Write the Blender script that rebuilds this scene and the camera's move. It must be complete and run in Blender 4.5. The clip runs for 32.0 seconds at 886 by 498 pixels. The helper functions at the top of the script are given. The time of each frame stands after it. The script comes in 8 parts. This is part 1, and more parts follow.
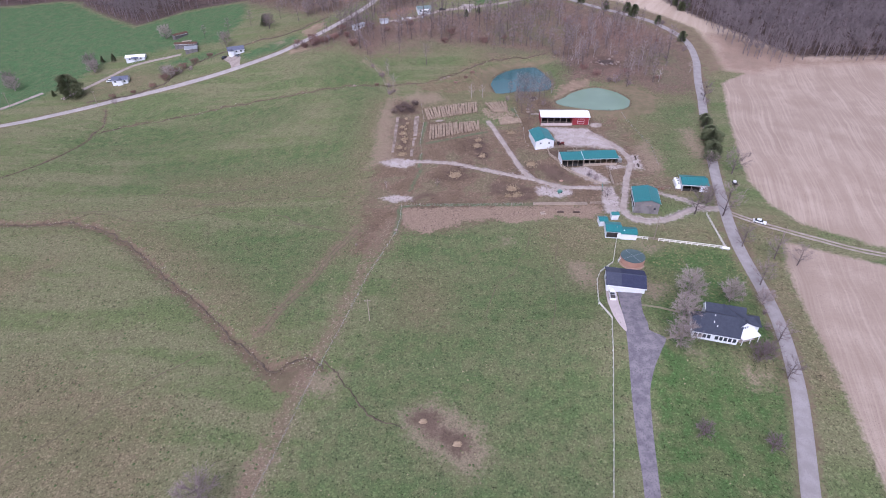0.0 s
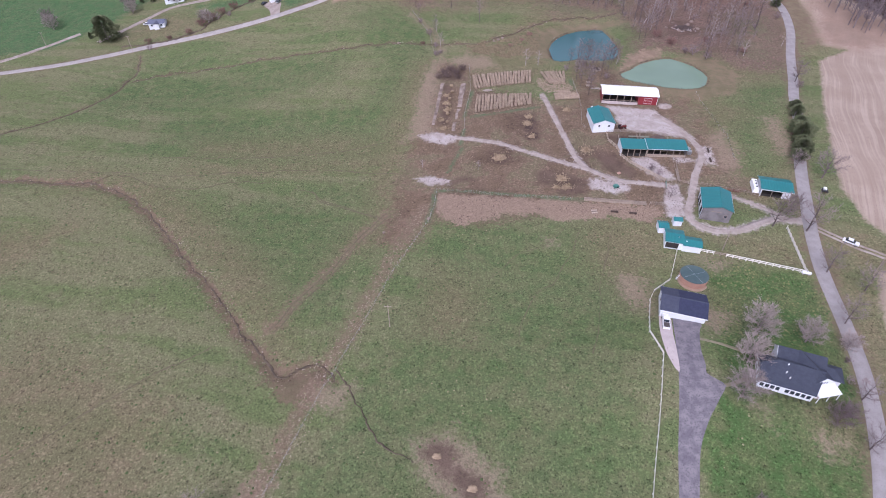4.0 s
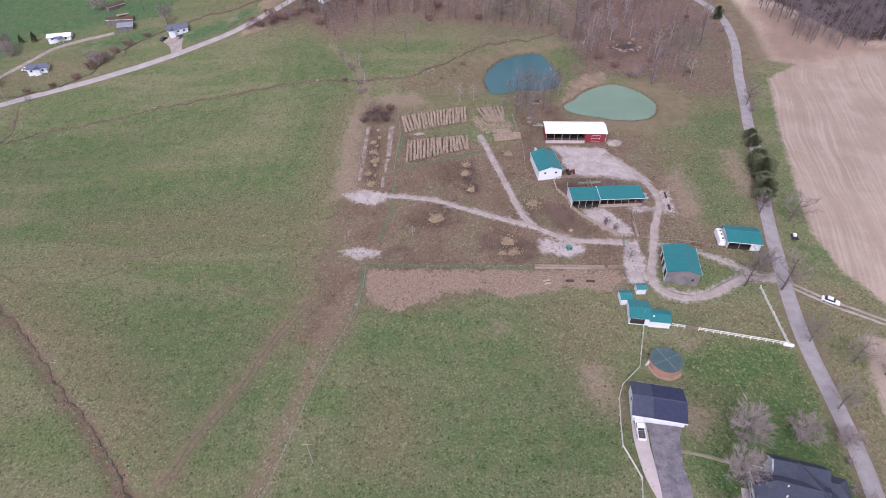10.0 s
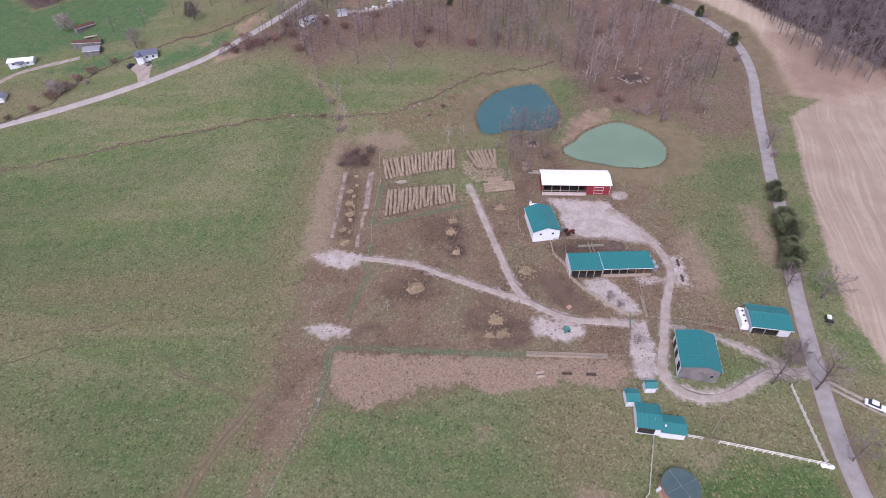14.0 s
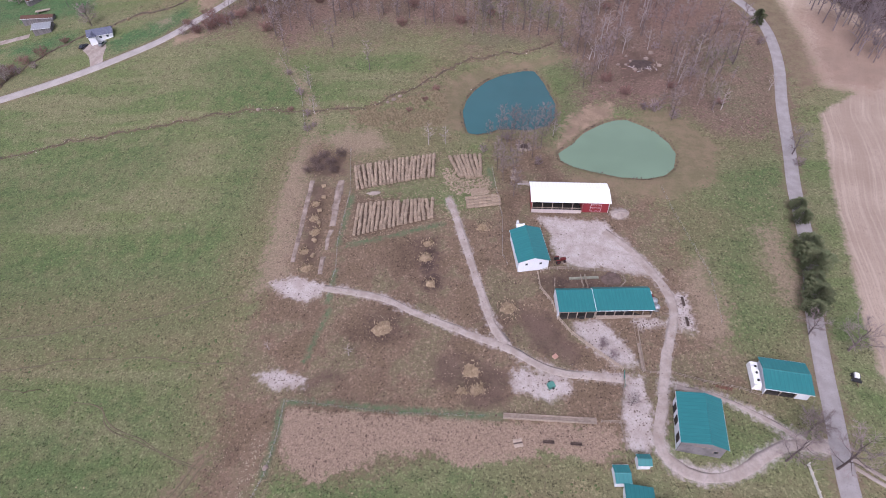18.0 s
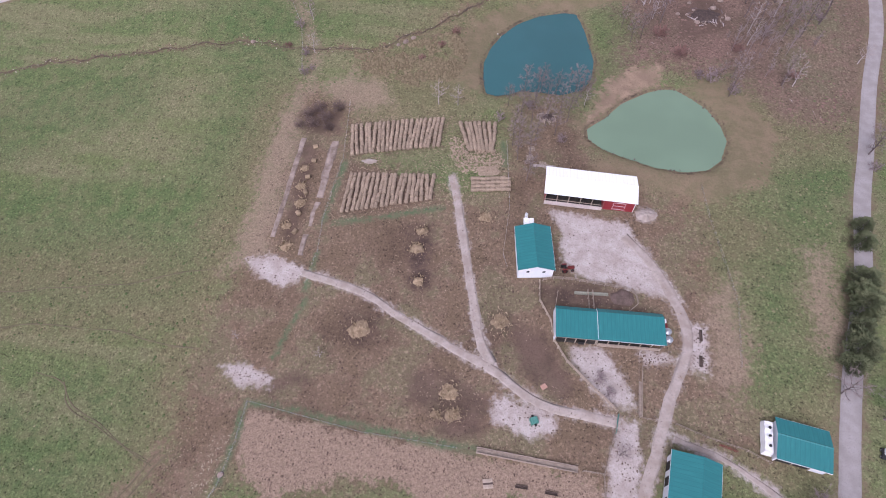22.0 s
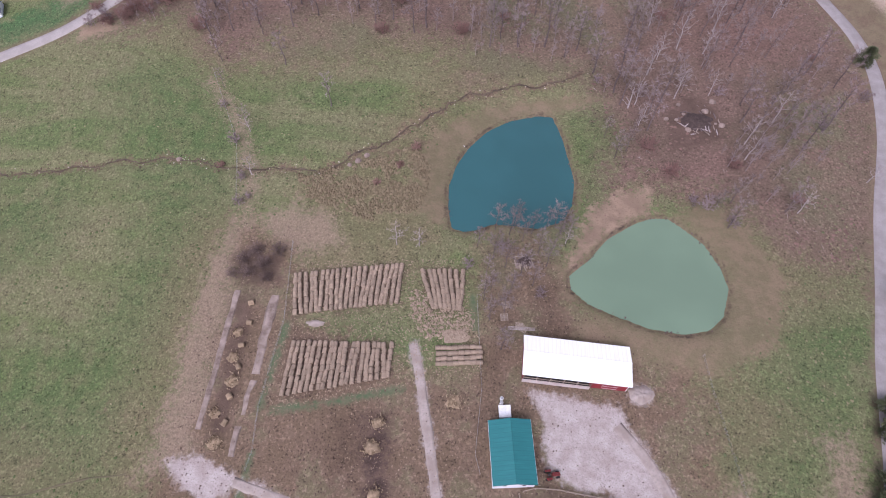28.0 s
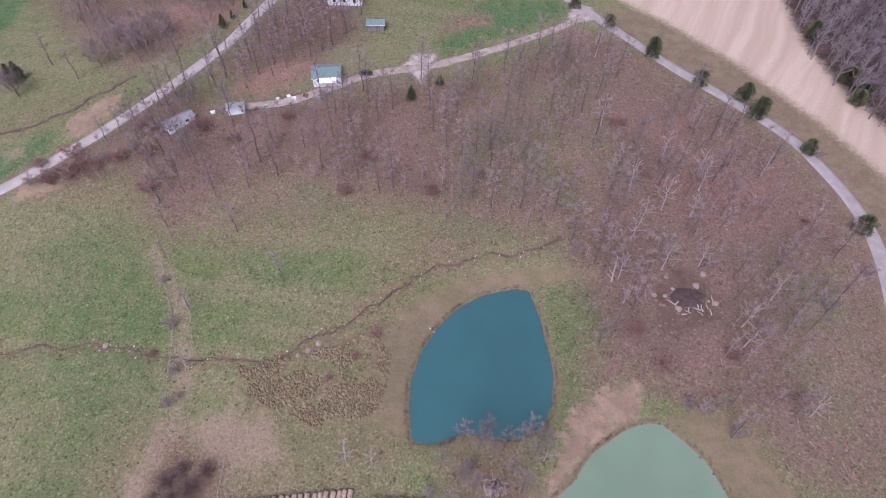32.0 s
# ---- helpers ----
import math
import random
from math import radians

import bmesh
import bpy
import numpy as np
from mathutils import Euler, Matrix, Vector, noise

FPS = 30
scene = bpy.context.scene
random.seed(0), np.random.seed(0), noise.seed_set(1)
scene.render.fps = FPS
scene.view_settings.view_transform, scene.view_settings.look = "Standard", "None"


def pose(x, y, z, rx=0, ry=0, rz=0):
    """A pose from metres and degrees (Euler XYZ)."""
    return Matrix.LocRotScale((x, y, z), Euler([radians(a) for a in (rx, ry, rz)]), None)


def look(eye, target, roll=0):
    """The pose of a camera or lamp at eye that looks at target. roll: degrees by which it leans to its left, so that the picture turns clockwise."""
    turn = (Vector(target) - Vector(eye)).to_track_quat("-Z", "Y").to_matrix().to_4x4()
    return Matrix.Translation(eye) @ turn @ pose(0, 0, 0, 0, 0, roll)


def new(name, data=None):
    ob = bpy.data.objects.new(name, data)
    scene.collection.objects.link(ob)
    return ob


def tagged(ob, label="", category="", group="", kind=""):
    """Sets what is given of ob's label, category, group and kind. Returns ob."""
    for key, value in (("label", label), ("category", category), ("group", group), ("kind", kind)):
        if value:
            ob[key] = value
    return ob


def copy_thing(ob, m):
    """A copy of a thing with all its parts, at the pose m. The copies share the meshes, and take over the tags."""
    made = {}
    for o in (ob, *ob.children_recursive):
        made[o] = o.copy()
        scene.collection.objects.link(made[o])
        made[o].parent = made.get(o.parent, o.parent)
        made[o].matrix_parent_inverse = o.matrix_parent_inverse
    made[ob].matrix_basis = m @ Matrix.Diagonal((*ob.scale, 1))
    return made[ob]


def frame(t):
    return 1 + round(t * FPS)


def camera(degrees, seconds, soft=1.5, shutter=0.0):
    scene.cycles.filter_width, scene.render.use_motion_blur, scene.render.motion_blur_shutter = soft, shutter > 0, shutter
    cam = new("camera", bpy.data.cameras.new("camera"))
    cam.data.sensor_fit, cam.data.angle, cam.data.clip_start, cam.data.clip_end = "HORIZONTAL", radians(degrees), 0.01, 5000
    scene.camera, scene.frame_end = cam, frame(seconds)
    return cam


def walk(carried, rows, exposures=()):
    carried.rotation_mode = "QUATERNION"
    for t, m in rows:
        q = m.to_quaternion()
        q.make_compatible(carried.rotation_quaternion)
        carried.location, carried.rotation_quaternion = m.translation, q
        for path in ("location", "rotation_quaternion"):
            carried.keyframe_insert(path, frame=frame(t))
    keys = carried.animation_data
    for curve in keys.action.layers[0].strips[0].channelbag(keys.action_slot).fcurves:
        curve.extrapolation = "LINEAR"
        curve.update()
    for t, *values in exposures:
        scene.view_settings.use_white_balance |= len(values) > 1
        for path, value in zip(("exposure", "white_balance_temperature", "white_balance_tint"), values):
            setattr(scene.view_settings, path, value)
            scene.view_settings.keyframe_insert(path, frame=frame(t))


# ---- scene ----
cam = camera(78.49, 32.0, 1.0)
PATH = [  # seconds, eye, yaw, pitch, roll in degrees
    (0.0, 0.00, -0.02, 99.71, -3.040, -35.694, -0.704),
    (0.5, 0.37, 3.18, 100.04, -3.059, -37.211, -0.716),
    (1.0, 0.84, 6.38, 100.16, -2.556, -38.627, -0.704),
    (1.5, 1.51, 9.62, 100.25, -0.949, -39.990, -0.593),
    (2.0, 2.02, 12.81, 100.58, 0.451, -41.227, -0.423),
    (2.5, 2.56, 15.99, 100.80, 1.820, -41.289, -0.264),
    (3.0, 2.95, 18.99, 100.83, 2.636, -41.257, -0.206),
    (3.5, 3.32, 21.98, 100.93, 2.836, -41.218, -0.158),
    (5.5, 4.42, 33.91, 101.52, 1.945, -41.217, -0.238),
    (6.0, 4.86, 36.82, 101.64, 1.261, -41.228, -0.341),
    (6.5, 5.42, 39.62, 101.71, 0.520, -41.197, -0.439),
    (7.0, 6.09, 42.37, 101.83, -0.035, -41.211, -0.544),
    (7.5, 6.83, 45.43, 102.00, -0.659, -41.271, -0.572),
    (8.0, 7.67, 48.43, 102.13, -1.242, -41.296, -0.638),
    (8.5, 8.37, 51.75, 102.40, -1.683, -41.345, -0.645),
    (9.0, 9.18, 55.12, 102.63, -2.043, -41.385, -0.714),
    (9.5, 10.22, 58.55, 102.77, -2.456, -41.392, -0.688),
    (10.0, 10.96, 62.16, 103.07, -3.080, -41.399, -0.767),
    (10.5, 12.07, 65.83, 103.15, -3.368, -41.366, -0.821),
    (11.0, 13.03, 69.61, 103.24, -2.925, -41.336, -0.764),
    (11.5, 14.06, 73.49, 103.47, -2.870, -41.349, -0.762),
    (12.0, 15.23, 77.39, 103.78, -2.847, -41.370, -0.755),
    (12.5, 16.39, 81.32, 103.91, -2.805, -41.338, -0.733),
    (13.0, 17.52, 85.43, 104.08, -2.753, -41.351, -0.753),
    (13.5, 18.67, 89.19, 104.12, -2.669, -41.309, -0.747),
    (14.0, 19.80, 93.09, 104.38, -2.553, -41.359, -0.810),
    (14.5, 20.97, 96.79, 104.53, -2.442, -41.312, -0.813),
    (16.5, 26.26, 111.46, 105.25, -1.913, -41.291, -1.057),
    (17.0, 27.70, 115.10, 105.38, -1.813, -41.317, -1.085),
    (17.5, 29.26, 118.52, 105.35, -1.595, -42.150, -1.209),
    (18.0, 30.82, 122.04, 105.34, -1.391, -45.944, -1.297),
    (18.5, 32.56, 125.43, 105.22, -1.047, -48.940, -1.540),
    (19.0, 33.93, 129.08, 105.50, -0.944, -51.504, -1.617),
    (19.5, 35.21, 132.77, 105.61, -0.859, -53.296, -1.678),
    (20.0, 36.44, 136.51, 105.85, -0.791, -54.875, -1.581),
    (20.5, 37.67, 140.18, 106.19, 0.267, -55.961, -1.378),
    (21.0, 38.69, 143.92, 106.41, 1.896, -56.158, -1.037),
    (21.5, 39.88, 147.89, 106.84, 3.583, -56.241, -0.846),
    (22.0, 40.73, 151.65, 106.97, 4.336, -56.189, -0.628),
    (22.5, 41.18, 155.59, 107.36, 4.649, -56.285, -0.469),
    (23.0, 41.46, 159.49, 107.82, 5.301, -56.369, -0.176),
    (23.5, 41.82, 163.33, 107.84, 6.081, -56.267, -0.036),
    (24.0, 42.13, 167.23, 108.02, 6.205, -56.212, 0.098),
    (24.5, 42.08, 171.33, 108.42, 6.436, -56.265, 0.409),
    (25.0, 42.33, 175.28, 108.78, 6.555, -56.272, 0.484),
    (25.5, 42.57, 179.44, 109.05, 6.152, -56.325, 0.456),
    (27.5, 41.90, 195.78, 111.44, 1.172, -56.679, 1.533),
    (28.0, 42.09, 199.89, 111.73, -0.073, -56.661, 1.664),
    (28.5, 42.62, 204.14, 112.23, -1.080, -56.342, 1.580),
    (29.0, 43.10, 208.36, 112.62, -2.246, -55.244, 1.525),
    (29.5, 43.72, 212.45, 113.06, -2.336, -53.911, 1.616),
    (30.0, 44.57, 216.70, 113.65, -2.187, -52.776, 1.757),
    (30.5, 45.48, 221.11, 114.41, -1.724, -51.765, 1.898),
    (31.0, 46.51, 225.47, 114.99, -1.255, -50.901, 2.020),
    (31.5, 47.83, 230.01, 115.80, -0.910, -50.031, 2.083),
    (32.0, 48.98, 234.59, 116.40, -0.714, -49.112, 2.223),
]


def eye_pose(x, y, z, yaw, pitch, roll):
    a, b = radians(yaw), radians(pitch)
    ahead = Vector((-math.sin(a) * math.cos(b), math.cos(a) * math.cos(b), math.sin(b)))
    eye = Vector((x, y, z))
    return look(eye, eye + ahead, roll)


walk(cam, [(row[0], eye_pose(*row[1:])) for row in PATH], [(0.0, 0.37, 5540, 27), (4.0, 0.36, 5660, 26), (8.0, 0.35, 5780, 25), (24.0, 0.33, 5850, 27), (28.0, 0.3, 5850, 28), (29.6, 0.26, 5850, 30), (31.0, 0.37, 5800, 31), (32.0, 0.42, 5800, 32)])

# ---- daylight: a bright overcast sky ----
def make_world():
    w = bpy.data.worlds.new("overcast_sky")
    w.use_nodes = True
    nt = w.node_tree
    nt.nodes.clear()
    out = nt.nodes.new("ShaderNodeOutputWorld")
    bg = nt.nodes.new("ShaderNodeBackground")
    sky = nt.nodes.new("ShaderNodeTexSky")
    sky.sky_type = "NISHITA"
    sky.sun_disc = False
    sky.sun_elevation = radians(48)
    sky.sun_rotation = radians(200)
    sky.dust_density = 4.0
    sky.air_density = 1.2
    hsv = nt.nodes.new("ShaderNodeHueSaturation")
    hsv.inputs["Saturation"].default_value = 0.28
    nt.links.new(sky.outputs[0], hsv.inputs["Color"])
    nt.links.new(hsv.outputs[0], bg.inputs[0])
    bg.inputs[1].default_value = 0.15
    nt.links.new(bg.outputs[0], out.inputs[0])
    scene.world = w
    lamp = bpy.data.lights.new("sun", "SUN")
    lamp.energy, lamp.angle, lamp.color = 1.3, radians(25), (1.0, 0.96, 0.93)
    ob = new("sun", lamp)
    ob.matrix_world = look((-40, -110, 160), (0, 0, 0))


make_world()


# ---- materials ----
def nodes_of(name):
    m = bpy.data.materials.new(name)
    m.use_nodes = True
    nt = m.node_tree
    return m, nt, nt.nodes["Principled BSDF"]


def add(nt, kind, **inputs):
    n = nt.nodes.new(kind)
    for key, value in inputs.items():
        n.inputs[key.replace("_", " ")].default_value = value
    return n


def noise_of(nt, coord, scale, detail=3.0, rough=0.55):
    n = add(nt, "ShaderNodeTexNoise", Scale=scale, Detail=detail, Roughness=rough)
    nt.links.new(coord, n.inputs["Vector"])
    return n.outputs["Fac"]


def ramp(nt, fac, lo, hi):
    n = add(nt, "ShaderNodeMapRange")
    n.interpolation_type = "SMOOTHSTEP"
    n.inputs["From Min"].default_value, n.inputs["From Max"].default_value = lo, hi
    nt.links.new(fac, n.inputs["Value"])
    return n.outputs["Result"]


def mix(nt, fac, a, b):
    n = nt.nodes.new("ShaderNodeMix")
    n.data_type = "RGBA"
    if isinstance(fac, float):
        n.inputs["Factor"].default_value = fac
    else:
        nt.links.new(fac, n.inputs["Factor"])
    for sock, v in ((n.inputs[6], a), (n.inputs[7], b)):
        if isinstance(v, tuple):
            sock.default_value = (*v, 1)
        else:
            nt.links.new(v, sock)
    return n.outputs[2]


def math2(nt, op, a, b):
    n = nt.nodes.new("ShaderNodeMath")
    n.operation = op
    for sock, v in ((n.inputs[0], a), (n.inputs[1], b)):
        if isinstance(v, (int, float)):
            sock.default_value = v
        else:
            nt.links.new(v, sock)
    return n.outputs[0]


def bump(nt, bsdf, height, strength, distance):
    b = add(nt, "ShaderNodeBump", Strength=strength, Distance=distance)
    nt.links.new(height, b.inputs["Height"])
    nt.links.new(b.outputs[0], bsdf.inputs["Normal"])


def plain(name, c1, c2, scale=2.0, fine=12.0, rough=0.8, metal=0.0, relief=0.0, vary=0.0, spec=0.3, island=False):
    """A surface of two tones, mottled at two scales, a little different from object to object where vary is set."""
    m, nt, bsdf = nodes_of(name)
    co = add(nt, "ShaderNodeTexCoord").outputs["Object"]
    big = ramp(nt, noise_of(nt, co, scale), 0.3, 0.7)
    small = noise_of(nt, co, fine, 4.0)
    col = mix(nt, big, c1, c2)
    dark = tuple(0.72 * v for v in c1)
    col = mix(nt, ramp(nt, small, 0.45, 0.8), col, dark)
    if vary:
        lot = nt.nodes.new("ShaderNodeNewGeometry").outputs["Random Per Island"] if island else nt.nodes.new("ShaderNodeObjectInfo").outputs["Random"]
        hsv = add(nt, "ShaderNodeHueSaturation")
        nt.links.new(math2(nt, "ADD", math2(nt, "MULTIPLY", lot, 2 * vary), 1 - vary), hsv.inputs["Value"])
        nt.links.new(col, hsv.inputs["Color"])
        col = hsv.outputs[0]
    nt.links.new(col, bsdf.inputs["Base Color"])
    bsdf.inputs["Roughness"].default_value = rough
    bsdf.inputs["Metallic"].default_value = metal
    bsdf.inputs["Specular IOR Level"].default_value = spec
    if relief:
        bump(nt, bsdf, small, 0.6, relief)
    return m


def ribbed(name, c1, c2, pitch, axis, rough=0.45, metal=0.0, depth=0.02):
    """Sheet metal or boarding with ribs at a pitch in metres along an axis of the object."""
    m, nt, bsdf = nodes_of(name)
    co = add(nt, "ShaderNodeTexCoord").outputs["Object"]
    sep = nt.nodes.new("ShaderNodeSeparateXYZ")
    nt.links.new(co, sep.inputs[0])
    saw = math2(nt, "PINGPONG", sep.outputs[axis], pitch / 2)
    rib = ramp(nt, saw, 0.0, pitch * 0.12)
    streak = nt.nodes.new("ShaderNodeMapping")
    streak.inputs["Scale"].default_value = (1.6, 0.25, 0.25) if axis == 0 else (0.25, 1.6, 0.25)
    nt.links.new(co, streak.inputs["Vector"])
    worn = ramp(nt, noise_of(nt, streak.outputs[0], 1.4, 4.0), 0.35, 0.75)
    col = mix(nt, worn, c1, c2)
    col = mix(nt, rib, tuple(0.88 * v for v in c1), col)
    nt.links.new(col, bsdf.inputs["Base Color"])
    bsdf.inputs["Roughness"].default_value = rough
    bsdf.inputs["Metallic"].default_value = metal
    bump(nt, bsdf, rib, 0.5, depth)
    return m


M = {
    "teal": ribbed("teal_sheet_metal", (0.016, 0.145, 0.15), (0.022, 0.17, 0.172), 0.9, 0, 0.4),
    "faded_teal": ribbed("faded_teal_sheet_metal", (0.12, 0.19, 0.19), (0.16, 0.22, 0.215), 0.9, 0, 0.5),
    "white_roof": ribbed("white_sheet_metal", (0.86, 0.86, 0.86), (0.8, 0.8, 0.82), 0.9, 0, 0.4),
    "shingle": plain("charcoal_shingles", (0.05, 0.055, 0.085), (0.064, 0.07, 0.1), 1.2, 9.0, 0.85, relief=0.01),
    "shingle_new": plain("new_bluish_shingles", (0.03, 0.034, 0.068), (0.038, 0.043, 0.08), 1.2, 9.0, 0.85, relief=0.01),
    "green_grey": plain("weathered_green_planks", (0.2, 0.21, 0.165), (0.27, 0.265, 0.215), 1.0, 8.0, 0.9),
    "bunk_wood": plain("dark_stained_planks", (0.1, 0.072, 0.06), (0.07, 0.052, 0.045), 1.2, 8.0, 0.9),
    "shingle_blue": plain("grey_blue_shingles", (0.1, 0.11, 0.16), (0.14, 0.15, 0.2), 1.2, 9.0, 0.85),
    "white": plain("white_paint", (0.74, 0.75, 0.77), (0.68, 0.69, 0.72), 0.7, 6.0, 0.6),
    "siding": ribbed("white_siding", (0.72, 0.74, 0.78), (0.66, 0.69, 0.74), 0.25, 2, 0.55, depth=0.01),
    "red": ribbed("red_barn_boards", (0.24, 0.022, 0.03), (0.19, 0.02, 0.028), 0.3, 0, 0.6),
    "old_wood": ribbed("weathered_boards", (0.19, 0.175, 0.178), (0.1, 0.09, 0.09), 0.28, 0, 0.9),
    "wood": plain("grey_timber", (0.33, 0.27, 0.22), (0.24, 0.19, 0.155), 1.5, 14.0, 0.9, vary=0.15),
    "pale_wood": plain("pale_dry_timber", (0.42, 0.345, 0.28), (0.33, 0.265, 0.21), 1.5, 14.0, 0.9, vary=0.1),
    "cream": plain("cream_fence_paint", (0.78, 0.755, 0.7), (0.7, 0.665, 0.6), 0.8, 5.0, 0.7),
    # near-black; on wall panels this colour stands for the shade indoors
    "dark": plain("dark_interior", (0.03, 0.027, 0.025), (0.045, 0.04, 0.035), 0.8, 6.0, 0.95),
    "glass": plain("dark_window_glass", (0.03, 0.04, 0.055), (0.05, 0.06, 0.075), 0.5, 3.0, 0.08, spec=0.6),
    "concrete": plain("pale_concrete", (0.5, 0.43, 0.41), (0.42, 0.36, 0.345), 0.35, 5.0, 0.9, relief=0.01),
    "path": plain("worn_grassy_path", (0.25, 0.215, 0.15), (0.19, 0.17, 0.11), 0.8, 4.0, 0.95, relief=0.01),
    "dirty_concrete": plain("muddy_concrete", (0.32, 0.26, 0.225), (0.13, 0.095, 0.075), 0.35, 2.0, 0.95, relief=0.02),
    "road": plain("worn_county_asphalt", (0.3, 0.274, 0.268), (0.24, 0.217, 0.21), 0.35, 4.0, 0.9, relief=0.008),
    "road_pale": plain("pale_valley_asphalt", (0.36, 0.325, 0.31), (0.29, 0.262, 0.248), 0.3, 4.0, 0.9, relief=0.008),
    "drive": plain("dark_driveway_asphalt", (0.13, 0.118, 0.135), (0.215, 0.192, 0.205), 0.45, 2.5, 0.92, relief=0.01),
    "gravel": plain("pale_limestone_gravel", (0.345, 0.295, 0.268), (0.24, 0.192, 0.162), 0.4, 2.2, 0.95, relief=0.03),
    "drive_gravel": plain("tan_grey_gravel", (0.355, 0.303, 0.274), (0.26, 0.212, 0.184), 0.4, 2.2, 0.95, relief=0.03),
    "bale": plain("weathered_hay", (0.25, 0.19, 0.14), (0.33, 0.258, 0.19), 1.5, 7.0, 0.98, relief=0.1, vary=0.13),
    "bale_stack": plain("weathered_hay_in_rows", (0.25, 0.19, 0.14), (0.33, 0.258, 0.19), 1.5, 7.0, 0.98, relief=0.1, vary=0.13, island=True),
    "straw": plain("loose_straw", (0.33, 0.25, 0.165), (0.2, 0.145, 0.095), 0.7, 2.5, 0.98, relief=0.1, vary=0.15),
    "bark": plain("grey_bark", (0.15, 0.118, 0.114), (0.098, 0.076, 0.073), 1.5, 9.0, 0.95, vary=0.2),
    "twig": plain("bare_twigs", (0.27, 0.21, 0.212), (0.205, 0.16, 0.16), 0.6, 5.0, 0.95, vary=0.2),
    "haze_twig": plain("lavender_grey_twigs", (0.25, 0.2, 0.192), (0.185, 0.148, 0.142), 0.6, 5.0, 0.95, vary=0.2),
    "house_shingle": plain("slate_grey_shingles", (0.04, 0.046, 0.066), (0.05, 0.056, 0.078), 1.2, 9.0, 0.85, relief=0.01),
    "pale_twig": plain("pinkish_grey_twigs", (0.36, 0.3, 0.28), (0.27, 0.222, 0.208), 0.6, 5.0, 0.95, vary=0.12),
    "bed": plain("wet_creek_mud", (0.07, 0.054, 0.04), (0.135, 0.104, 0.074), 0.5, 2.0, 0.9, relief=0.03),
    "rut": plain("worn_rut_soil", (0.13, 0.108, 0.068), (0.096, 0.088, 0.052), 0.3, 1.5, 0.95),
    "brown_twig": plain("dark_brown_twigs", (0.17, 0.125, 0.112), (0.12, 0.088, 0.08), 0.6, 5.0, 0.95, vary=0.2),
    "dusk_twig": plain("dusky_purple_twigs", (0.18, 0.138, 0.142), (0.13, 0.098, 0.102), 0.6, 5.0, 0.95, vary=0.15),
    "far_twig": plain("far_purple_grey_twigs", (0.2, 0.165, 0.17), (0.15, 0.122, 0.127), 0.05, 0.6, 0.95),
    "rust_twig": plain("red_brown_twigs", (0.24, 0.14, 0.12), (0.17, 0.1, 0.088), 0.6, 5.0, 0.95, vary=0.2),
    "pale_bark": plain("pale_sycamore_bark", (0.42, 0.37, 0.36), (0.25, 0.21, 0.2), 1.2, 8.0, 0.9),
    "needles": plain("cedar_needles", (0.095, 0.116, 0.057), (0.15, 0.158, 0.086), 0.5, 5.0, 0.9, vary=0.15),
    "metal": plain("galvanised_metal", (0.5, 0.51, 0.53), (0.4, 0.41, 0.43), 2.0, 9.0, 0.35, 0.7),
    "black": plain("black_rubber", (0.02, 0.02, 0.022), (0.03, 0.03, 0.03), 2.0, 10.0, 0.7),
    "green_paint": plain("green_plastic", (0.085, 0.235, 0.195), (0.065, 0.19, 0.16), 2.0, 9.0, 0.5),
    "red_paint": plain("red_machine_paint", (0.16, 0.022, 0.022), (0.1, 0.02, 0.018), 2.0, 9.0, 0.5),
    "car_white": plain("white_car_paint", (0.76, 0.76, 0.77), (0.73, 0.73, 0.74), 1.0, 4.0, 0.2, spec=0.5),
    "bed_liner": plain("dark_bed_liner", (0.07, 0.06, 0.058), (0.1, 0.085, 0.08), 2.0, 9.0, 0.8),
    "rust": plain("rusty_steel", (0.12, 0.06, 0.04), (0.08, 0.045, 0.035), 2.0, 9.0, 0.8),
    "brick": plain("pink_tan_pool_wall", (0.42, 0.25, 0.19), (0.36, 0.21, 0.16), 0.8, 5.0, 0.6),
    "sand_ring": plain("pinkish_sand", (0.36, 0.24, 0.18), (0.26, 0.18, 0.14), 0.5, 3.0, 0.95, relief=0.02),
    "cover": plain("green_pool_cover", (0.06, 0.095, 0.1), (0.08, 0.115, 0.115), 0.5, 4.0, 0.35),
    "tarp": plain("white_sheeting", (0.8, 0.8, 0.8), (0.7, 0.7, 0.7), 0.8, 4.0, 0.5),
    "stone": plain("dull_tan_stone", (0.27, 0.21, 0.18), (0.2, 0.155, 0.13), 1.2, 6.0, 0.95, relief=0.03, vary=0.15),
    "char": plain("charred_brush", (0.05, 0.036, 0.032), (0.085, 0.06, 0.052), 1.5, 8.0, 0.95, relief=0.1),
    "brush": plain("dead_brush", (0.09, 0.065, 0.055), (0.14, 0.1, 0.085), 1.0, 7.0, 0.95),
}


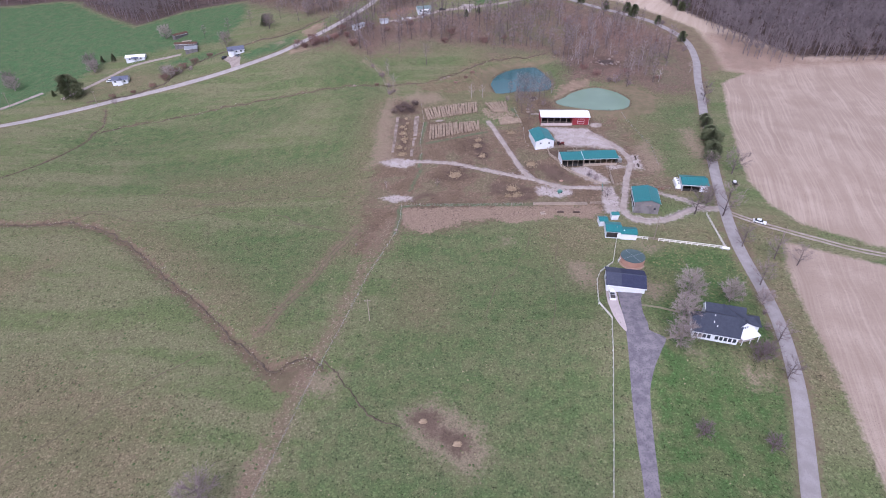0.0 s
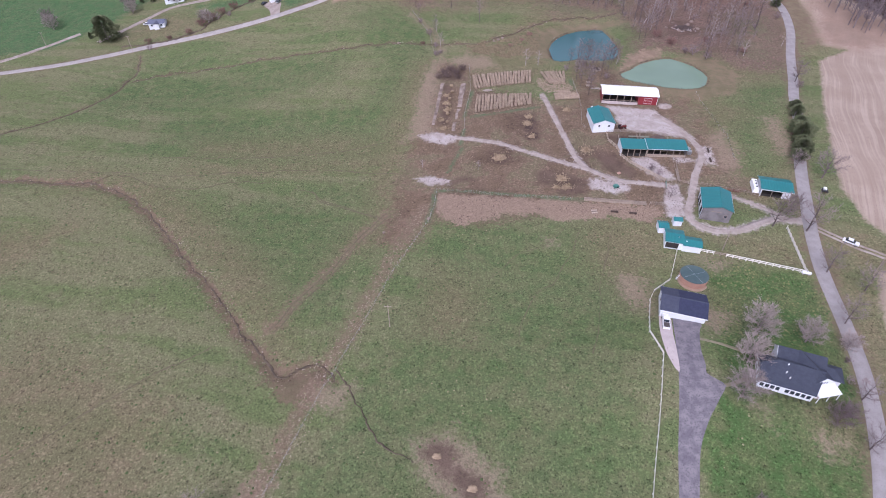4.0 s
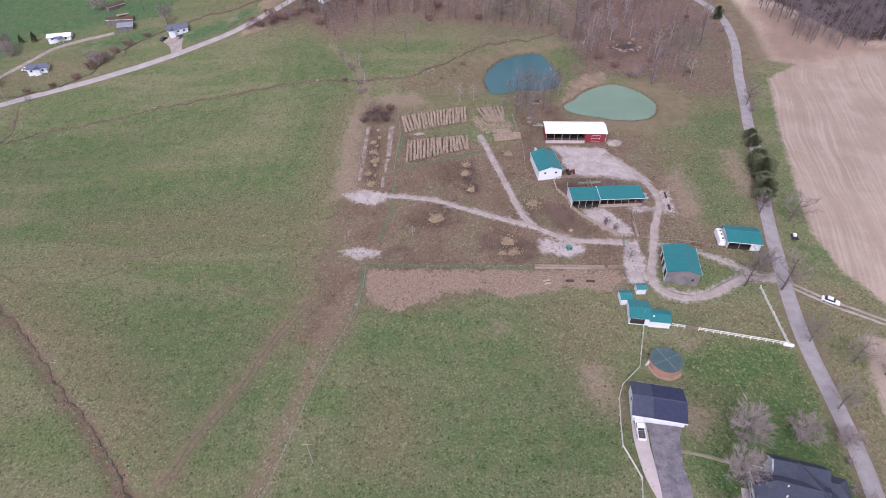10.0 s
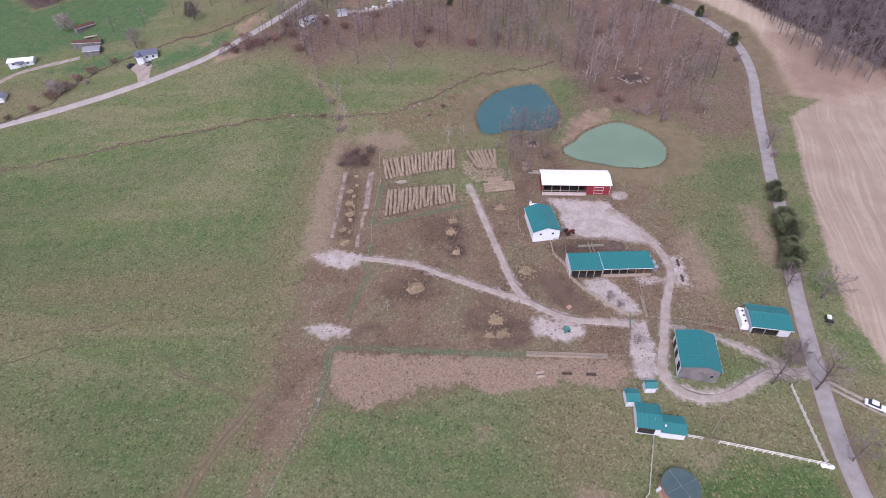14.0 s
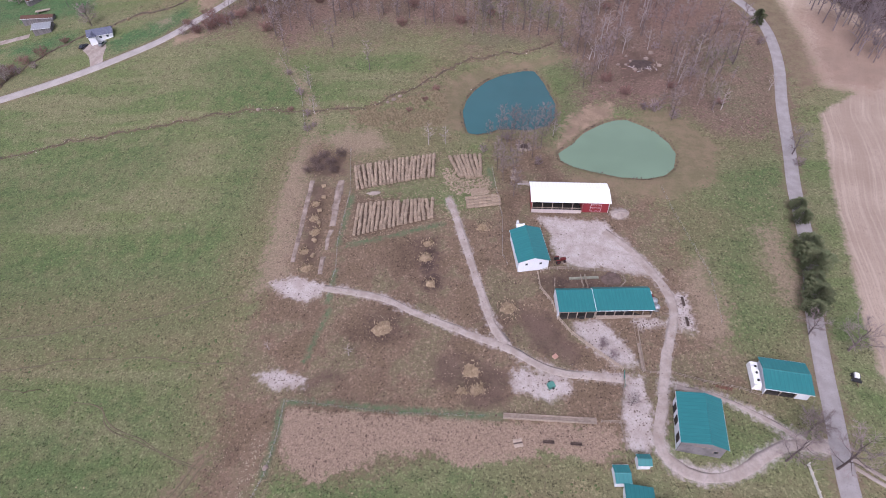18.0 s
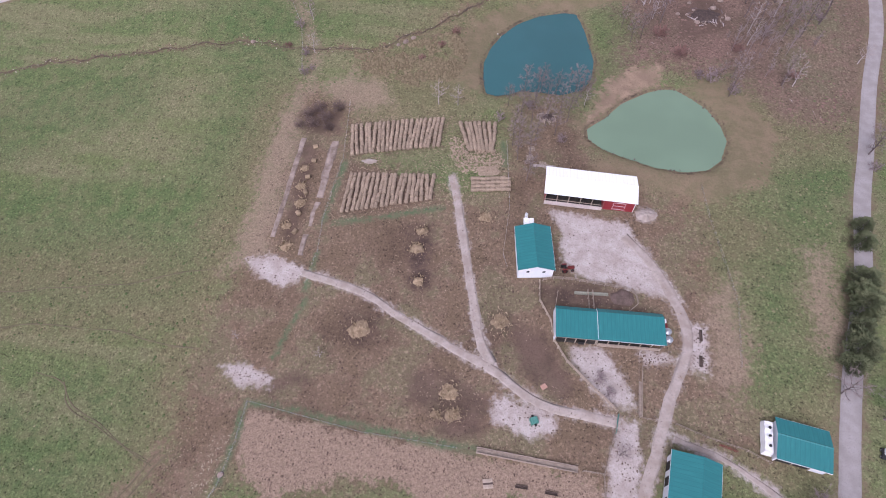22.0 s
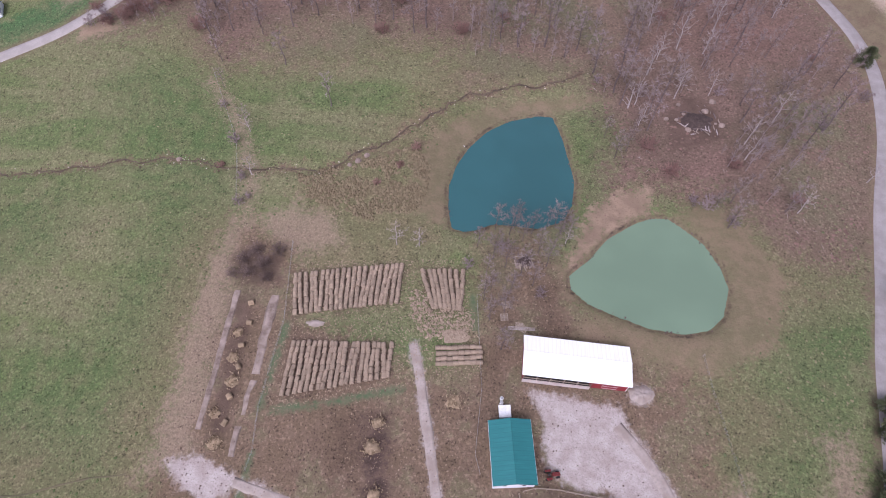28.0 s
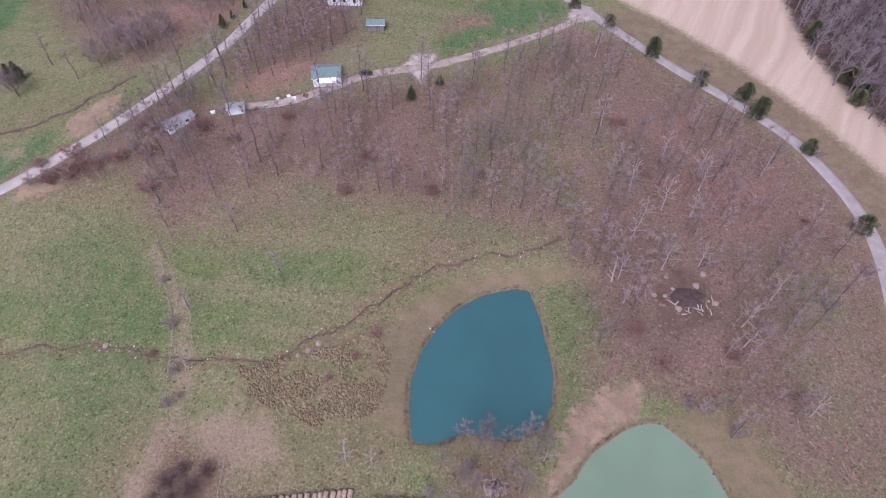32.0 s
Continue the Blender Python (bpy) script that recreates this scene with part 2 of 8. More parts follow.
# ---- the lie of the land ----
HEIGHTS = np.array([
    [-22.3, -21.6, -21.3, -20.7, -19.6, -18.3, -17.0, -15.3, -13.4],
    [-20.7, -20.1, -20.1, -19.4, -17.8, -16.0, -14.6, -12.5, -10.5],
    [-20.5, -19.7, -19.2, -18.3, -15.6, -12.6, -10.6, -9.1, -7.1],
    [-20.6, -19.6, -18.0, -17.6, -9.4, -5.7, -3.9, -3.8, -2.5],
    [-19.9, -17.6, -17.1, -8.7, -2.3, -1.3, -1.4, 0.7, 2.9],
    [-15.1, -10.4, -2.2, 6.8, 7.2, 3.1, 7.2, 8.3, 9.1],
    [-6.8, -2.1, 6.4, 16.2, 19.4, 14.2, 14.2, 14.8, 14.8],
    [-0.2, 4.5, 11.3, 17.8, 20.6, 19.9, 19.3, 19.5, 19.7],
    [5.4, 9.8, 14.8, 19.3, 21.9, 22.9, 23.2, 23.7, 24.1],
])
POND_BLUE = [(48.8, 310.2), (54.2, 316.7), (61.0, 321.2), (69.6, 323.7), (74.2, 323.2), (76.1, 315.5), (77.3, 305.9), (78.0, 298.0), (76.6, 289.6), (73.6, 284.0), (66.8, 281.3), (59.8, 282.2), (54.8, 282.4), (50.5, 280.2), (46.9, 279.8), (43.8, 281.1), (43.0, 288.0), (43.0, 295.3), (45.1, 303.1)]
POND_GREEN = [(92.0, 284.8), (96.8, 286.7), (101.2, 286.7), (104.8, 283.5), (109.2, 278.4), (111.5, 271.9), (112.1, 265.8), (108.9, 257.9), (104.2, 253.9), (98.1, 252.9), (90.7, 254.0), (83.6, 256.8), (76.5, 260.3), (73.0, 264.0), (73.0, 268.4), (78.5, 273.0), (83.7, 279.4)]
CREEK = [(-330, 200), (-250, 198), (-169.6, 195.1), (-141.4, 193.5), (-127.4, 188.6), (-119.0, 183.2), (-111.2, 176.5), (-103.3, 168.9), (-95.2, 160.5), (-86.3, 151.5), (-78.7, 145.0), (-69.6, 135.4), (-60.7, 124.9), (-54.9, 120.1), (-53.2, 117.1), (-50.3, 114.6), (-45.8, 110.4), (-41.9, 108.2), (-38.0, 110.6), (-34.3, 111.9), (-31.5, 110.7), (-28.3, 107.8)]
RILL = [(-29.1, 111.0), (-24.2, 104.5), (-20.6, 98.3), (-17.3, 93.9), (-13.3, 89.4), (-8.1, 87.0), (-5.8, 85.5)]
SIDE_BROOK = [(-141.9, 194.8), (-134.3, 198.7), (-123.5, 196.7), (-115.6, 192.3), (-102.1, 191.7), (-91.6, 194.5), (-82.9, 197.2), (-70.9, 196.7), (-60.9, 196.1), (-54.5, 194.0), (-47.9, 186.2), (-38.4, 180.9), (-30.2, 175.9), (-22.5, 173.2), (-13.5, 173.0)]
DITCH = [(-230, 226), (-205, 232), (-191.7, 241.4), (-181.4, 253.9), (-173.4, 270.5), (-171.4, 280.5), (-171.1, 293.8), (-175.8, 309.0)]
BROOK_VALLEY = [(-190, 318.5), (-178.4, 320.6), (-163.3, 324.4), (-149.7, 333.4), (-144.7, 342.0), (-137.0, 351.5), (-129.0, 358.8), (-100.3, 373), (-84.8, 374.6), (-76.7, 379.2), (-67.6, 385.4), (-56.1, 396.8)]
CREEK_NORTH = [(-169.4, 283.9), (-152.9, 290.5), (-131.7, 295.3), (-109.1, 299.4), (-84.9, 300.2), (-65.0, 300.9), (-55.8, 301.9), (-43.3, 303.0), (-33.9, 303.0), (-25.8, 301.3), (-19.4, 300.0), (-8.6, 299.4), (0.6, 299.0), (6.7, 298.7), (12.6, 300.4), (18.3, 304.4), (24.3, 306.8), (30.3, 312.6), (36.5, 317.5), (46.8, 325.4), (54.6, 328.9), (66.7, 333.0), (75.4, 334.6), (83.9, 340.4)]


def smooth_line(pts, step=2.0):
    """Points every few metres along a smooth curve through pts."""
    p = np.array([pts[0]] + list(pts) + [pts[-1]], float)
    out = []
    for i in range(1, len(p) - 2):
        n = max(2, int(np.linalg.norm(p[i + 1] - p[i]) / step))
        for k in range(n):
            t = k / n
            a, b, c, d = p[i - 1], p[i], p[i + 1], p[i + 2]
            out.append(b + 0.5 * t * (c - a + t * (2 * a - 5 * b + 4 * c - d + t * (3 * (b - c) + d - a))))
    out.append(p[-2])
    return np.array(out)


def line_distance(x, y, pts):
    d = np.full(np.shape(x), 1e9)
    for (ax, ay), (bx, by) in zip(pts[:-1], pts[1:]):
        ux, uy = bx - ax, by - ay
        t = np.clip(((x - ax) * ux + (y - ay) * uy) / (ux * ux + uy * uy + 1e-9), 0, 1)
        d = np.minimum(d, np.hypot(x - ax - t * ux, y - ay - t * uy))
    return d


def area_distance(x, y, pts):
    """Distance to the edge of a closed outline, below zero inside."""
    closed = list(pts) + [pts[0]]
    d = line_distance(x, y, closed)
    inside = np.zeros(np.shape(x), bool)
    for (ax, ay), (bx, by) in zip(closed[:-1], closed[1:]):
        crosses = (ay > y) != (by > y)
        inside ^= crosses & (x < (bx - ax) * (y - ay) / (by - ay + 1e-12) + ax)
    return np.where(inside, -d, d)


def hills(x, y):
    u = np.clip((np.asarray(x, float) + 280) / 75, 0, 7.999)
    v = np.clip((np.asarray(y, float) + 20) / 75, 0, 7.999)
    i, j = np.floor(u).astype(int), np.floor(v).astype(int)
    a, b = u - i, v - j

    def curve(p0, p1, p2, p3, t):
        return p1 + 0.5 * t * (p2 - p0 + t * (2 * p0 - 5 * p1 + 4 * p2 - p3 + t * (3 * (p1 - p2) + p3 - p0)))

    rows = []
    for dj in (-1, 0, 1, 2):
        jj = np.clip(j + dj, 0, 8)
        rows.append(curve(*[HEIGHTS[jj, np.clip(i + di, 0, 8)] for di in (-1, 0, 1, 2)], a))
    knoll = 6.0 * np.exp(-(((np.asarray(x, float) - 61) / 32) ** 2) - ((np.asarray(y, float) - 108) / 22) ** 2)
    return curve(*rows, b) + knoll


BLUE_LEVEL, GREEN_LEVEL = -2.0, -2.4


def ground(x, y):
    """Height of the ground, with the ponds' basins and the creeks' beds cut into the hills."""
    x, y = np.asarray(x, float), np.asarray(y, float)
    z = hills(x, y)
    for outline, level in ((POND_BLUE, BLUE_LEVEL), (POND_GREEN, GREEN_LEVEL)):
        d = area_distance(x, y, outline)
        bank = np.clip(1 - (d - 1.0) / 12, 0, 1)
        bank = bank * bank * (3 - 2 * bank)
        z = z * (1 - bank) + bank * np.where(d > 0, level + np.minimum(0.75, 0.3 + d * 0.2), level + np.maximum(-1.2, d * 0.5 + 0.15))
    pad = np.clip(1 - (np.hypot(x - 83.5, y - 108) - 9) / 9, 0, 1)
    pad = pad * pad * (3 - 2 * pad)
    z = z * (1 - pad) + pad * -10.3
    for line, deep, wide in ((CREEK, 0.9, 2.0), (CREEK_NORTH, 0.6, 1.6), (DITCH, 0.8, 2.0)):
        z = z - deep * np.exp(-((line_distance(x, y, line) / wide) ** 2))
    return z


def gz(x, y):
    return float(ground(np.array([x]), np.array([y]))[0])


# what covers the ground, as outlines in plan
EAST_SOIL = [(87.0, 246.3), (90.8, 235.5), (93.6, 220.3), (95.9, 211.6), (99.5, 204.8), (95.0, 197.8), (87.2, 186.2), (98.8, 185.1), (101.5, 197.2), (102.4, 204.6), (98.1, 218.1), (98.8, 232.8), (97.9, 244.3), (92.1, 248.2)]
YARD = [(-11.4, 282.9), (5.3, 278.2), (8.3, 257.4), (34.8, 244.0), (47.4, 242.9), (50, 256), (52, 276), (66, 280), (72, 272), (72.3, 262.8), (85, 252), (92, 246), (96, 225), (101, 207), (100, 193.8), (104, 181.5), (86.1, 183.6), (76.9, 169.6), (67.5, 170.1), (62.0, 172.7), (37.9, 174.1), (24.4, 172.5), (8.6, 168.8), (-1.5, 170.5), (-6.9, 173.3), (-11.0, 161.0), (-24.6, 161.7), (-22.2, 178.1), (-22.1, 190.1), (-19.6, 215.8), (-15.5, 242.3), (-13.4, 267.0)]
PALE_STRIP = [(-6.0, 186.6), (9.8, 183.7), (23.0, 181.8), (43.5, 178.9), (60.9, 177.2), (69.9, 176.0), (68.7, 170.0), (61.5, 169.5), (52.8, 171.6), (45.2, 170.2), (39.1, 169.4), (34.2, 169.8), (30.6, 172.4), (27.5, 173.8), (24.4, 172.8), (18.1, 173.8), (15.6, 172.2), (11.9, 170.6), (6.9, 170.3), (4.0, 168.2), (-2.1, 171.6), (-5.8, 175.4), (-6.4, 181.0)]
LOT = [(62.0, 239.7), (80.8, 236.4), (86.4, 226.5), (92.0, 214.6), (87.0, 215.9), (77.6, 219.1), (69.2, 220.6), (64.6, 224.4), (64.9, 231.8)]
PATCHES = [
    LOT,
    [(74.8, 187.6), (78.8, 187.3), (78.7, 179.0), (75.8, 170.2), (71.2, 170.5), (71.6, 178.2)],
    [(-17.1, 224.9), (-10.1, 225.7), (-2.0, 222.9), (1.4, 219.9), (-4.3, 216.4), (-12.5, 219.9)],
    [(-15.4, 195.8), (-10.6, 196.8), (-1.7, 193.8), (-2.1, 191.3), (-9.8, 191.4)],
    [(47.9, 191.3), (55.5, 190.1), (62.2, 187.0), (61.8, 184.4), (56.0, 182.8), (48.7, 185.9)],
    [(65.5, 203.1), (72.3, 203.3), (74.6, 199.2), (76.7, 195.1), (78.6, 190.9), (76.4, 189.7), (73.0, 190.8), (69.7, 193.9), (67.0, 197.4), (65.1, 200.5)],
    [(79.2, 202.8), (86.2, 202.4), (87.4, 200.5), (81.2, 199.7)],
    [(92.3, 209.5), (96.0, 209.0), (95.0, 198.5), (91.5, 199.0)],
    [(84, 241), (88.7, 240.9), (88.0, 237.5), (84.2, 237.8)],
    [(42, 398), (46, 413), (40, 413), (34, 405)],
    [(96, 441), (100, 452), (107, 454), (111, 446), (104, 443)],
]
MUD_AND_BALE_SHADE = [
    [(61.2, 218.5), (65.7, 217.2), (79.9, 216.0), (81, 213), (70, 212), (62.5, 214)],
    [(107.2, 323.5), (112.9, 329.2), (119.7, 329.7), (122.4, 323.1), (122.2, 315.0), (114.5, 309.9), (105.9, 308.7)], [(26, 234), (32, 234), (33, 216), (27, 216)], [(-4.5, 89), (-2, 91.5), (2.2, 90.6), (4.0, 85.5), (9.5, 82.5), (11, 78), (7.5, 76.5), (3.5, 80), (-1, 84)],
    [(58, 219), (72, 219), (80, 216), (84, 212), (72, 212), (60, 212)], [(51.4, 208.4), (58.7, 206.9), (66.0, 194.4), (62.9, 190.9), (53.9, 197.1)], [(36.6, 191.7), (42.1, 194.1), (48.0, 190.9), (45.7, 183.1), (39.6, 181.7), (36.3, 182.8)],
    [(-11.8, 272.4), (-7.0, 275.9), (0.9, 272.8), (3.0, 265.6), (-6.6, 265.1)], [(-6.4, 192.4), (3.5, 195.3), (7.4, 193.0), (-1.5, 190.1)], [(30.1, 195.9), (36.8, 197.4), (36.4, 187.2), (29.1, 189.5)], [(-8, 262), (-3.5, 262), (-3.5, 230), (-8, 230)],
    # bale blocks: ground painted dark for the shade between the rows
    [(5.4, 267.6), (33.0, 270.4), (32.0, 260.0), (6.8, 257.0)], [(7.6, 250.6), (31.4, 250.0), (31.6, 242.2), (6.6, 237.8)], [(36.6, 268.8), (47.6, 268.8), (47.2, 258.2), (40.0, 258.8)],
]
VIVID = [[(78.4, 145.9), (82.9, 145.5), (79.5, 136.0), (75.6, 130.6), (74.8, 136.4)], [(77.1, 315.0), (76, 324), (91.2, 326.5), (97.3, 335.4), (101.6, 333.9), (87.1, 314.7), (83.3, 296.0), (78.7, 290.4), (78.6, 302.3)]]
MOSSY = [[(48.7, 376.2), (65.5, 405.9), (108.0, 409.7), (107.0, 386.0), (100.6, 354.6), (87.8, 341.5), (71.1, 337.7), (48.2, 331.9)], [(140, 330), (160, 330), (156, 300), (146, 280), (132, 286)], [(-10, 335), (14, 340), (30, 350), (10, 360), (-16, 350)]]
RUSTY = [[(107.5, 397.5), (134.5, 390.8), (145.3, 372.9), (156.5, 361.4), (153.0, 343.6), (136.9, 343.1), (119.8, 348.9), (104.6, 349.6), (117.3, 371.2)], [(92, 300), (120, 306), (112, 294)]]
SANDY = [[(-68.3, 368.6), (-70.6, 376.9), (-62.3, 387.7), (-56.4, 389.2), (-57.0, 381.2), (-62.0, 371.4)], [(73.4, 271.2), (80.8, 288.4), (89.2, 293.7), (97.0, 295.2), (97.5, 287.6), (88.3, 284.4), (79.7, 276.1), (74.4, 267.7)], [(40, 500), (60, 500), (70, 462), (52, 455), (20, 450), (18, 456)], [(-76, 352), (-66, 354), (-62, 350), (-74, 346)]]
JUNCTION = [(-57.6, 120.0), (-50.4, 118.4), (-41.9, 109.9), (-33.8, 112.4), (-30.1, 109.6), (-34.3, 103.2), (-36.7, 99.6), (-42.0, 100.9), (-50.9, 111.4)]
WEEDY = [(2.3, 298.7), (14.7, 301.7), (31.7, 305), (38, 300), (36.0, 288.3), (28.7, 284.3), (12.7, 294.1)]
CREEK_SIDE = [(6, 297.5), (16, 301), (24, 302), (31, 306), (37, 309)]
LAWN = [(80, 154), (104, 146), (108, 138), (104, 122), (101, 100), (94, 84), (84, 64), (70, 30), (44, 30), (52, 64), (62, 98), (70, 110), (68, 122), (74, 134), (76, 150)]
CROP_NORTH = [(168.7, 284), (190, 296), (215.5, 300), (290, 300), (420, 300), (420, 120), (200, 128), (156.5, 143.5), (138.5, 158), (134, 168), (133, 184), (137.5, 201.4), (149.2, 234.4), (163, 268)]
CROP_SOUTH = [(127.4, 148.1), (154.6, 132.5), (200, 116), (420, 90), (420, -60), (90, -60), (96, 40), (102.3, 61.9), (109.4, 85.8), (115.8, 113.9), (120.9, 133.8)]
BARE = [(119.0, 461), (150, 520), (230, 520), (190, 464), (186, 431), (196, 384), (215, 340), (225, 312), (300, 304), (300, 296), (215, 298), (190, 294), (178, 300), (184, 330), (186, 362), (174.9, 387.5), (156.0, 419.3), (136.5, 444.1)]
BANKS = [[(70, 250), (88, 246), (106, 244), (120, 252), (126, 268), (121, 282), (112, 292), (104, 288), (112, 272), (108, 256), (92, 253), (76, 258)], [(72, 262), (70, 270), (77, 276), (83, 284), (88, 294), (94, 296), (92, 288), (104, 288), (113, 278), (117, 266), (113, 256), (104, 250), (88, 251), (78, 256)], [(33.5, 303.0), (44, 318), (57, 326), (74, 330), (92, 328), (60, 320), (46, 306), (42.6, 281.0), (34.5, 286.0)]]
LITTER = [(-42, 352), (-24, 336), (-8, 350), (3, 354), (30, 350), (50, 346), (84, 338), (90, 313), (87, 298), (84, 286), (88, 290), (95, 297), (105.3, 293.9), (119, 290), (126, 280), (134.3, 273.7), (152, 274), (164, 300), (172, 330), (169, 366), (152, 391), (134, 412), (110, 437), (98, 430), (60, 404), (20, 392), (-20, 386), (-50, 372), (-66, 356)]
GREENER = [
    [(-130, 250), (-70, 246), (-24, 240), (-26, 222), (-27, 208), (-60, 208), (-130, 222)],
    [(5.8, 258.6), (20.7, 256.8), (35.2, 255.3), (35.1, 251.0), (9.6, 251.7)], [(6, 250), (7, 236), (33, 240), (33, 236), (4, 233), (2, 245)], [(86, 186), (96, 180), (106, 172), (100, 168), (92, 172)],
    [(-2, 172), (22, 174), (54, 171), (58, 150), (44, 95), (40, 40), (-38, 40), (-34, 80), (-22, 105), (-8, 150)],
    [(92.4, 237.0), (113.9, 246.8), (123.7, 256.9), (133.8, 273.0), (149.9, 284.7), (140.6, 251.4), (134.4, 238.5), (121.8, 221.0), (119, 198), (105, 190), (101, 193), (105.7, 212.8), (92.0, 218.3)],
    [(-94.2, 246.3), (-74.0, 249.7), (-56.3, 250.4), (-30.2, 256.7), (-21.9, 265.5), (-17.8, 252.0), (-26.5, 234.8), (-56.8, 238.5), (-89.0, 233.6)],
    [(-60.4, 193.1), (-41.9, 195.7), (-22.9, 194.0), (-21.8, 191.0), (-27.3, 177.1), (-35.5, 180.2), (-51.1, 185.8)],
    [(-22, 245), (-14, 280), (-18, 320), (-40, 340), (-60, 330), (-40, 290), (-40, 250)],
    [(-64, 190), (-30, 172), (-30, 128), (-46, 126), (-90, 170)], [(-170, 250), (-110, 256), (-60, 276), (-60, 296), (-120, 290), (-180, 276)],
]
DRY = [[(44, 170), (66, 168), (64, 150), (52, 138), (43, 150)], [(62, 172), (69, 168), (66, 154), (59, 157)], [(88, 186), (120, 198), (118, 168), (104, 174), (96, 176)], [(82, 164), (104, 160), (106, 150), (80, 156)], [(45, 338), (60, 350), (90, 342), (60, 330)], [(2.3, 298.7), (14.7, 301.7), (31.7, 305), (38, 300), (36.0, 288.3), (28.7, 284.3), (12.7, 294.1)], [(-186.9, 358), (-170, 356), (-150.6, 343.3), (-154.4, 335.4), (-165.4, 326.9), (-190.0, 321.7), (-203, 323), (-201.3, 331.6), (-189, 342)], [(-91, 372), (-74, 377), (-62, 388), (-60, 396), (-80, 392), (-100, 380)], [(-42, 150), (-30, 175), (-34, 214), (-28, 250), (-24, 285), (-12, 285), (-16, 240), (-22, 190), (-20, 160)], [(100, 298), (126, 292), (150, 304), (168, 334), (160, 284), (140, 262), (124, 258), (112, 246), (118, 268)], [(4, 262), (36, 262), (44, 300), (46, 322), (70, 330), (90, 340), (40, 345), (30, 320), (4, 292)], [(-120, 120), (-70, 100), (-60, 60), (-130, 60)], [(-130, 170), (-170, 160), (-200, 140), (-150, 130)], [(-5, 150), (10, 140), (6, 120), (-10, 124)], [(-110, 225), (-50, 228), (-24, 222), (-30, 214), (-110, 214)], [(108, 452), (140, 424), (175, 392), (186, 345), (180, 300), (166, 290), (172, 340), (164, 378), (134, 412)], [(113.2, 132.0), (122.7, 144.6), (119.0, 125.8), (114.5, 105.6), (109, 86), (99, 83.3), (103.6, 99.8)], [(52.8, 147.6), (58.5, 140.6), (56.3, 131.1), (51.7, 136.0)], [(75.7, 134.9), (80.8, 133.1), (76.1, 125.7), (72.2, 127.4)], [(96, 266), (108, 250), (120.3, 232.3), (106, 222), (103, 200), (101, 186), (92, 184), (91.4, 191.4), (84, 205), (89, 229.1), (90, 246)], [(2.4, 276.1), (5.3, 292), (19.2, 299), (33.4, 312.3), (42.8, 310), (40, 292), (42, 278), (40.0, 270.8), (20.8, 272.3)], [(118, 214), (125, 228), (129, 228), (124, 206), (119, 204)], [(-160, 192), (-120, 180), (-80, 150), (-48, 112), (-40, 112), (-60, 150), (-105, 190), (-150, 204)], [(-26, 204), (-22, 216), (-60, 212), (-110, 207), (-110, 200), (-60, 203)], [(78, 128), (82, 134), (76, 136), (73, 131)], [(63, 148), (66, 154), (58, 158), (54, 150)], [(106, 160), (118, 150), (116, 120), (108, 98), (104, 100), (108, 128), (110, 148)], [(82, 156), (88, 156), (88, 151), (80, 152)], [(84, 104), (98, 98), (96, 90), (84, 94)], [(118, 165), (132, 165), (140, 152), (124, 148), (116, 156)], [(-46, 352), (-60, 352), (-30, 332), (-8, 330), (40, 340), (84, 352), (100, 420), (60, 404), (0, 384)]]
TRACKS = [[(-51.4, 123.6), (-47.7, 130.6), (-43.9, 139.2), (-38.1, 148.5), (-34.7, 156.6), (-31.0, 165.3), (-23.6, 176.6)], [(-50.0, 122.8), (-46.3, 129.8), (-42.5, 138.4), (-36.7, 147.7), (-33.3, 155.8), (-29.6, 164.5), (-22.2, 175.8)], [(-122.6, 212.6), (-95.9, 213.2), (-74.6, 215.0), (-50.7, 217.6), (-35.8, 220.3), (-24.4, 222.1)], [(-200, 204), (-116.1, 200.3), (-88.2, 203.0), (-71.4, 205.2), (-47.8, 204.6), (-23.5, 199.9)], [(-53.4, 191.5), (-48.7, 186.5), (-37.2, 179.9), (-24.7, 173.3)], [(-105.2, 79.7), (-96.3, 88.9), (-86.4, 99.1), (-77.6, 107.8), (-65.7, 117.2)], [(-61.5, 193.6), (-52.8, 190.7), (-50.5, 186.7), (-40.1, 180.6), (-29.9, 176.4), (-25.8, 174.4)], [(12.0, 144.4), (20.4, 153.5), (29.0, 158.3), (37.7, 166.5)], [(19.0, 121.8), (21.9, 130.3), (26.6, 139.5), (32.6, 144.0), (42.5, 164.9)], [(38.4, 114.3), (43.0, 131.7), (45.4, 143.5), (52.0, 166.0)]]
PASTURE_LANE = [(-11.1, 179.7), (-20.5, 150.6), (-27.7, 124.0), (-33.9, 106.6), (-39.0, 83.6), (-43.0, 70.7), (-50, 40)]
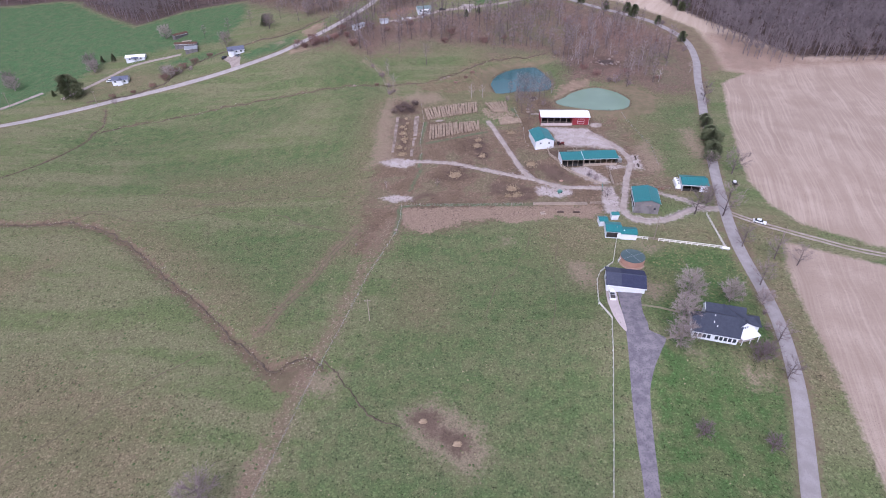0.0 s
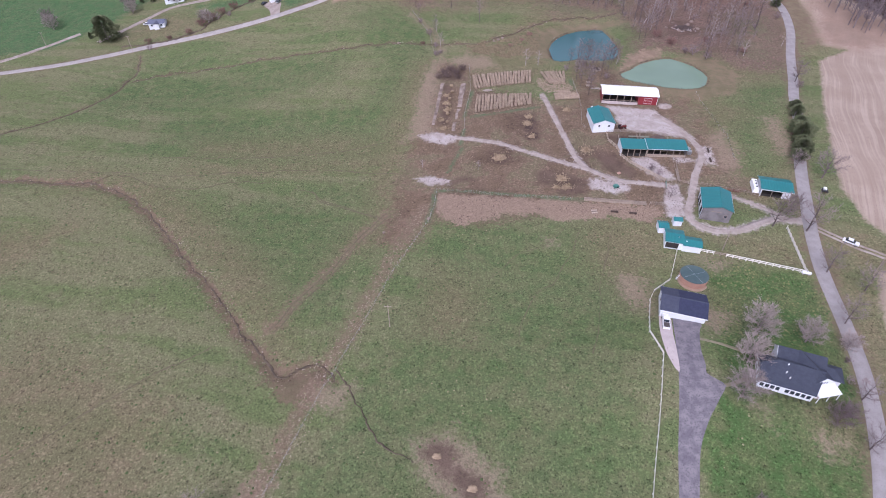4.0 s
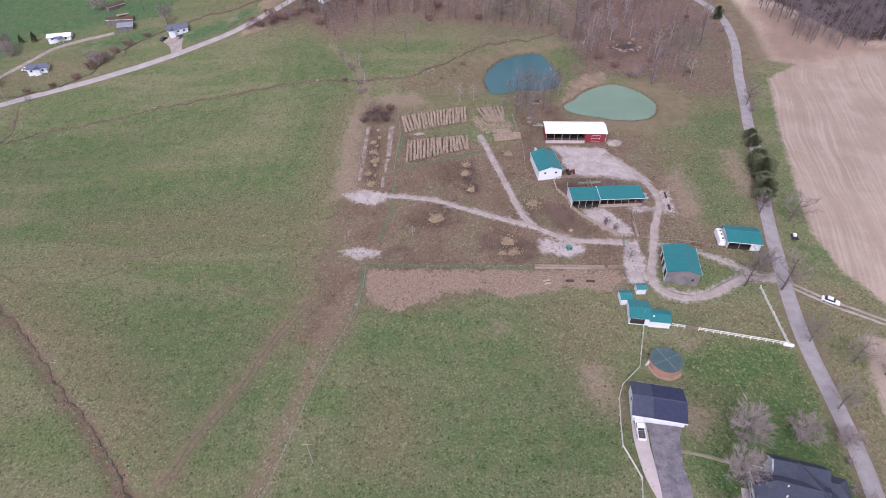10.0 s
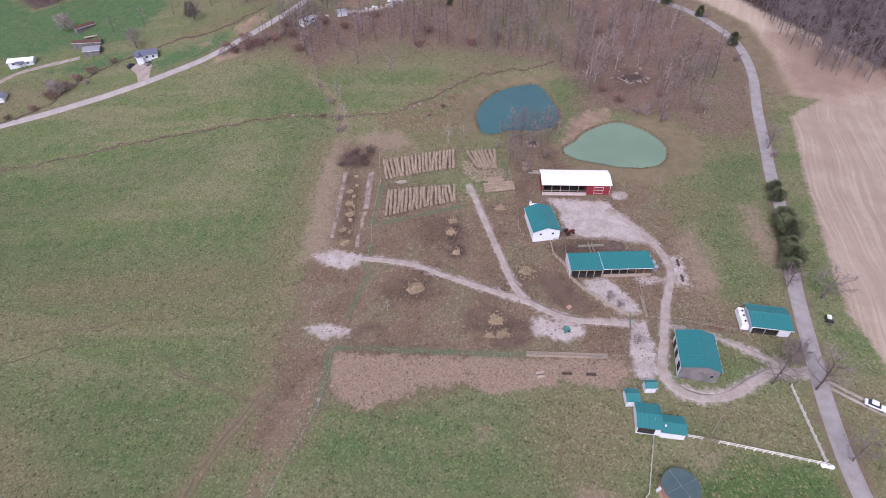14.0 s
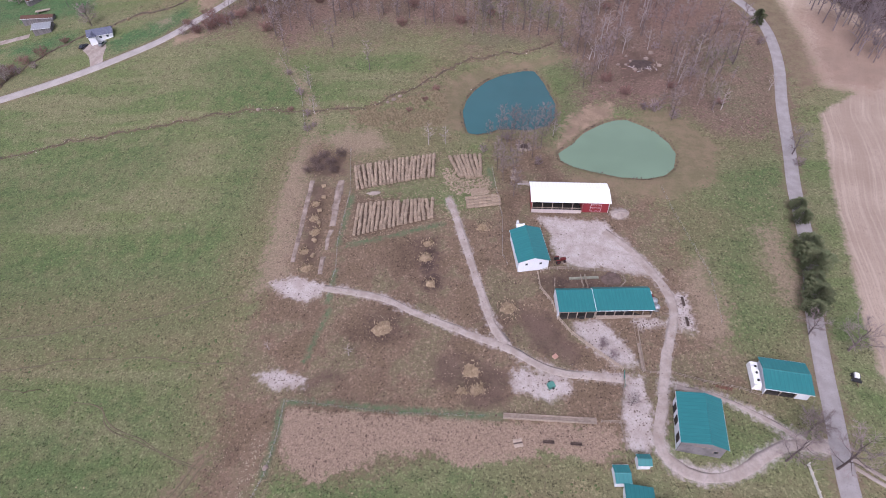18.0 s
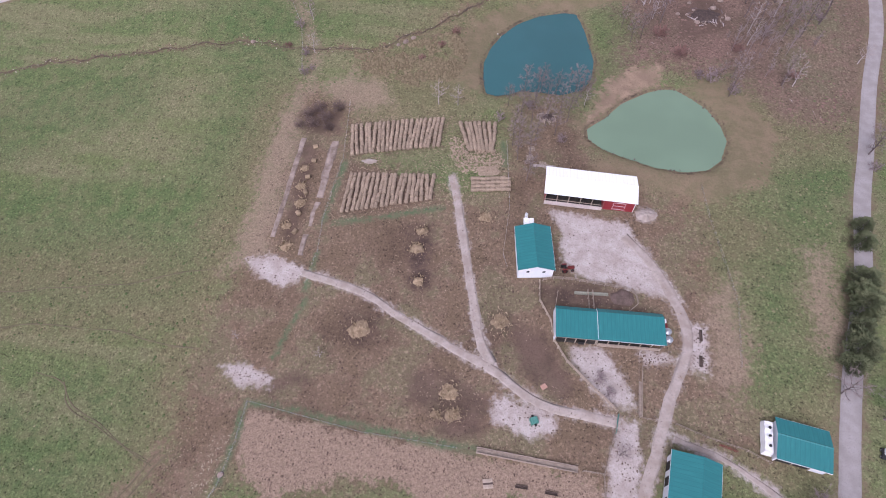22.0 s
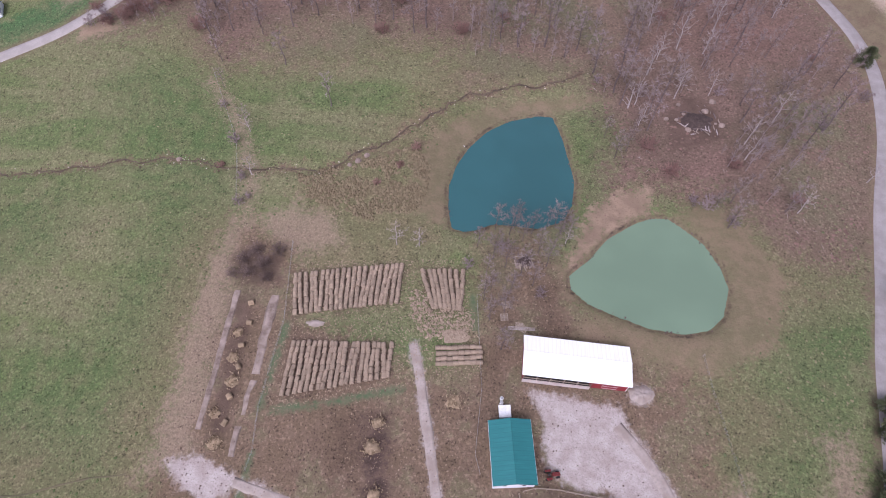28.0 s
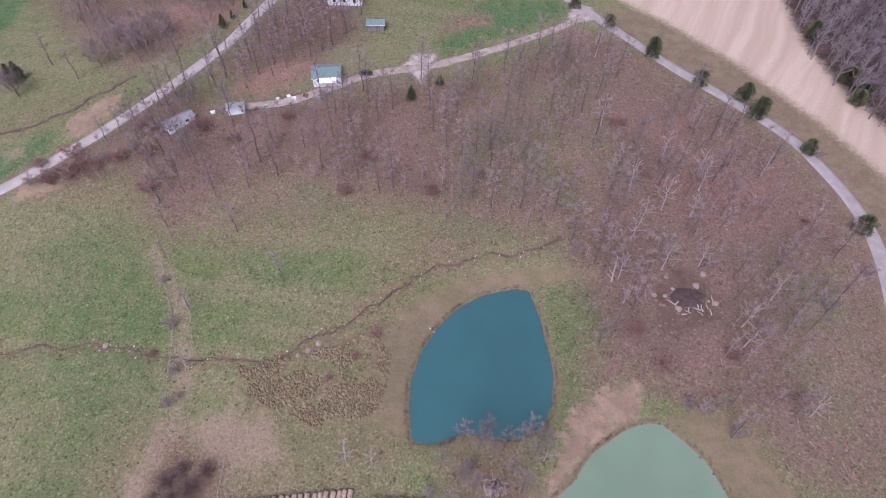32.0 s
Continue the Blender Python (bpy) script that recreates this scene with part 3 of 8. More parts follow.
DRY_PATCHES = [[(-46, 52), (-38, 80), (-41, 82), (-52, 56)], [(-21, 222), (-12, 224), (-10, 262), (-12, 284), (-17, 270), (-19, 245)], [(-87.0, 365.4), (-82.9, 367.4), (-79.7, 363.2), (-83.8, 361.3)], [(123, 230), (129, 230), (127, 214), (123, 200), (120, 204), (120, 216)], [(96, 212), (104, 222), (104, 200), (98, 192), (97, 200)], [(-5.7, 283.5), (2.9, 288.1), (15.0, 282.7), (16.6, 275.9), (6.2, 273.5), (-2.0, 278.5)], [(33, 161.5), (31, 161), (31, 158.5), (33, 158.8)], [(-36, 106), (-24, 106), (-26, 98), (-34, 100)], [(86, 93), (90, 92), (89, 89), (86, 90)], [(72.6, 131.0), (77.5, 130.8), (77.8, 126.6), (73.0, 121.9), (69.8, 121.0), (70.5, 125)], [(75.8, 152.5), (79.1, 152.7), (84.1, 150.2), (82.1, 147.2), (77.6, 146.8)], [(66.5, 172.5), (70, 173.6), (69.4, 170), (66.3, 170.4)], [(54, 144.5), (58.5, 142), (58, 137.6), (53, 132), (52, 136)], [(50, 146), (58, 141), (57, 131), (51, 136)], [(72.5, 100), (76, 101), (75, 96)], [(-6, 91), (2, 94), (7, 89), (13, 84), (15, 76), (9, 71), (2, 77), (-5, 84)]]
HEDGE_ROW = [(-27.5, 328.9), (-16.8, 313.4), (-11.1, 297.4), (-10.1, 282.8)]
VALLEY_LAWN = [[(-107.5, 355.4), (-74.6, 373.1), (-71.6, 364.4), (-82.3, 353.1), (-102.1, 345.6)], [(-159.8, 362.9), (-142.0, 365.8), (-129.0, 370.1), (-123.0, 360.2), (-143.2, 353.2)], [(48.2, 427.3), (66.1, 452.3), (98, 457.8), (97, 446.1), (48.6, 414.2)]]
CLAY = [[(-59.9, 440.3), (-40.7, 441.4), (-26.8, 443.3), (-33.0, 429.3), (-47.7, 425.9)], [(-21.4, 388.0), (-18.4, 397.1), (-4.7, 407.1), (2.8, 402.4), (-2, 392), (-8.3, 386.9)], [(48.1, 433.4), (64.3, 442.0), (66.3, 434.6), (48.3, 426.1)], [(96, 442), (106, 434), (98, 428), (88, 434)]]
TILLED = [(176, 302), (186, 332), (188, 352), (202, 350), (216, 330), (230, 308), (300, 304), (300, 297), (215, 299), (190, 294)]
ROAD_BANK = [(112, 457), (137, 446), (158, 420), (177, 388), (188, 362), (187, 335), (178, 304), (168, 296), (172, 340), (166, 374), (136, 410)]
LUSH = [(-420, 300), (-300, 300), (-232, 322), (-214, 345), (-200, 385), (-150, 385), (-128, 384), (-120, 420), (-126, 470), (-176, 466), (-207, 442), (-251, 484), (-295, 530), (-348, 512), (-420, 540)]
FAR_FLOOR = [[(190, 482), (184, 438), (184, 417), (187, 398), (191, 384), (194, 360), (195, 336), (196, 316), (199, 308), (214, 303), (228, 306), (244, 304), (262, 299), (420, 299), (900, 310), (900, 900), (240, 900)], [(-900, 560), (-420, 540), (-348, 516), (-295, 535), (-251, 488), (-207, 446), (-176, 470), (-123, 476), (-90, 520), (-60, 640), (-60, 900), (-900, 900)], [(-130, 470), (-90, 425), (-60, 400), (-44, 410), (-30, 430), (-22, 460), (-40, 560), (-100, 540)], [(-30, 400), (0, 395), (20, 420), (0, 470), (-12, 450)], [(-76, 354), (-62.6, 364.6), (-54.5, 375.4), (-41.3, 392), (-20, 386), (-24, 366), (-44.5, 354.8), (-51.6, 351.0), (-67, 348.3)]]
VERGE = [[(-7.0, 188.0), (2.8, 186.7), (15.1, 184.3), (25.6, 182.7), (35.9, 181.0), (44.8, 179.9)], [(-7.0, 188.0), (-7.4, 184.1), (-7.4, 179.5), (-9.0, 171.0)], [(5.5, 234.8), (18, 236.6), (34, 239.8)], [(2.8, 226), (1.4, 216)], [(5.6, 255), (2.8, 236)], [(2.2, 213), (-1.2, 204), (-3.0, 198)], [(49.8, 262), (50.2, 254)]]
POND_PATH = [(44, 312), (48.0, 317.2), (60, 324), (74.4, 326.3), (91.0, 325.5)]


def spaced(lo, hi, step, far):
    """Even steps from lo to hi, widening beyond to far on both sides."""
    mid = list(np.arange(lo, hi + 0.1, step))
    up, down, s = [mid[-1]], [mid[0]], step
    while up[-1] < far:
        s *= 1.22
        up.append(up[-1] + s)
        down.append(down[-1] - s)
    return np.array(down[:0:-1] + mid + up[1:])


def mesh_from(name, verts, faces, material, smooth=True):
    me = bpy.data.meshes.new(name)
    me.from_pydata(verts, [], faces)
    me.materials.append(material)
    if smooth:
        me.shade_smooth()
    return me


def streaks(nt, co, turn, along, across, detail=4.0):
    """Long streaks lying at an angle, wandering a little."""
    bend = nt.nodes.new("ShaderNodeTexNoise")
    bend.inputs["Scale"].default_value = 0.02
    nt.links.new(co, bend.inputs["Vector"])
    warp = nt.nodes.new("ShaderNodeVectorMath")
    warp.operation = "MULTIPLY_ADD"
    warp.inputs[1].default_value = (10, 10, 0)
    nt.links.new(bend.outputs["Color"], warp.inputs[0])
    nt.links.new(co, warp.inputs[2])
    spin, squeeze = nt.nodes.new("ShaderNodeMapping"), nt.nodes.new("ShaderNodeMapping")
    spin.inputs["Rotation"].default_value = (0, 0, radians(turn))
    squeeze.inputs["Scale"].default_value = (across, along, 0.01)
    nt.links.new(warp.outputs[0], spin.inputs["Vector"])
    nt.links.new(spin.outputs[0], squeeze.inputs["Vector"])
    return noise_of(nt, squeeze.outputs[0], 1.0, detail, 0.6)


def ground_material():
    m, nt, bsdf = nodes_of("pasture_and_soil")
    co = add(nt, "ShaderNodeTexCoord").outputs["Object"]

    def field(name):
        a = nt.nodes.new("ShaderNodeAttribute")
        a.attribute_name = name
        return a.outputs["Fac"]

    huge, big, mid = noise_of(nt, co, 0.012, 3.0), noise_of(nt, co, 0.05, 4.0), noise_of(nt, co, 0.22, 4.0, 0.62)
    small, tiny = noise_of(nt, co, 0.9, 4.0, 0.65), noise_of(nt, co, 3.0, 3.0, 0.7)
    other = noise_of(nt, co, 0.09, 5.0, 0.66)

    def inside(name, edge, rag):
        ragged = math2(nt, "ADD", math2(nt, "MULTIPLY", math2(nt, "SUBTRACT", mid, 0.5), rag), math2(nt, "MULTIPLY", math2(nt, "SUBTRACT", small, 0.5), rag * 1.2))
        return ramp(nt, math2(nt, "ADD", field(name), ragged), edge, -edge)

    def cover(under, name, tones, edge, rag, grain=None, most=1.0):
        """Lays a covering over what is under it, inside the outline kept in that field, with a ragged edge."""
        fac = inside(name, edge, rag)
        if most < 1:
            fac = math2(nt, "MULTIPLY", fac, most)
        tone = mix(nt, ramp(nt, grain or small, 0.35, 0.65), tones[0], tones[1])
        if len(tones) > 2:
            tone = mix(nt, ramp(nt, tiny, 0.52, 0.72), tone, tones[2])
        return mix(nt, fac, under, tone)

    def blotch(under, fac, lo, hi, most, tone):
        return mix(nt, math2(nt, "MULTIPLY", ramp(nt, fac, lo, hi), most), under, tone)

    mown = streaks(nt, co, -82, 0.012, 0.09, 4.0)
    grass = mix(nt, ramp(nt, huge, 0.35, 0.65), (0.132, 0.157, 0.067), (0.11, 0.146, 0.06))
    grass = blotch(grass, mown, 0.42, 0.58, 0.85, (0.178, 0.172, 0.094))
    grass = blotch(grass, other, 0.48, 0.68, 0.65, (0.178, 0.166, 0.094))
    col = blotch(grass, mid, 0.5, 0.7, 0.55, (0.185, 0.168, 0.1))
    col = cover(col, "greener", [(0.078, 0.125, 0.047), (0.12, 0.138, 0.064)], 9.0, 16.0, mid, 0.65)
    col = cover(col, "lush", [(0.07, 0.135, 0.055), (0.1, 0.14, 0.066)], 4.0, 12.0, mid)
    col = cover(col, "lawn", [(0.056, 0.118, 0.034), (0.105, 0.13, 0.054)], 3.0, 8.0, mid, 0.85)
    col = cover(col, "dry", [(0.2, 0.155, 0.098), (0.148, 0.135, 0.074)], 8.0, 16.0, mid, 0.66)
    col = cover(col, "litter", [(0.185, 0.121, 0.1), (0.148, 0.104, 0.08), (0.1, 0.068, 0.057)], 9.0, 22.0, big, 0.92)
    col = cover(col, "mossy", [(0.14, 0.137, 0.08), (0.188, 0.135, 0.1)], 9.0, 24.0, other, 0.8)
    col = cover(col, "rusty", [(0.215, 0.135, 0.112), (0.172, 0.112, 0.09), (0.115, 0.075, 0.06)], 10.0, 26.0, other, 0.8)
    col = cover(col, "clay", [(0.25, 0.155, 0.12), (0.2, 0.13, 0.1), (0.15, 0.1, 0.08)], 4.0, 12.0, mid, 0.9)
    col = cover(col, "woodland", [(0.12, 0.085, 0.075), (0.075, 0.055, 0.048)], 3.0, 8.0, mid)
    col = cover(col, "soil", [(0.205, 0.142, 0.104), (0.158, 0.115, 0.076), (0.1, 0.07, 0.052)], 5.0, 14.0, other)
    soil = inside("soil", 3.0, 8.0)
    col = mix(nt, math2(nt, "MULTIPLY", math2(nt, "MULTIPLY", ramp(nt, big, 0.5, 0.66), soil), 0.55), col, (0.09, 0.06, 0.045))
    col = mix(nt, math2(nt, "MULTIPLY", math2(nt, "MULTIPLY", ramp(nt, other, 0.52, 0.4), soil), 0.6), col, (0.135, 0.132, 0.072))
    chaff = math2(nt, "MULTIPLY", ramp(nt, noise_of(nt, co, 1.1, 4.0, 0.8), 0.5, 0.62), inside("soil", 7.0, 10.0))
    col = mix(nt, math2(nt, "MULTIPLY", math2(nt, "MULTIPLY", chaff, ramp(nt, other, 0.62, 0.42)), 0.55), col, (0.29, 0.205, 0.155))
    turned = noise_of(nt, co, 0.3, 5.0, 0.72)
    flecks = math2(nt, "ADD", math2(nt, "MULTIPLY", ramp(nt, noise_of(nt, co, 1.5, 3.0, 0.75), 0.5, 0.66), 0.48), 0.86)
    flecks = math2(nt, "SUBTRACT", flecks, math2(nt, "MULTIPLY", ramp(nt, noise_of(nt, co, 0.55, 5.0, 0.7), 0.5, 0.68), 0.24))
    flecks = math2(nt, "SUBTRACT", flecks, math2(nt, "MULTIPLY", ramp(nt, noise_of(nt, co, 2.2, 3.0, 0.7), 0.54, 0.64), 0.38))
    lively = nt.nodes.new("ShaderNodeHueSaturation")
    nt.links.new(flecks, lively.inputs["Value"])
    nt.links.new(col, lively.inputs["Color"])
    col = blotch(lively.outputs[0], tiny, 0.57, 0.7, 0.15, (0.25, 0.21, 0.14))
    husk = noise_of(nt, co, 1.7, 4.0, 0.85)
    col = cover(col, "shoulder", [(0.15, 0.105, 0.078), (0.2, 0.15, 0.105), (0.1, 0.085, 0.05)], 1.6, 5.0, mid, 0.7)
    col = cover(col, "pale", [(0.165, 0.125, 0.09), (0.33, 0.25, 0.185), (0.12, 0.088, 0.065)], 3.0, 10.0, husk, 0.72)
    col = cover(col, "strip", [(0.17, 0.122, 0.09), (0.31, 0.228, 0.172), (0.09, 0.065, 0.05)], 0.8, 6.0, husk)
    col = cover(col, "track", [(0.178, 0.12, 0.088), (0.128, 0.095, 0.064), (0.09, 0.07, 0.045)], 1.6, 7.0, mid, 0.8)
    col = cover(col, "lane", [(0.15, 0.108, 0.076), (0.225, 0.158, 0.115), (0.1, 0.074, 0.052)], 2.4, 8.0, husk, 0.74)
    col = cover(col, "rut", [(0.12, 0.096, 0.062), (0.09, 0.074, 0.046)], 0.6, 1.6, mid, 0.5)
    col = cover(col, "crop", [(0.35, 0.275, 0.22), (0.3, 0.232, 0.184), (0.21, 0.158, 0.125)], 1.2, 3.0, other)
    crop = inside("crop", 1.2, 3.0)
    drills, passes = streaks(nt, co, 19, 0.02, 1.1, 3.0), streaks(nt, co, 19, 0.004, 0.16, 3.0)
    col = mix(nt, math2(nt, "MULTIPLY", math2(nt, "MULTIPLY", ramp(nt, drills, 0.46, 0.64), crop), 0.34), col, (0.46, 0.38, 0.31))
    col = mix(nt, math2(nt, "MULTIPLY", math2(nt, "MULTIPLY", ramp(nt, passes, 0.48, 0.62), crop), 0.36), col, (0.245, 0.185, 0.145))
    col = mix(nt, math2(nt, "MULTIPLY", math2(nt, "MULTIPLY", ramp(nt, big, 0.46, 0.62), crop), 0.4), col, (0.27, 0.205, 0.16))
    col = cover(col, "bare", [(0.43, 0.345, 0.275), (0.36, 0.282, 0.218), (0.27, 0.205, 0.155)], 3.0, 5.0, streaks(nt, co, 28, 0.008, 0.2, 4.0))
    col = cover(col, "tilled", [(0.25, 0.172, 0.132), (0.2, 0.138, 0.106), (0.15, 0.1, 0.078)], 6.0, 10.0, other, 0.8)
    col = cover(col, "bank", [(0.2, 0.15, 0.1), (0.15, 0.125, 0.076), (0.12, 0.095, 0.06)], 2.0, 6.0, mid, 0.8)
    col = cover(col, "sand", [(0.285, 0.208, 0.15), (0.21, 0.148, 0.108), (0.15, 0.105, 0.08)], 1.6, 7.0, mid, 0.9)
    # real mud, and painted shade under the bale rows
    col = cover(col, "mud_and_bale_shade", [(0.085, 0.058, 0.045), (0.12, 0.082, 0.065), (0.06, 0.042, 0.034)], 1.8, 5.0, mid, 0.85)
    col = cover(col, "burnt", [(0.05, 0.035, 0.03), (0.085, 0.058, 0.048), (0.14, 0.1, 0.085)], 1.5, 6.0, mid, 0.9)
    col = cover(col, "brook", [(0.06, 0.045, 0.034), (0.1, 0.074, 0.052), (0.045, 0.034, 0.026)], 0.5, 1.8, mid, 0.95)
    col = cover(col, "verge", [(0.082, 0.118, 0.062), (0.118, 0.136, 0.082)], 0.9, 2.0)
    col = cover(col, "gravel", [(0.43, 0.385, 0.368), (0.325, 0.275, 0.252), (0.235, 0.19, 0.168)], 1.0, 3.4, turned, 0.94)
    nt.links.new(col, bsdf.inputs["Base Color"])
    bsdf.inputs["Roughness"].default_value = 0.97
    bsdf.inputs["Specular IOR Level"].default_value = 0.1
    bump(nt, bsdf, math2(nt, "ADD", small, math2(nt, "MULTIPLY", tiny, 0.5)), 0.7, 0.25)
    return m


def wander(pts, amount, wave):
    """A line with small bends of its own."""
    return [(x + amount * noise.noise((x / wave, y / wave, 3.0)), y + amount * noise.noise((x / wave, y / wave, 9.0))) for x, y in smooth_line(pts, 1.5)]


def make_ground():
    xs, ys = spaced(-206, 190, 1.2, 3600), spaced(52, 420, 1.2, 3600)
    X, Y = np.meshgrid(xs, ys)
    x, y = X.ravel(), Y.ravel()
    z = ground(x, y)
    nx, ny = len(xs), len(ys)
    i, j = np.meshgrid(np.arange(nx - 1), np.arange(ny - 1))
    a = (j * nx + i).ravel()
    faces = np.stack([a, a + 1, a + nx + 1, a + nx], -1)
    me = mesh_from("ground", np.stack([x, y, z], -1).tolist(), faces.tolist(), ground_material())

    def areas(outlines):
        return np.minimum.reduce([area_distance(x, y, o) for o in outlines])

    def lines(many, half):
        return np.minimum.reduce([line_distance(x, y, o) for o in many]) - half

    ponds = areas([POND_BLUE, POND_GREEN])
    brooks = [wander(CREEK, 1.6, 6.0), wander(CREEK_NORTH, 1.8, 6.0), wander(CREEK_SIDE, 1.2, 5.0), wander(BROOK_VALLEY, 2.0, 6.0), wander(DITCH, 2.0, 7.0), wander(SIDE_BROOK, 1.4, 6.0), wander(RILL, 1.0, 5.0)]
    fields = {
        "greener": areas(GREENER + VIVID), "lush": areas([LUSH] + VALLEY_LAWN), "lawn": areas([LAWN]), "dry": areas(DRY), "litter": areas([LITTER] + FAR_FLOOR[2:]), "woodland": areas(FAR_FLOOR[:2]), "soil": areas([YARD, EAST_SOIL]),
        "mossy": areas(MOSSY), "rusty": areas(RUSTY), "clay": areas(CLAY),
        "strip": areas([PALE_STRIP]), "shoulder": np.minimum(lines([ROAD_EAST, ROAD_WEST], 3.0), areas([ROAD_BANK])), "pale": np.minimum(areas(DRY_PATCHES), np.minimum(lines([HEDGE_ROW], 1.2), lines([POND_PATH], -1.2))), "verge": lines(VERGE, 0.7),
        "lane": np.minimum(lines([PASTURE_LANE], 2.0), lines([TRACKS[0]], 1.5)), "track": np.minimum(np.full(len(x), 14.0), np.minimum(np.minimum(lines(brooks[:5], 0.2), np.where(x < -32, lines(brooks[:1], 1.7), 14.0)), areas([JUNCTION]))),
        "rut": lines([wander(t, 1.0, 9.0) for t in TRACKS + [[(a + b, c) for a, c in PASTURE_LANE] for b in (-1.1, 0.9)]], 0.1), "brook": np.minimum(np.minimum(lines(brooks[:5], 0.0), lines(brooks[:1], 0.1)), np.abs(ponds - 0.3) - 0.25),
        "crop": areas([CROP_NORTH, CROP_SOUTH]), "bare": areas([BARE]), "tilled": areas([TILLED]),
        "bank": np.minimum(areas(BANKS), ponds - 1.0), "sand": areas(SANDY), "mud_and_bale_shade": np.minimum(areas(MUD_AND_BALE_SHADE), np.minimum.reduce([np.hypot(x - a, y - b) - 1.6 * r for a, b, r, h in ((29.1, 232.4, 1.5, 0), (28.4, 227.3, 1.9, 0), (29.6, 218.3, 1.7, 0), (16.6, 205.5, 2.4, 0), (38.6, 191.5, 2.4, 0), (49.6, 208.6, 1.6, 0))])), "burnt": areas([MUD_AND_BALE_SHADE[0], MUD_AND_BALE_SHADE[2]]) + 1.5,
        "gravel": np.minimum(areas(PATCHES), np.minimum(lines([DRIVE_WEST, DRIVE_HAY, DRIVE_LOOP, DRIVE_BRANCH], 0.9), lines([DRIVE_LOOP[8:]], 1.5))),
    }
    for name, d in fields.items():
        me.attributes.new(name, "FLOAT", "POINT").data.foreach_set("value", np.clip(d, -14, 14).astype(np.float32))
    return tagged(new("ground", me), "rolling winter pasture with bare soil and leaf litter", "ground", kind="structure")


# ---- roads and drives ----
ROAD_EAST = [(-30, -190), (20, -80), (60, 10), (77, 45), (84.1, 60.1), (87.9, 67.8), (93.3, 78.8), (97.4, 88.1), (102.0, 101), (105.7, 114), (108.3, 128), (109.7, 139.5), (110.8, 148), (112.6, 156.8), (114.6, 165.2), (118.0, 177), (120.5, 186), (125.6, 201.6), (134, 222), (141.5, 245.4), (149.5, 266), (158, 290), (167, 314), (171.6, 336), (171.0, 352), (167.0, 367.2), (161.6, 380.6), (149.4, 396.6), (133.0, 415), (117.0, 435), (105.8, 449.8), (92, 470), (80, 520), (70, 600)]
ROAD_WEST = [(-420, 250), (-300, 278), (-226, 297), (-200, 306.8), (-173, 318.6), (-143.5, 327.8), (-112.8, 337.2), (-96.2, 343.2), (-81, 350.2), (-67.5, 361.4), (-55.5, 374), (-42.4, 391), (-29, 412.5), (-23.4, 427.1), (-18.8, 440.9), (-10, 470), (0, 540), (10, 640)]
LANE_NORTH = [(-17.4, 383.0), (-3.2, 385.2), (10.5, 391.9), (21.1, 398.7), (32.4, 402.8), (41.9, 406.0), (51.8, 410.7), (72.6, 423.2), (95.6, 439.1), (105.8, 449.1)]
LANE_EAST = [(115.5, 166.5), (119, 163.2), (124.2, 158.6), (130.0, 154.6), (139.8, 148), (156.5, 138.4), (200, 122), (300, 104), (420, 98)]
DRIVE_WEST = [(-0.2, 220.4), (7.6, 218.1), (16.6, 214.8), (25.4, 209.2), (33.8, 204.6), (41.8, 200.2), (48.3, 196.9), (54.5, 192.2), (60.6, 189.4), (69.4, 187.9), (74.9, 186.6)]
DRIVE_HAY = [(47.8, 198.3), (44.8, 204.5), (42.7, 215.8), (40.4, 228.2), (37.9, 241.7), (36.2, 250.0)]
DRIVE_LOOP = [(80.1, 232.6), (86.0, 224.7), (89.8, 215.7), (91.6, 209.0), (90.8, 202.9), (86.8, 194.4), (83.9, 187.7), (80.7, 178.9), (78.0, 171.9), (79.9, 167.2), (84.9, 164.2), (91.8, 164.4), (99.8, 167.9), (106.2, 169.8), (115.3, 168.0)]
DRIVE_BRANCH = [(85.7, 184.3), (95.2, 180.6), (101.3, 176.5), (106.0, 172.7), (108.7, 170.3)]
FAR_DRIVES = [ [(-208, 326), (-190, 352), (-178, 366), (-150, 372)], [(-330, 262), (-262, 300), (-225, 338)]]


def strip(name, pts, width, material, label, category="road", lift=0.07, ragged=0.0, step=2.0):
    """A paved or gravelled way laid on the ground, with a thin edge."""
    line = smooth_line(pts, step)
    along = np.gradient(line, axis=0)
    along /= np.linalg.norm(along, axis=1)[:, None] + 1e-9
    side = np.stack([along[:, 1], -along[:, 0]], -1)
    cols = np.array([-1.04, -1.0, -0.5, 0.0, 0.5, 1.0, 1.04])
    half = np.full((len(line), 7), width / 2)
    for k in range(len(line)):
        for c in range(7):
            half[k, c] += ragged * noise.noise((line[k][0] * 0.35, line[k][1] * 0.35, c * 3.1))
    p = line[:, None, :] + side[:, None, :] * (cols[None, :] * half)[..., None]
    z = ground(p[..., 0], p[..., 1]) + lift
    z[:, 0] -= lift + 0.1
    z[:, -1] -= lift + 0.1
    verts = np.concatenate([p, z[..., None]], -1).reshape(-1, 3).tolist()
    faces = [(k * 7 + c, k * 7 + c + 1, k * 7 + c + 8, k * 7 + c + 7) for k in range(len(line) - 1) for c in range(6)]
    return tagged(new(name, mesh_from(name, verts, faces, material)), label, category, kind="structure")


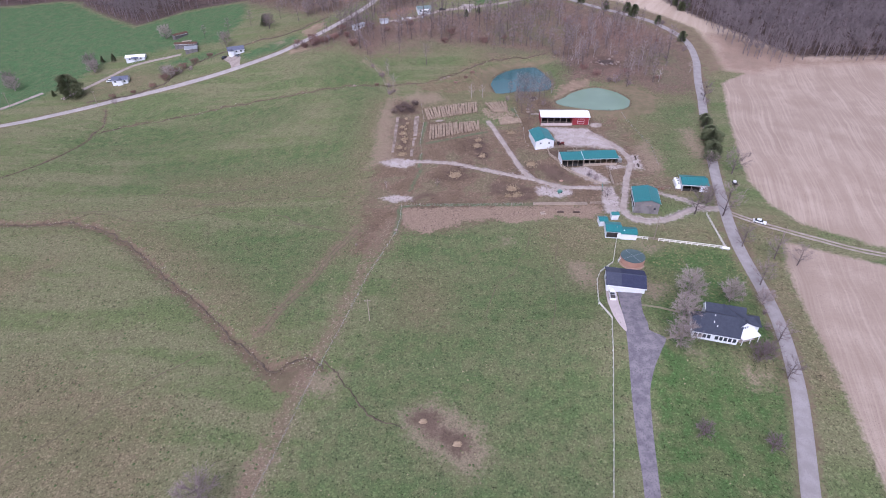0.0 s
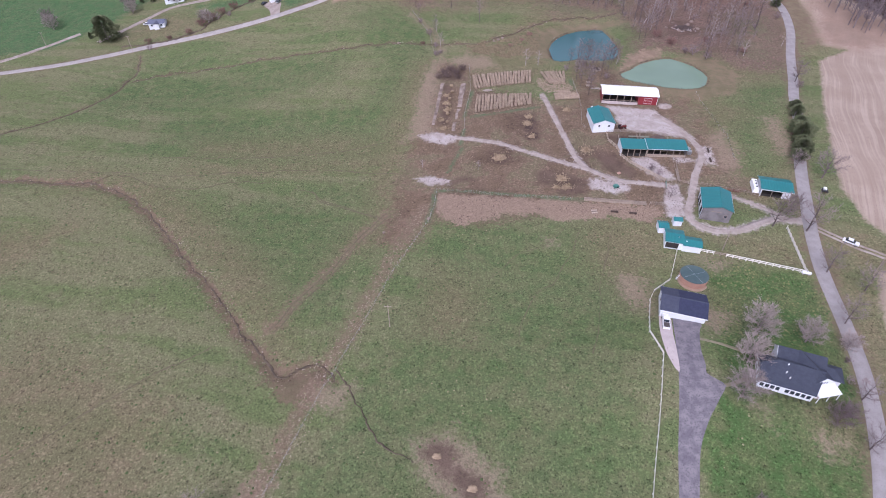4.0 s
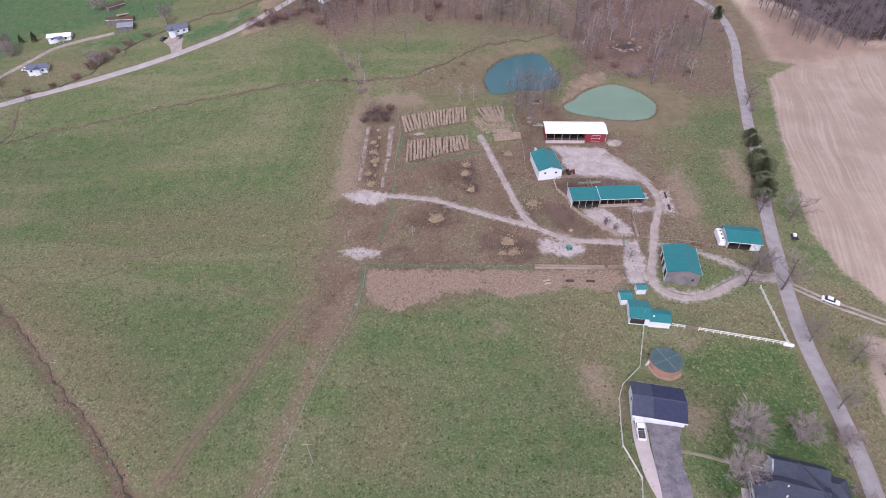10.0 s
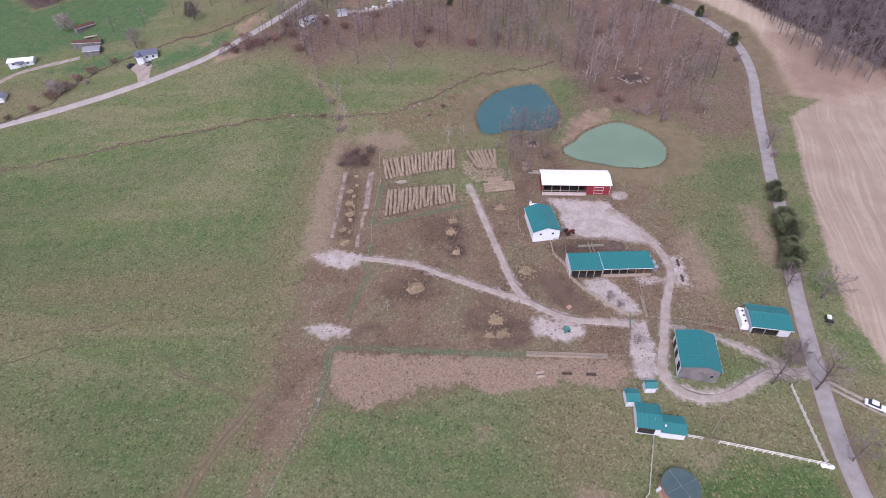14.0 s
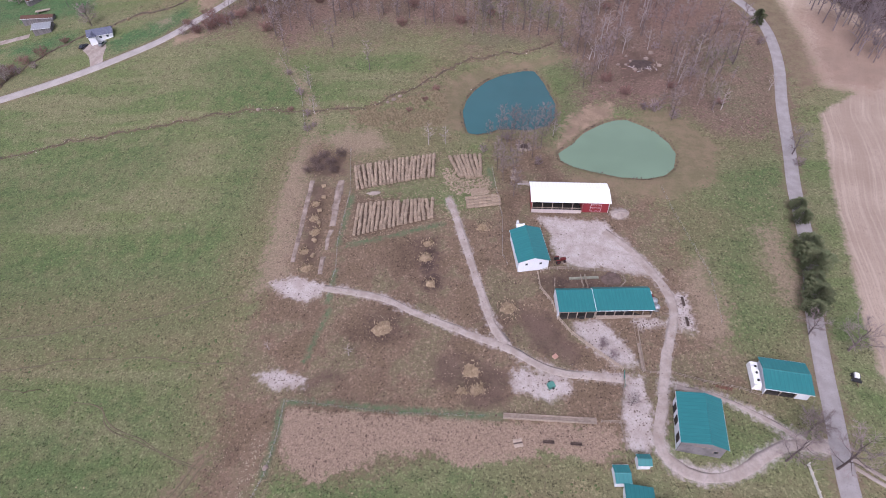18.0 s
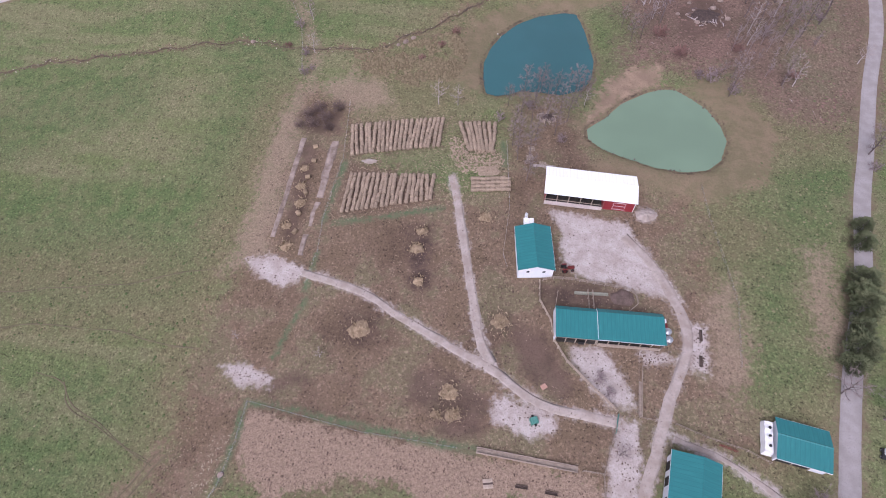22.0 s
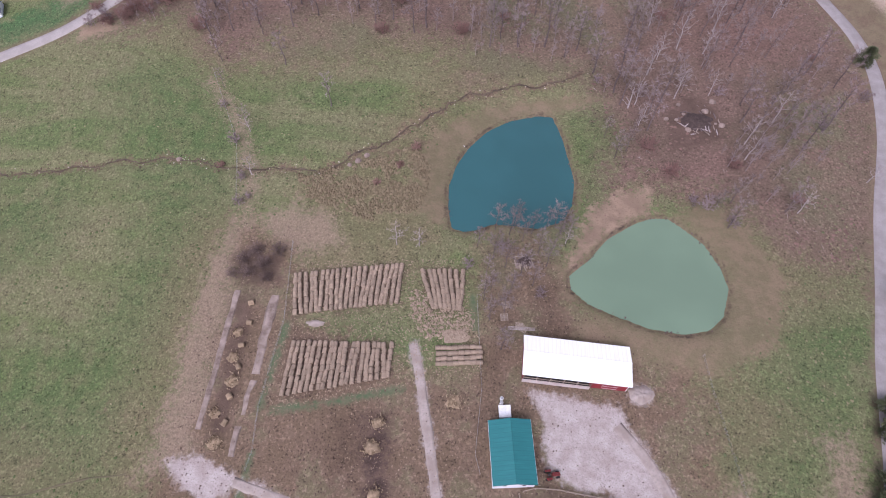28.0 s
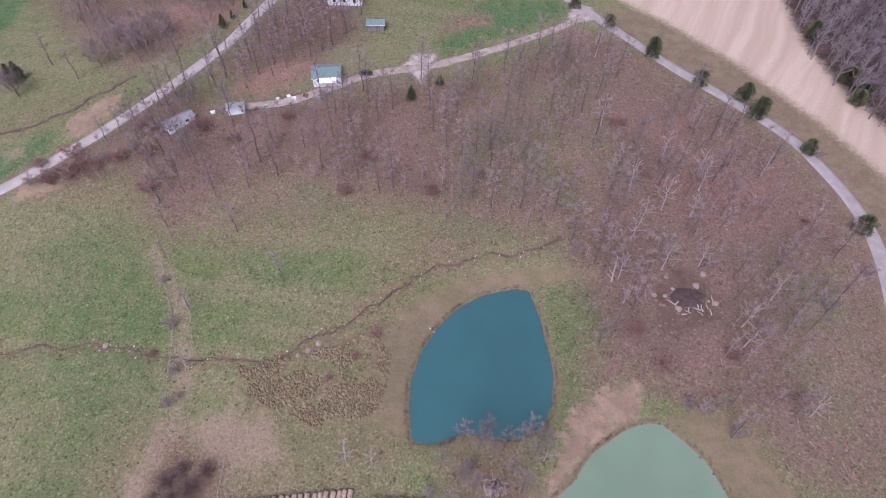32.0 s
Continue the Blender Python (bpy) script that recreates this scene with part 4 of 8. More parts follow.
def slab(name, pts, material, label, category, lift=0.06, cell=1.5):
    """A paved area: its outline filled with cells that follow the ground."""
    bm = bmesh.new()
    ring = smooth_line(list(pts) + [pts[0]], cell)[:-1]
    vs = [bm.verts.new((x, y, 0)) for x, y in ring]
    f = bm.faces.new(vs)
    bmesh.ops.triangulate(bm, faces=[f])
    bmesh.ops.subdivide_edges(bm, edges=[e for e in bm.edges if e.calc_length() > 2 * cell], cuts=2, use_grid_fill=True)
    bmesh.ops.triangulate(bm, faces=[f for f in bm.faces if len(f.verts) > 4])
    co = np.array([v.co[:] for v in bm.verts])
    for v, z in zip(bm.verts, ground(co[:, 0], co[:, 1])):
        v.co.z = z + lift
    bmesh.ops.recalc_face_normals(bm, faces=bm.faces)
    if sum(f.normal.z for f in bm.faces) < 0:
        bmesh.ops.reverse_faces(bm, faces=bm.faces)
    me = bpy.data.meshes.new(name)
    bm.to_mesh(me)
    bm.free()
    me.materials.append(material)
    return tagged(new(name, me), label, category, kind="structure")


make_ground()
strip("road", ROAD_EAST, 4.1, M["road"], "narrow worn grey asphalt county road", step=3.0)
strip("road", ROAD_WEST, 4.2, M["road_pale"], "pale asphalt road along the valley", step=3.0)
strip("gravel_lane", LANE_NORTH, 3.2, M["gravel"], "pale gravel lane under the trees", ragged=0.5)
for off in (-0.85, 0.85):
    strip("wheel_track", [(x + 0.25 * off, y + off) for x, y in LANE_EAST], 0.8, M["gravel"], "pale wheel track of a field lane", ragged=0.25)
strip("gravel_drive", DRIVE_WEST, 1.9, M["drive_gravel"], "pale gravel farm track across brown soil", lift=0.035, ragged=0.5)
strip("gravel_drive", DRIVE_HAY, 2.1, M["drive_gravel"], "pale gravel track up to the hay rows", lift=0.035, ragged=0.5)
strip("gravel_drive", DRIVE_LOOP, 2.3, M["drive_gravel"], "gravel drive curving round the barn", lift=0.035, ragged=0.5)
strip("gravel_drive", DRIVE_BRANCH, 1.1, M["drive_gravel"], "narrow gravel drive beside the barn", lift=0.035, ragged=0.5)
for pts in FAR_DRIVES:
    strip("gravel_drive", pts, 3.4, M["gravel"], "pale gravel drive to a house", ragged=0.5)
for pts, amount, wave, width, rag, note in ((CREEK, 1.6, 6.0, 0.34, 0.4, "dark wet bed of a pasture creek"), (CREEK_NORTH, 1.8, 6.0, 0.24, 0.32, "dark eroded bed of a small brook"), (DITCH, 2.0, 7.0, 0.4, 0.45, "dark bed of a pasture ditch"), (BROOK_VALLEY, 2.0, 6.0, 0.9, 0.7, "dark bed of a brook beside the valley road"), (SIDE_BROOK[:8], 1.4, 6.0, 0.14, 0.2, "narrow dark rill across the pasture"), (RILL, 1.0, 5.0, 0.3, 0.26, "narrow stream running down to a muddy hollow")):
    strip("creek_bed", wander(wander(pts, amount, wave), 0.7, 1.7), width, M["rut"] if width < 0.23 else M["bed"], note, "creek", lift=0.2, ragged=rag, step=0.8)
for pts in TRACKS:
    strip("wheel_rut", wander(pts, 1.0, 9.0), 0.26 if pts[0][0] < -10 else 0.13, M["rut"], "thin worn wheel rut in the pasture", "track", lift=0.05, ragged=0.16, step=1.2)
slab("driveway", [(61.5, 127.2), (68.4, 125.3), (67.2, 122.6), (65.8, 118.5), (64.8, 114.5), (64.4, 109.8), (63.9, 107.6), (66.0, 105.8), (67.6, 104.3), (65.2, 101.0), (63.5, 98.6), (61.5, 95.9), (58.3, 89.8), (56.2, 82.0), (54.6, 75.5), (51.3, 62.4), (43.8, 36), (40, 36), (47.7, 62.6), (50.6, 76.0), (53.4, 90.0), (55.8, 100.8), (57.0, 106.4), (57.9, 110.5), (59.2, 117.0)], M["drive"], "dark patched asphalt driveway", "driveway", lift=0.1)
slab("gravel_parking", [(-109.6, 339.5), (-112.5, 347), (-119.0, 355.5), (-113, 356.5), (-107.1, 354.1), (-106, 347), (-105.0, 341.1)], M["gravel"], "pale gravel parking area beside the valley road", "driveway")
slab("concrete_drive", [(58.1, 128.2), (60.9, 127.2), (59.6, 120.5), (58.7, 114.5), (57.4, 107.6), (56.0, 113.2), (56.6, 121.5)], M["concrete"], "pale concrete parking strip beside the garage", "driveway", lift=0.16)
strip("garden_path", [(65.9, 118.9), (70.5, 117.6), (76.4, 115.6)], 0.9, M["path"], "narrow worn garden path", "path", lift=0.05)
strip("garden_path", [(67.4, 104.4), (70.6, 105.6), (74.2, 107.6)], 0.9, M["path"], "narrow worn path to the house", "path", lift=0.05)
for a, b, w, rag, note in (((-8.0, 263.7), (-10.6, 231.0), 1.4, 0.3, "narrow"), ((1.6, 262.2), (0.2, 243.0), 2.1, 0.7, "wide muddy"), ((0.0, 241.6), (-1.0, 234.0), 1.0, 0.7, "broken muddy"), ((-1.3, 231.6), (-2.0, 225.4), 1.5, 0.8, "broken muddy")):
    strip("feeding_strip", [a, (0.5 * (a[0] + b[0]), 0.5 * (a[1] + b[1])), b], w, M["dirty_concrete"], note + " concrete strip of the cattle feeding lane", "pavement", lift=0.06, ragged=rag, step=0.8)



# ---- the two ponds ----
def water_material(name, deep):
    m, nt, bsdf = nodes_of(name)
    co = add(nt, "ShaderNodeTexCoord").outputs["Object"]
    tone = ramp(nt, noise_of(nt, co, 0.05, 2.0), 0.35, 0.65)
    nt.links.new(mix(nt, tone, deep, tuple(1.12 * v for v in deep)), bsdf.inputs["Base Color"])
    bsdf.inputs["Roughness"].default_value = 0.12
    bsdf.inputs["Specular IOR Level"].default_value = 0.5
    bump(nt, bsdf, noise_of(nt, co, 1.6, 3.0), 0.08, 0.04)
    return m


def pond(outline, level, material, label):
    ring = smooth_line(list(outline) + [outline[0]], 1.5)[:-1]
    cx, cy = ring.mean(0)
    ring = [(x + (x - cx) * 0.004 + 0.25 * noise.noise((x, y, 0)), y + (y - cy) * 0.004 + 0.25 * noise.noise((x, y, 7))) for x, y in ring]
    n = len(ring)
    verts = [(x, y, level) for x, y in ring] + [(cx + (x - cx) * 0.5, cy + (y - cy) * 0.5, level) for x, y in ring] + [(cx, cy, level)]
    faces = [(k, (k + 1) % n, n + (k + 1) % n, n + k) for k in range(n)] + [(n + k, n + (k + 1) % n, 2 * n) for k in range(n)]
    me = mesh_from("pond_water", verts, faces, material)
    bm = bmesh.new()
    bm.from_mesh(me)
    bmesh.ops.recalc_face_normals(bm, faces=bm.faces)
    if sum(f.normal.z for f in bm.faces) < 0:
        bmesh.ops.reverse_faces(bm, faces=bm.faces)
    bm.to_mesh(me)
    bm.free()
    return tagged(new("pond_water", me), label, "pond", kind="structure")


pond(POND_BLUE, BLUE_LEVEL, water_material("blue_pond_water", (0.027, 0.094, 0.1)), "deep blue-green water of a farm pond")
pond(POND_GREEN, GREEN_LEVEL, water_material("green_pond_water", (0.14, 0.206, 0.138)), "milky pale green water of a farm pond")


# ---- building blocks ----
def part(name, bm, material, parent, label=""):
    """Links a bmesh as one mesh object under a thing or a part."""
    me = bpy.data.meshes.new(name)
    bm.to_mesh(me)
    bm.free()
    me.materials.append(M[material] if isinstance(material, str) else material)
    ob = new(name, me)
    ob.parent = parent
    if label:
        ob["label"] = label
    return ob


def thing(name, x, y, z, turn, label, category, group="", kind=""):
    ob = new(name)
    ob.empty_display_size = 0.5
    ob.matrix_basis = pose(x, y, z, 0, 0, turn)
    return tagged(ob, label, category, group, kind)


def box(x0, x1, y0, y1, z0, z1, bevel=0.0, bm=None):
    own = bm or bmesh.new()
    vs = [own.verts.new((x, y, z)) for z in (z0, z1) for x, y in ((x0, y0), (x1, y0), (x1, y1), (x0, y1))]
    fs = [own.faces.new([vs[i] for i in q]) for q in ((3, 2, 1, 0), (4, 5, 6, 7), (0, 1, 5, 4), (1, 2, 6, 5), (2, 3, 7, 6), (3, 0, 4, 7))]
    if bevel:
        bmesh.ops.bevel(own, geom=list({e for f in fs for e in f.edges}), offset=bevel, segments=2, affect="EDGES")
    return own


def prism(outline, y0, y1, axis="y"):
    """An outline in x and z drawn out from y0 to y1 (or in y and z along x)."""
    bm = bmesh.new()
    place = (lambda a, b, c: (a, c, b)) if axis == "y" else (lambda a, b, c: (c, a, b))
    ends = [[bm.verts.new(place(a, b, c)) for a, b in outline] for c in (y0, y1)]
    bm.faces.new(ends[0])
    bm.faces.new(ends[1][::-1])
    n = len(outline)
    for i in range(n):
        bm.faces.new((ends[0][i], ends[1][i], ends[1][(i + 1) % n], ends[0][(i + 1) % n]))
    bmesh.ops.recalc_face_normals(bm, faces=bm.faces)
    return bm


def tube(p, q, r0, r1, sides=8, bm=None, caps=True):
    own = bm or bmesh.new()
    p, q = Vector(p), Vector(q)
    turn = (q - p).to_track_quat("Z", "Y")
    rings = []
    for c, r in ((p, r0), (q, r1)):
        rings.append([own.verts.new(c + turn @ Vector((r * math.cos(2 * math.pi * k / sides), r * math.sin(2 * math.pi * k / sides), 0))) for k in range(sides)])
    for k in range(sides):
        own.faces.new((rings[0][k], rings[0][(k + 1) % sides], rings[1][(k + 1) % sides], rings[1][k]))
    if caps:
        own.faces.new(rings[0][::-1])
        own.faces.new(rings[1])
    return own


def window(parent, x, y, z, w, h, side, frame_mat="white"):
    """A framed window on a wall that faces along y (side +1 or -1) at the plane y."""
    t = 0.06 * side
    fr = part("window", box(x - w / 2 - 0.08, x + w / 2 + 0.08, min(y, y + t), max(y, y + t), z - h / 2 - 0.08, z + h / 2 + 0.08), frame_mat, parent)
    part("pane", box(x - w / 2, x + w / 2, min(y + t, y + 1.4 * t), max(y + t, y + 1.4 * t), z - h / 2, z + h / 2), "glass", fr)
    return fr


def window_end(parent, x, y, z, w, h, side, frame_mat="white"):
    """The same on a wall that faces along x."""
    t = 0.06 * side
    fr = part("window", box(min(x, x + t), max(x, x + t), y - w / 2 - 0.08, y + w / 2 + 0.08, z - h / 2 - 0.08, z + h / 2 + 0.08), frame_mat, parent)
    part("pane", box(min(x + t, x + 1.4 * t), max(x + t, x + 1.4 * t), y - w / 2, y + w / 2, z - h / 2, z + h / 2), "glass", fr)
    return fr


def gable_walls(b, L, W, eave, ridge, mats, peak=0.0, open_sides=(), base=-1.0, t=0.15):
    """Four walls of a building whose ridge runs along x. mats: south, north, west, east. peak shifts the ridge along y."""
    south, north, west, east = mats
    if "south" not in open_sides:
        part("wall", box(-L / 2 + t, L / 2 - t, -W / 2, -W / 2 + t, base, eave), south, b)
    if "north" not in open_sides:
        part("wall", box(-L / 2 + t, L / 2 - t, W / 2 - t, W / 2, base, eave), north, b)
    outline = [(-W / 2, base), (W / 2, base), (W / 2, eave), (peak, ridge), (-W / 2, eave)]
    if "west" not in open_sides:
        part("wall", prism(outline, -L / 2, -L / 2 + t, "x"), west, b)
    if "east" not in open_sides:
        part("wall", prism(outline, L / 2 - t, L / 2, "x"), east, b)


def gable_roof(b, L, W, eave, ridge, material, peak=0.0, over=0.35, t=0.1, fascia="white", cap=True):
    """Two roof planes with overhang, a ridge cap and edge boards."""
    for sgn in (-1, 1):
        run = W / 2 - sgn * peak
        drop = (ridge - eave) / run
        y_out, z_out = sgn * (W / 2 + over), eave - drop * over
        outline = [(peak, ridge + 0.02), (y_out, z_out + 0.02), (y_out, z_out + 0.02 + t), (peak, ridge + 0.02 + t)]
        slope = part("roof_slope", prism(outline, -L / 2 - over, L / 2 + over, "x"), material, b)
        part("edge_board", box(-L / 2 - over, L / 2 + over, min(y_out, y_out + 0.04 * sgn), max(y_out, y_out + 0.04 * sgn), z_out - 0.1, z_out + t), fascia, slope)
    if cap:
        part("ridge_cap", prism([(peak - 0.2, ridge + t - 0.02), (peak, ridge + t + 0.09), (peak + 0.2, ridge + t - 0.02)], -L / 2 - over - 0.02, L / 2 + over + 0.02, "x"), material, b)


def site(x, y, L, W, turn):
    """A floor level for a building: the mean of the ground at its corners."""
    c, s = math.cos(radians(turn)), math.sin(radians(turn))
    return sum(gz(x + c * a * L / 2 - s * b * W / 2, y + s * a * L / 2 + c * b * W / 2) for a in (-1, 1) for b in (-1, 1)) / 4 + 0.1


# ---- the farm's buildings ----
def white_barn():
    L, W, turn = 22.6, 8.4, -5.5
    b = thing("barn", 72.0, 245.2, site(72, 245.2, L, W, turn), turn, "long open-fronted barn with white metal roof and red boarded end", "barn")
    eave, ridge = 3.6, 4.4
    gable_walls(b, L, W, eave, ridge, ("red", "old_wood", "red", "red"), 0.5, ("south",))
    part("wall", box(3.6, L / 2 - 0.15, -W / 2, -W / 2 + 0.15, -1, eave), "red", b, "dark red boarded front bay")
    part("wall", box(3.45, 3.6, -W / 2 + 0.15, W / 2 - 0.15, -1, eave), "red", b)
    part("kerb", box(-L / 2, 3.4, -W / 2 - 0.5, -W / 2 - 0.2, -0.6, 0.55), "concrete", b, "concrete feed kerb along the open front")
    part("feed_rail", box(-L / 2, 3.4, -W / 2 - 0.08, -W / 2 + 0.04, 0.95, 1.1), "wood", b)
    part("floor", box(-L / 2 + 0.2, 3.4, -W / 2 + 0.2, W / 2 - 0.2, -0.7, -0.02), "dark", b, "near-black floor of the barn")
    for i in range(6):
        x = -L / 2 + 0.1 + i * 2.95
        part("post", box(x, x + 0.2, -W / 2, -W / 2 + 0.2, -1, eave), "wood", b)
    for x in (6.0, 7.5, 9.0):
        part("trim", box(x - 0.06, x + 0.06, -W / 2 - 0.03, -W / 2, 0.1, 2.6), "white", b)
    d = part("door", box(6.0, 9.0, -W / 2 - 0.05, -W / 2 - 0.005, 0.1, 2.6), "red", b, "red double door with white trim")
    for z in (0.12, 1.35, 2.52):
        part("rail", box(6.0, 9.0, -W / 2 - 0.08, -W / 2 - 0.05, z, z + 0.12), "white", d)
    part("corner_board", box(L / 2 - 0.1, L / 2 + 0.03, -W / 2 - 0.03, -W / 2 + 0.1, -0.5, eave), "white", b)
    gable_roof(b, L, W, eave, ridge, "white_roof", 0.5, 0.4)


def teal_white_shed():
    L, W, turn = 12.2, 8.3, 93
    b = thing("workshop", 57.3, 226.2, site(57.3, 226.2, L, W, turn), turn, "white metal workshop with a teal gabled roof", "shed")
    eave, ridge = 3.3, 4.7
    gable_walls(b, L, W, eave, ridge, ("siding",) * 4)
    gable_roof(b, L, W, eave, ridge, "teal", over=0.3)
    for y in (-1.9, 1.9):
        window_end(b, -L / 2, y, 2.2, 0.7, 0.7, -1)
    d = part("door", box(-1.6, 1.6, -W / 2 - 0.06, -W / 2, 0, 2.8), "white", b, "white sliding door")
    part("rail", box(-1.7, 3.4, -W / 2 - 0.12, -W / 2 - 0.06, 2.8, 2.95), "metal", d)
    u = thing("storage_box", 56.3, 234.8, gz(56.3, 234.8), 93, "small pale metal unit beside the workshop", "unit")
    part("body", box(-1.1, 1.1, -1.2, 1.2, -0.2, 1.3, 0.05), "metal", u)
    part("lid", prism([(-1.3, 1.3), (1.3, 1.45), (1.3, 1.55), (-1.3, 1.4)], -1.3, 1.3), "tarp", u)
    for i in range(2):
        g = thing("gas_bottle", 55.7 + 0.1 * i, 236.7 + 1.0 * i, gz(55.7, 237), 0, "small white gas bottle behind the workshop", "gas bottle", "gas bottles")
        bm = tube((0, 0, 0.0), (0, 0, 1.1), 0.38, 0.38, 12)
        part("body", bm, "tarp", g)
        part("cap", tube((0, 0, 1.1), (0, 0, 1.3), 0.3, 0.1, 12), "metal", g)


def long_shed():
    b = thing("cattle_shed", 74.0, 207.3, site(74, 207.3, 23, 7.4, -2), -2, "long open cattle shed with two teal metal roofs", "shed")
    W, base = 7.2, -0.8
    x0, x1, x2 = -12.2, -3.0, 11.4
    for a, c, eave, ridge, peak in ((x0, x1, 2.6, 3.2, 2.7), (x1, x2, 2.9, 3.6, 2.6)):
        L, m = c - a, 0.5 * (a + c)
        for sgn in (-1, 1):
            y_out = sgn * (W / 2 + 0.3)
            drop = (ridge - eave) / (W / 2 - sgn * peak)
            z_out = eave - 0.3 * drop
            slope = part("roof_slope", prism([(peak, ridge), (y_out, z_out), (y_out, z_out + 0.1), (peak, ridge + 0.1)], a - 0.1 if a == x0 else a, c + 0.3 if c == x2 else c + 0.1, "x"), "teal", b)
            part("edge_board", box(a, c, min(y_out, y_out + 0.04 * sgn), max(y_out, y_out + 0.04 * sgn), z_out - 0.15, z_out + 0.02), "white" if a != x0 else "wood", slope)
        n = 4 if a == x0 else 6
        for i in range(n + 1):
            x = a + 0.1 + (L - 0.3) * i / n
            part("post", box(x, x + 0.18, -W / 2, -W / 2 + 0.18, base, eave), "wood", b)
        part("wall", box(a, c, W / 2 - 0.12, W / 2, base, eave), "old_wood", b, "weathered board rear wall")
    part("wall", prism([(-W / 2, base), (W / 2, base), (W / 2, 2.6), (2.7, 3.18), (-W / 2, 2.6)], x0 - 0.12, x0, "x"), "siding", b, "white metal end wall")
    part("wall", prism([(-W / 2, base), (W / 2, base), (W / 2, 2.9), (2.6, 3.58), (-W / 2, 2.9)], x2 - 0.12, x2, "x"), "old_wood", b)
    part("valance", prism([(-W / 2, 2.6), (W / 2, 2.6), (W / 2, 2.95), (2.6, 3.65), (-W / 2, 2.95)], x1 - 0.05, x1 + 0.05, "x"), "white", b, "white flashing between the roofs")
    part("floor", box(x0 + 0.1, x2 - 0.2, -W / 2 + 0.1, W / 2 - 0.2, base, -0.02), "dark", b, "near-black floor of the cattle shed")
    part("feed_board", box(x1 + 0.3, x2 - 0.3, -W / 2 - 0.35, -W / 2 - 0.1, -0.4, 0.75), "wood", b, "timber feed board along the front")
    part("gate", box(x0 + 5.3, x0 + 6.6, -W / 2 - 0.4, -W / 2 - 0.1, -0.3, 0.9, 0.05), "black", b, "black drinking trough")
    # tanks and bins at the east end
    for i, (dx, dy, mat) in enumerate(((12.9, 0.3, "metal"), (13.0, -1.6, "metal"))):
        p = b.matrix_basis @ Vector((dx, dy, 0))
        t = thing("round_tank", p.x, p.y, gz(p.x, p.y), 0, "round pale metal tank at the end of the cattle shed", "tank", "round tanks")
        part("body", tube((0, 0, -0.1), (0, 0, 1.25), 0.85, 0.85, 20), "metal", t)
        part("lid", tube((0, 0, 1.25), (0, 0, 1.55), 0.8, 0.16, 20), "metal", t)
        part("cap", tube((0, 0, 1.55), (0, 0, 1.65), 0.2, 0.2, 12), "metal", t)
    for dx, dy, mat, note in ((12.2, 2.9, "tarp", "white"), (12.4, 1.8, "red_paint", "dark red")):
        p = b.matrix_basis @ Vector((dx, dy, 0))
        t = thing("bin", p.x, p.y, gz(p.x, p.y), -2, note + " box bin at the end of the cattle shed", "bin")
        part("body", box(-0.6, 0.6, -0.45, 0.45, -0.1, 0.95, 0.05), mat, t)
        part("lid", box(-0.65, 0.65, -0.5, 0.5, 0.97, 1.05, 0.02), mat, t)


def old_barn():
    L, W, turn = 11.3, 9.0, 76
    b = thing("barn", 86.8, 174.4, site(86.8, 174.4, L, W, turn), turn, "old board barn with a teal metal roof", "barn")
    eave, ridge = 4.0, 5.2
    gable_walls(b, L, W, eave, ridge, ("old_wood", "siding", "old_wood", "old_wood"), -0.9)
    gable_roof(b, L, W, eave, ridge, "teal", -0.9, 0.35)
    # near-black panels on the closed wall paint in the shade of doorways
    for x in (-3.6, 0.4, 3.4):
        part("opening", box(x - 0.9, x + 0.9, W / 2 - 0.01, W / 2 + 0.03, 0.2, 2.8), "dark", b, "near-black panel painted as the shade inside an open doorway")
    part("door", box(-L / 2 - 0.06, -L / 2, -1.6, 1.6, 0, 2.9), "old_wood", b, "weathered plank door")
    for y, z, h in ((-3.4, 0.2, 1.6), (2.2, 0.3, 2.4), (3.3, 0.1, 1.8), (0.2, 3.2, 0.9)):
        part("panel", box(-L / 2 - 0.05, -L / 2, y - 0.45, y + 0.45, z, z + h), "old_wood", b, "grey plank panel on the weathered end")
    window_end(b, -L / 2, -2.9, 1.6, 0.8, 0.8, -1, "wood")
    part("lintel", box(-L / 2 - 0.08, -L / 2 - 0.02, -1.8, 1.8, 2.9, 3.05), "wood", b)


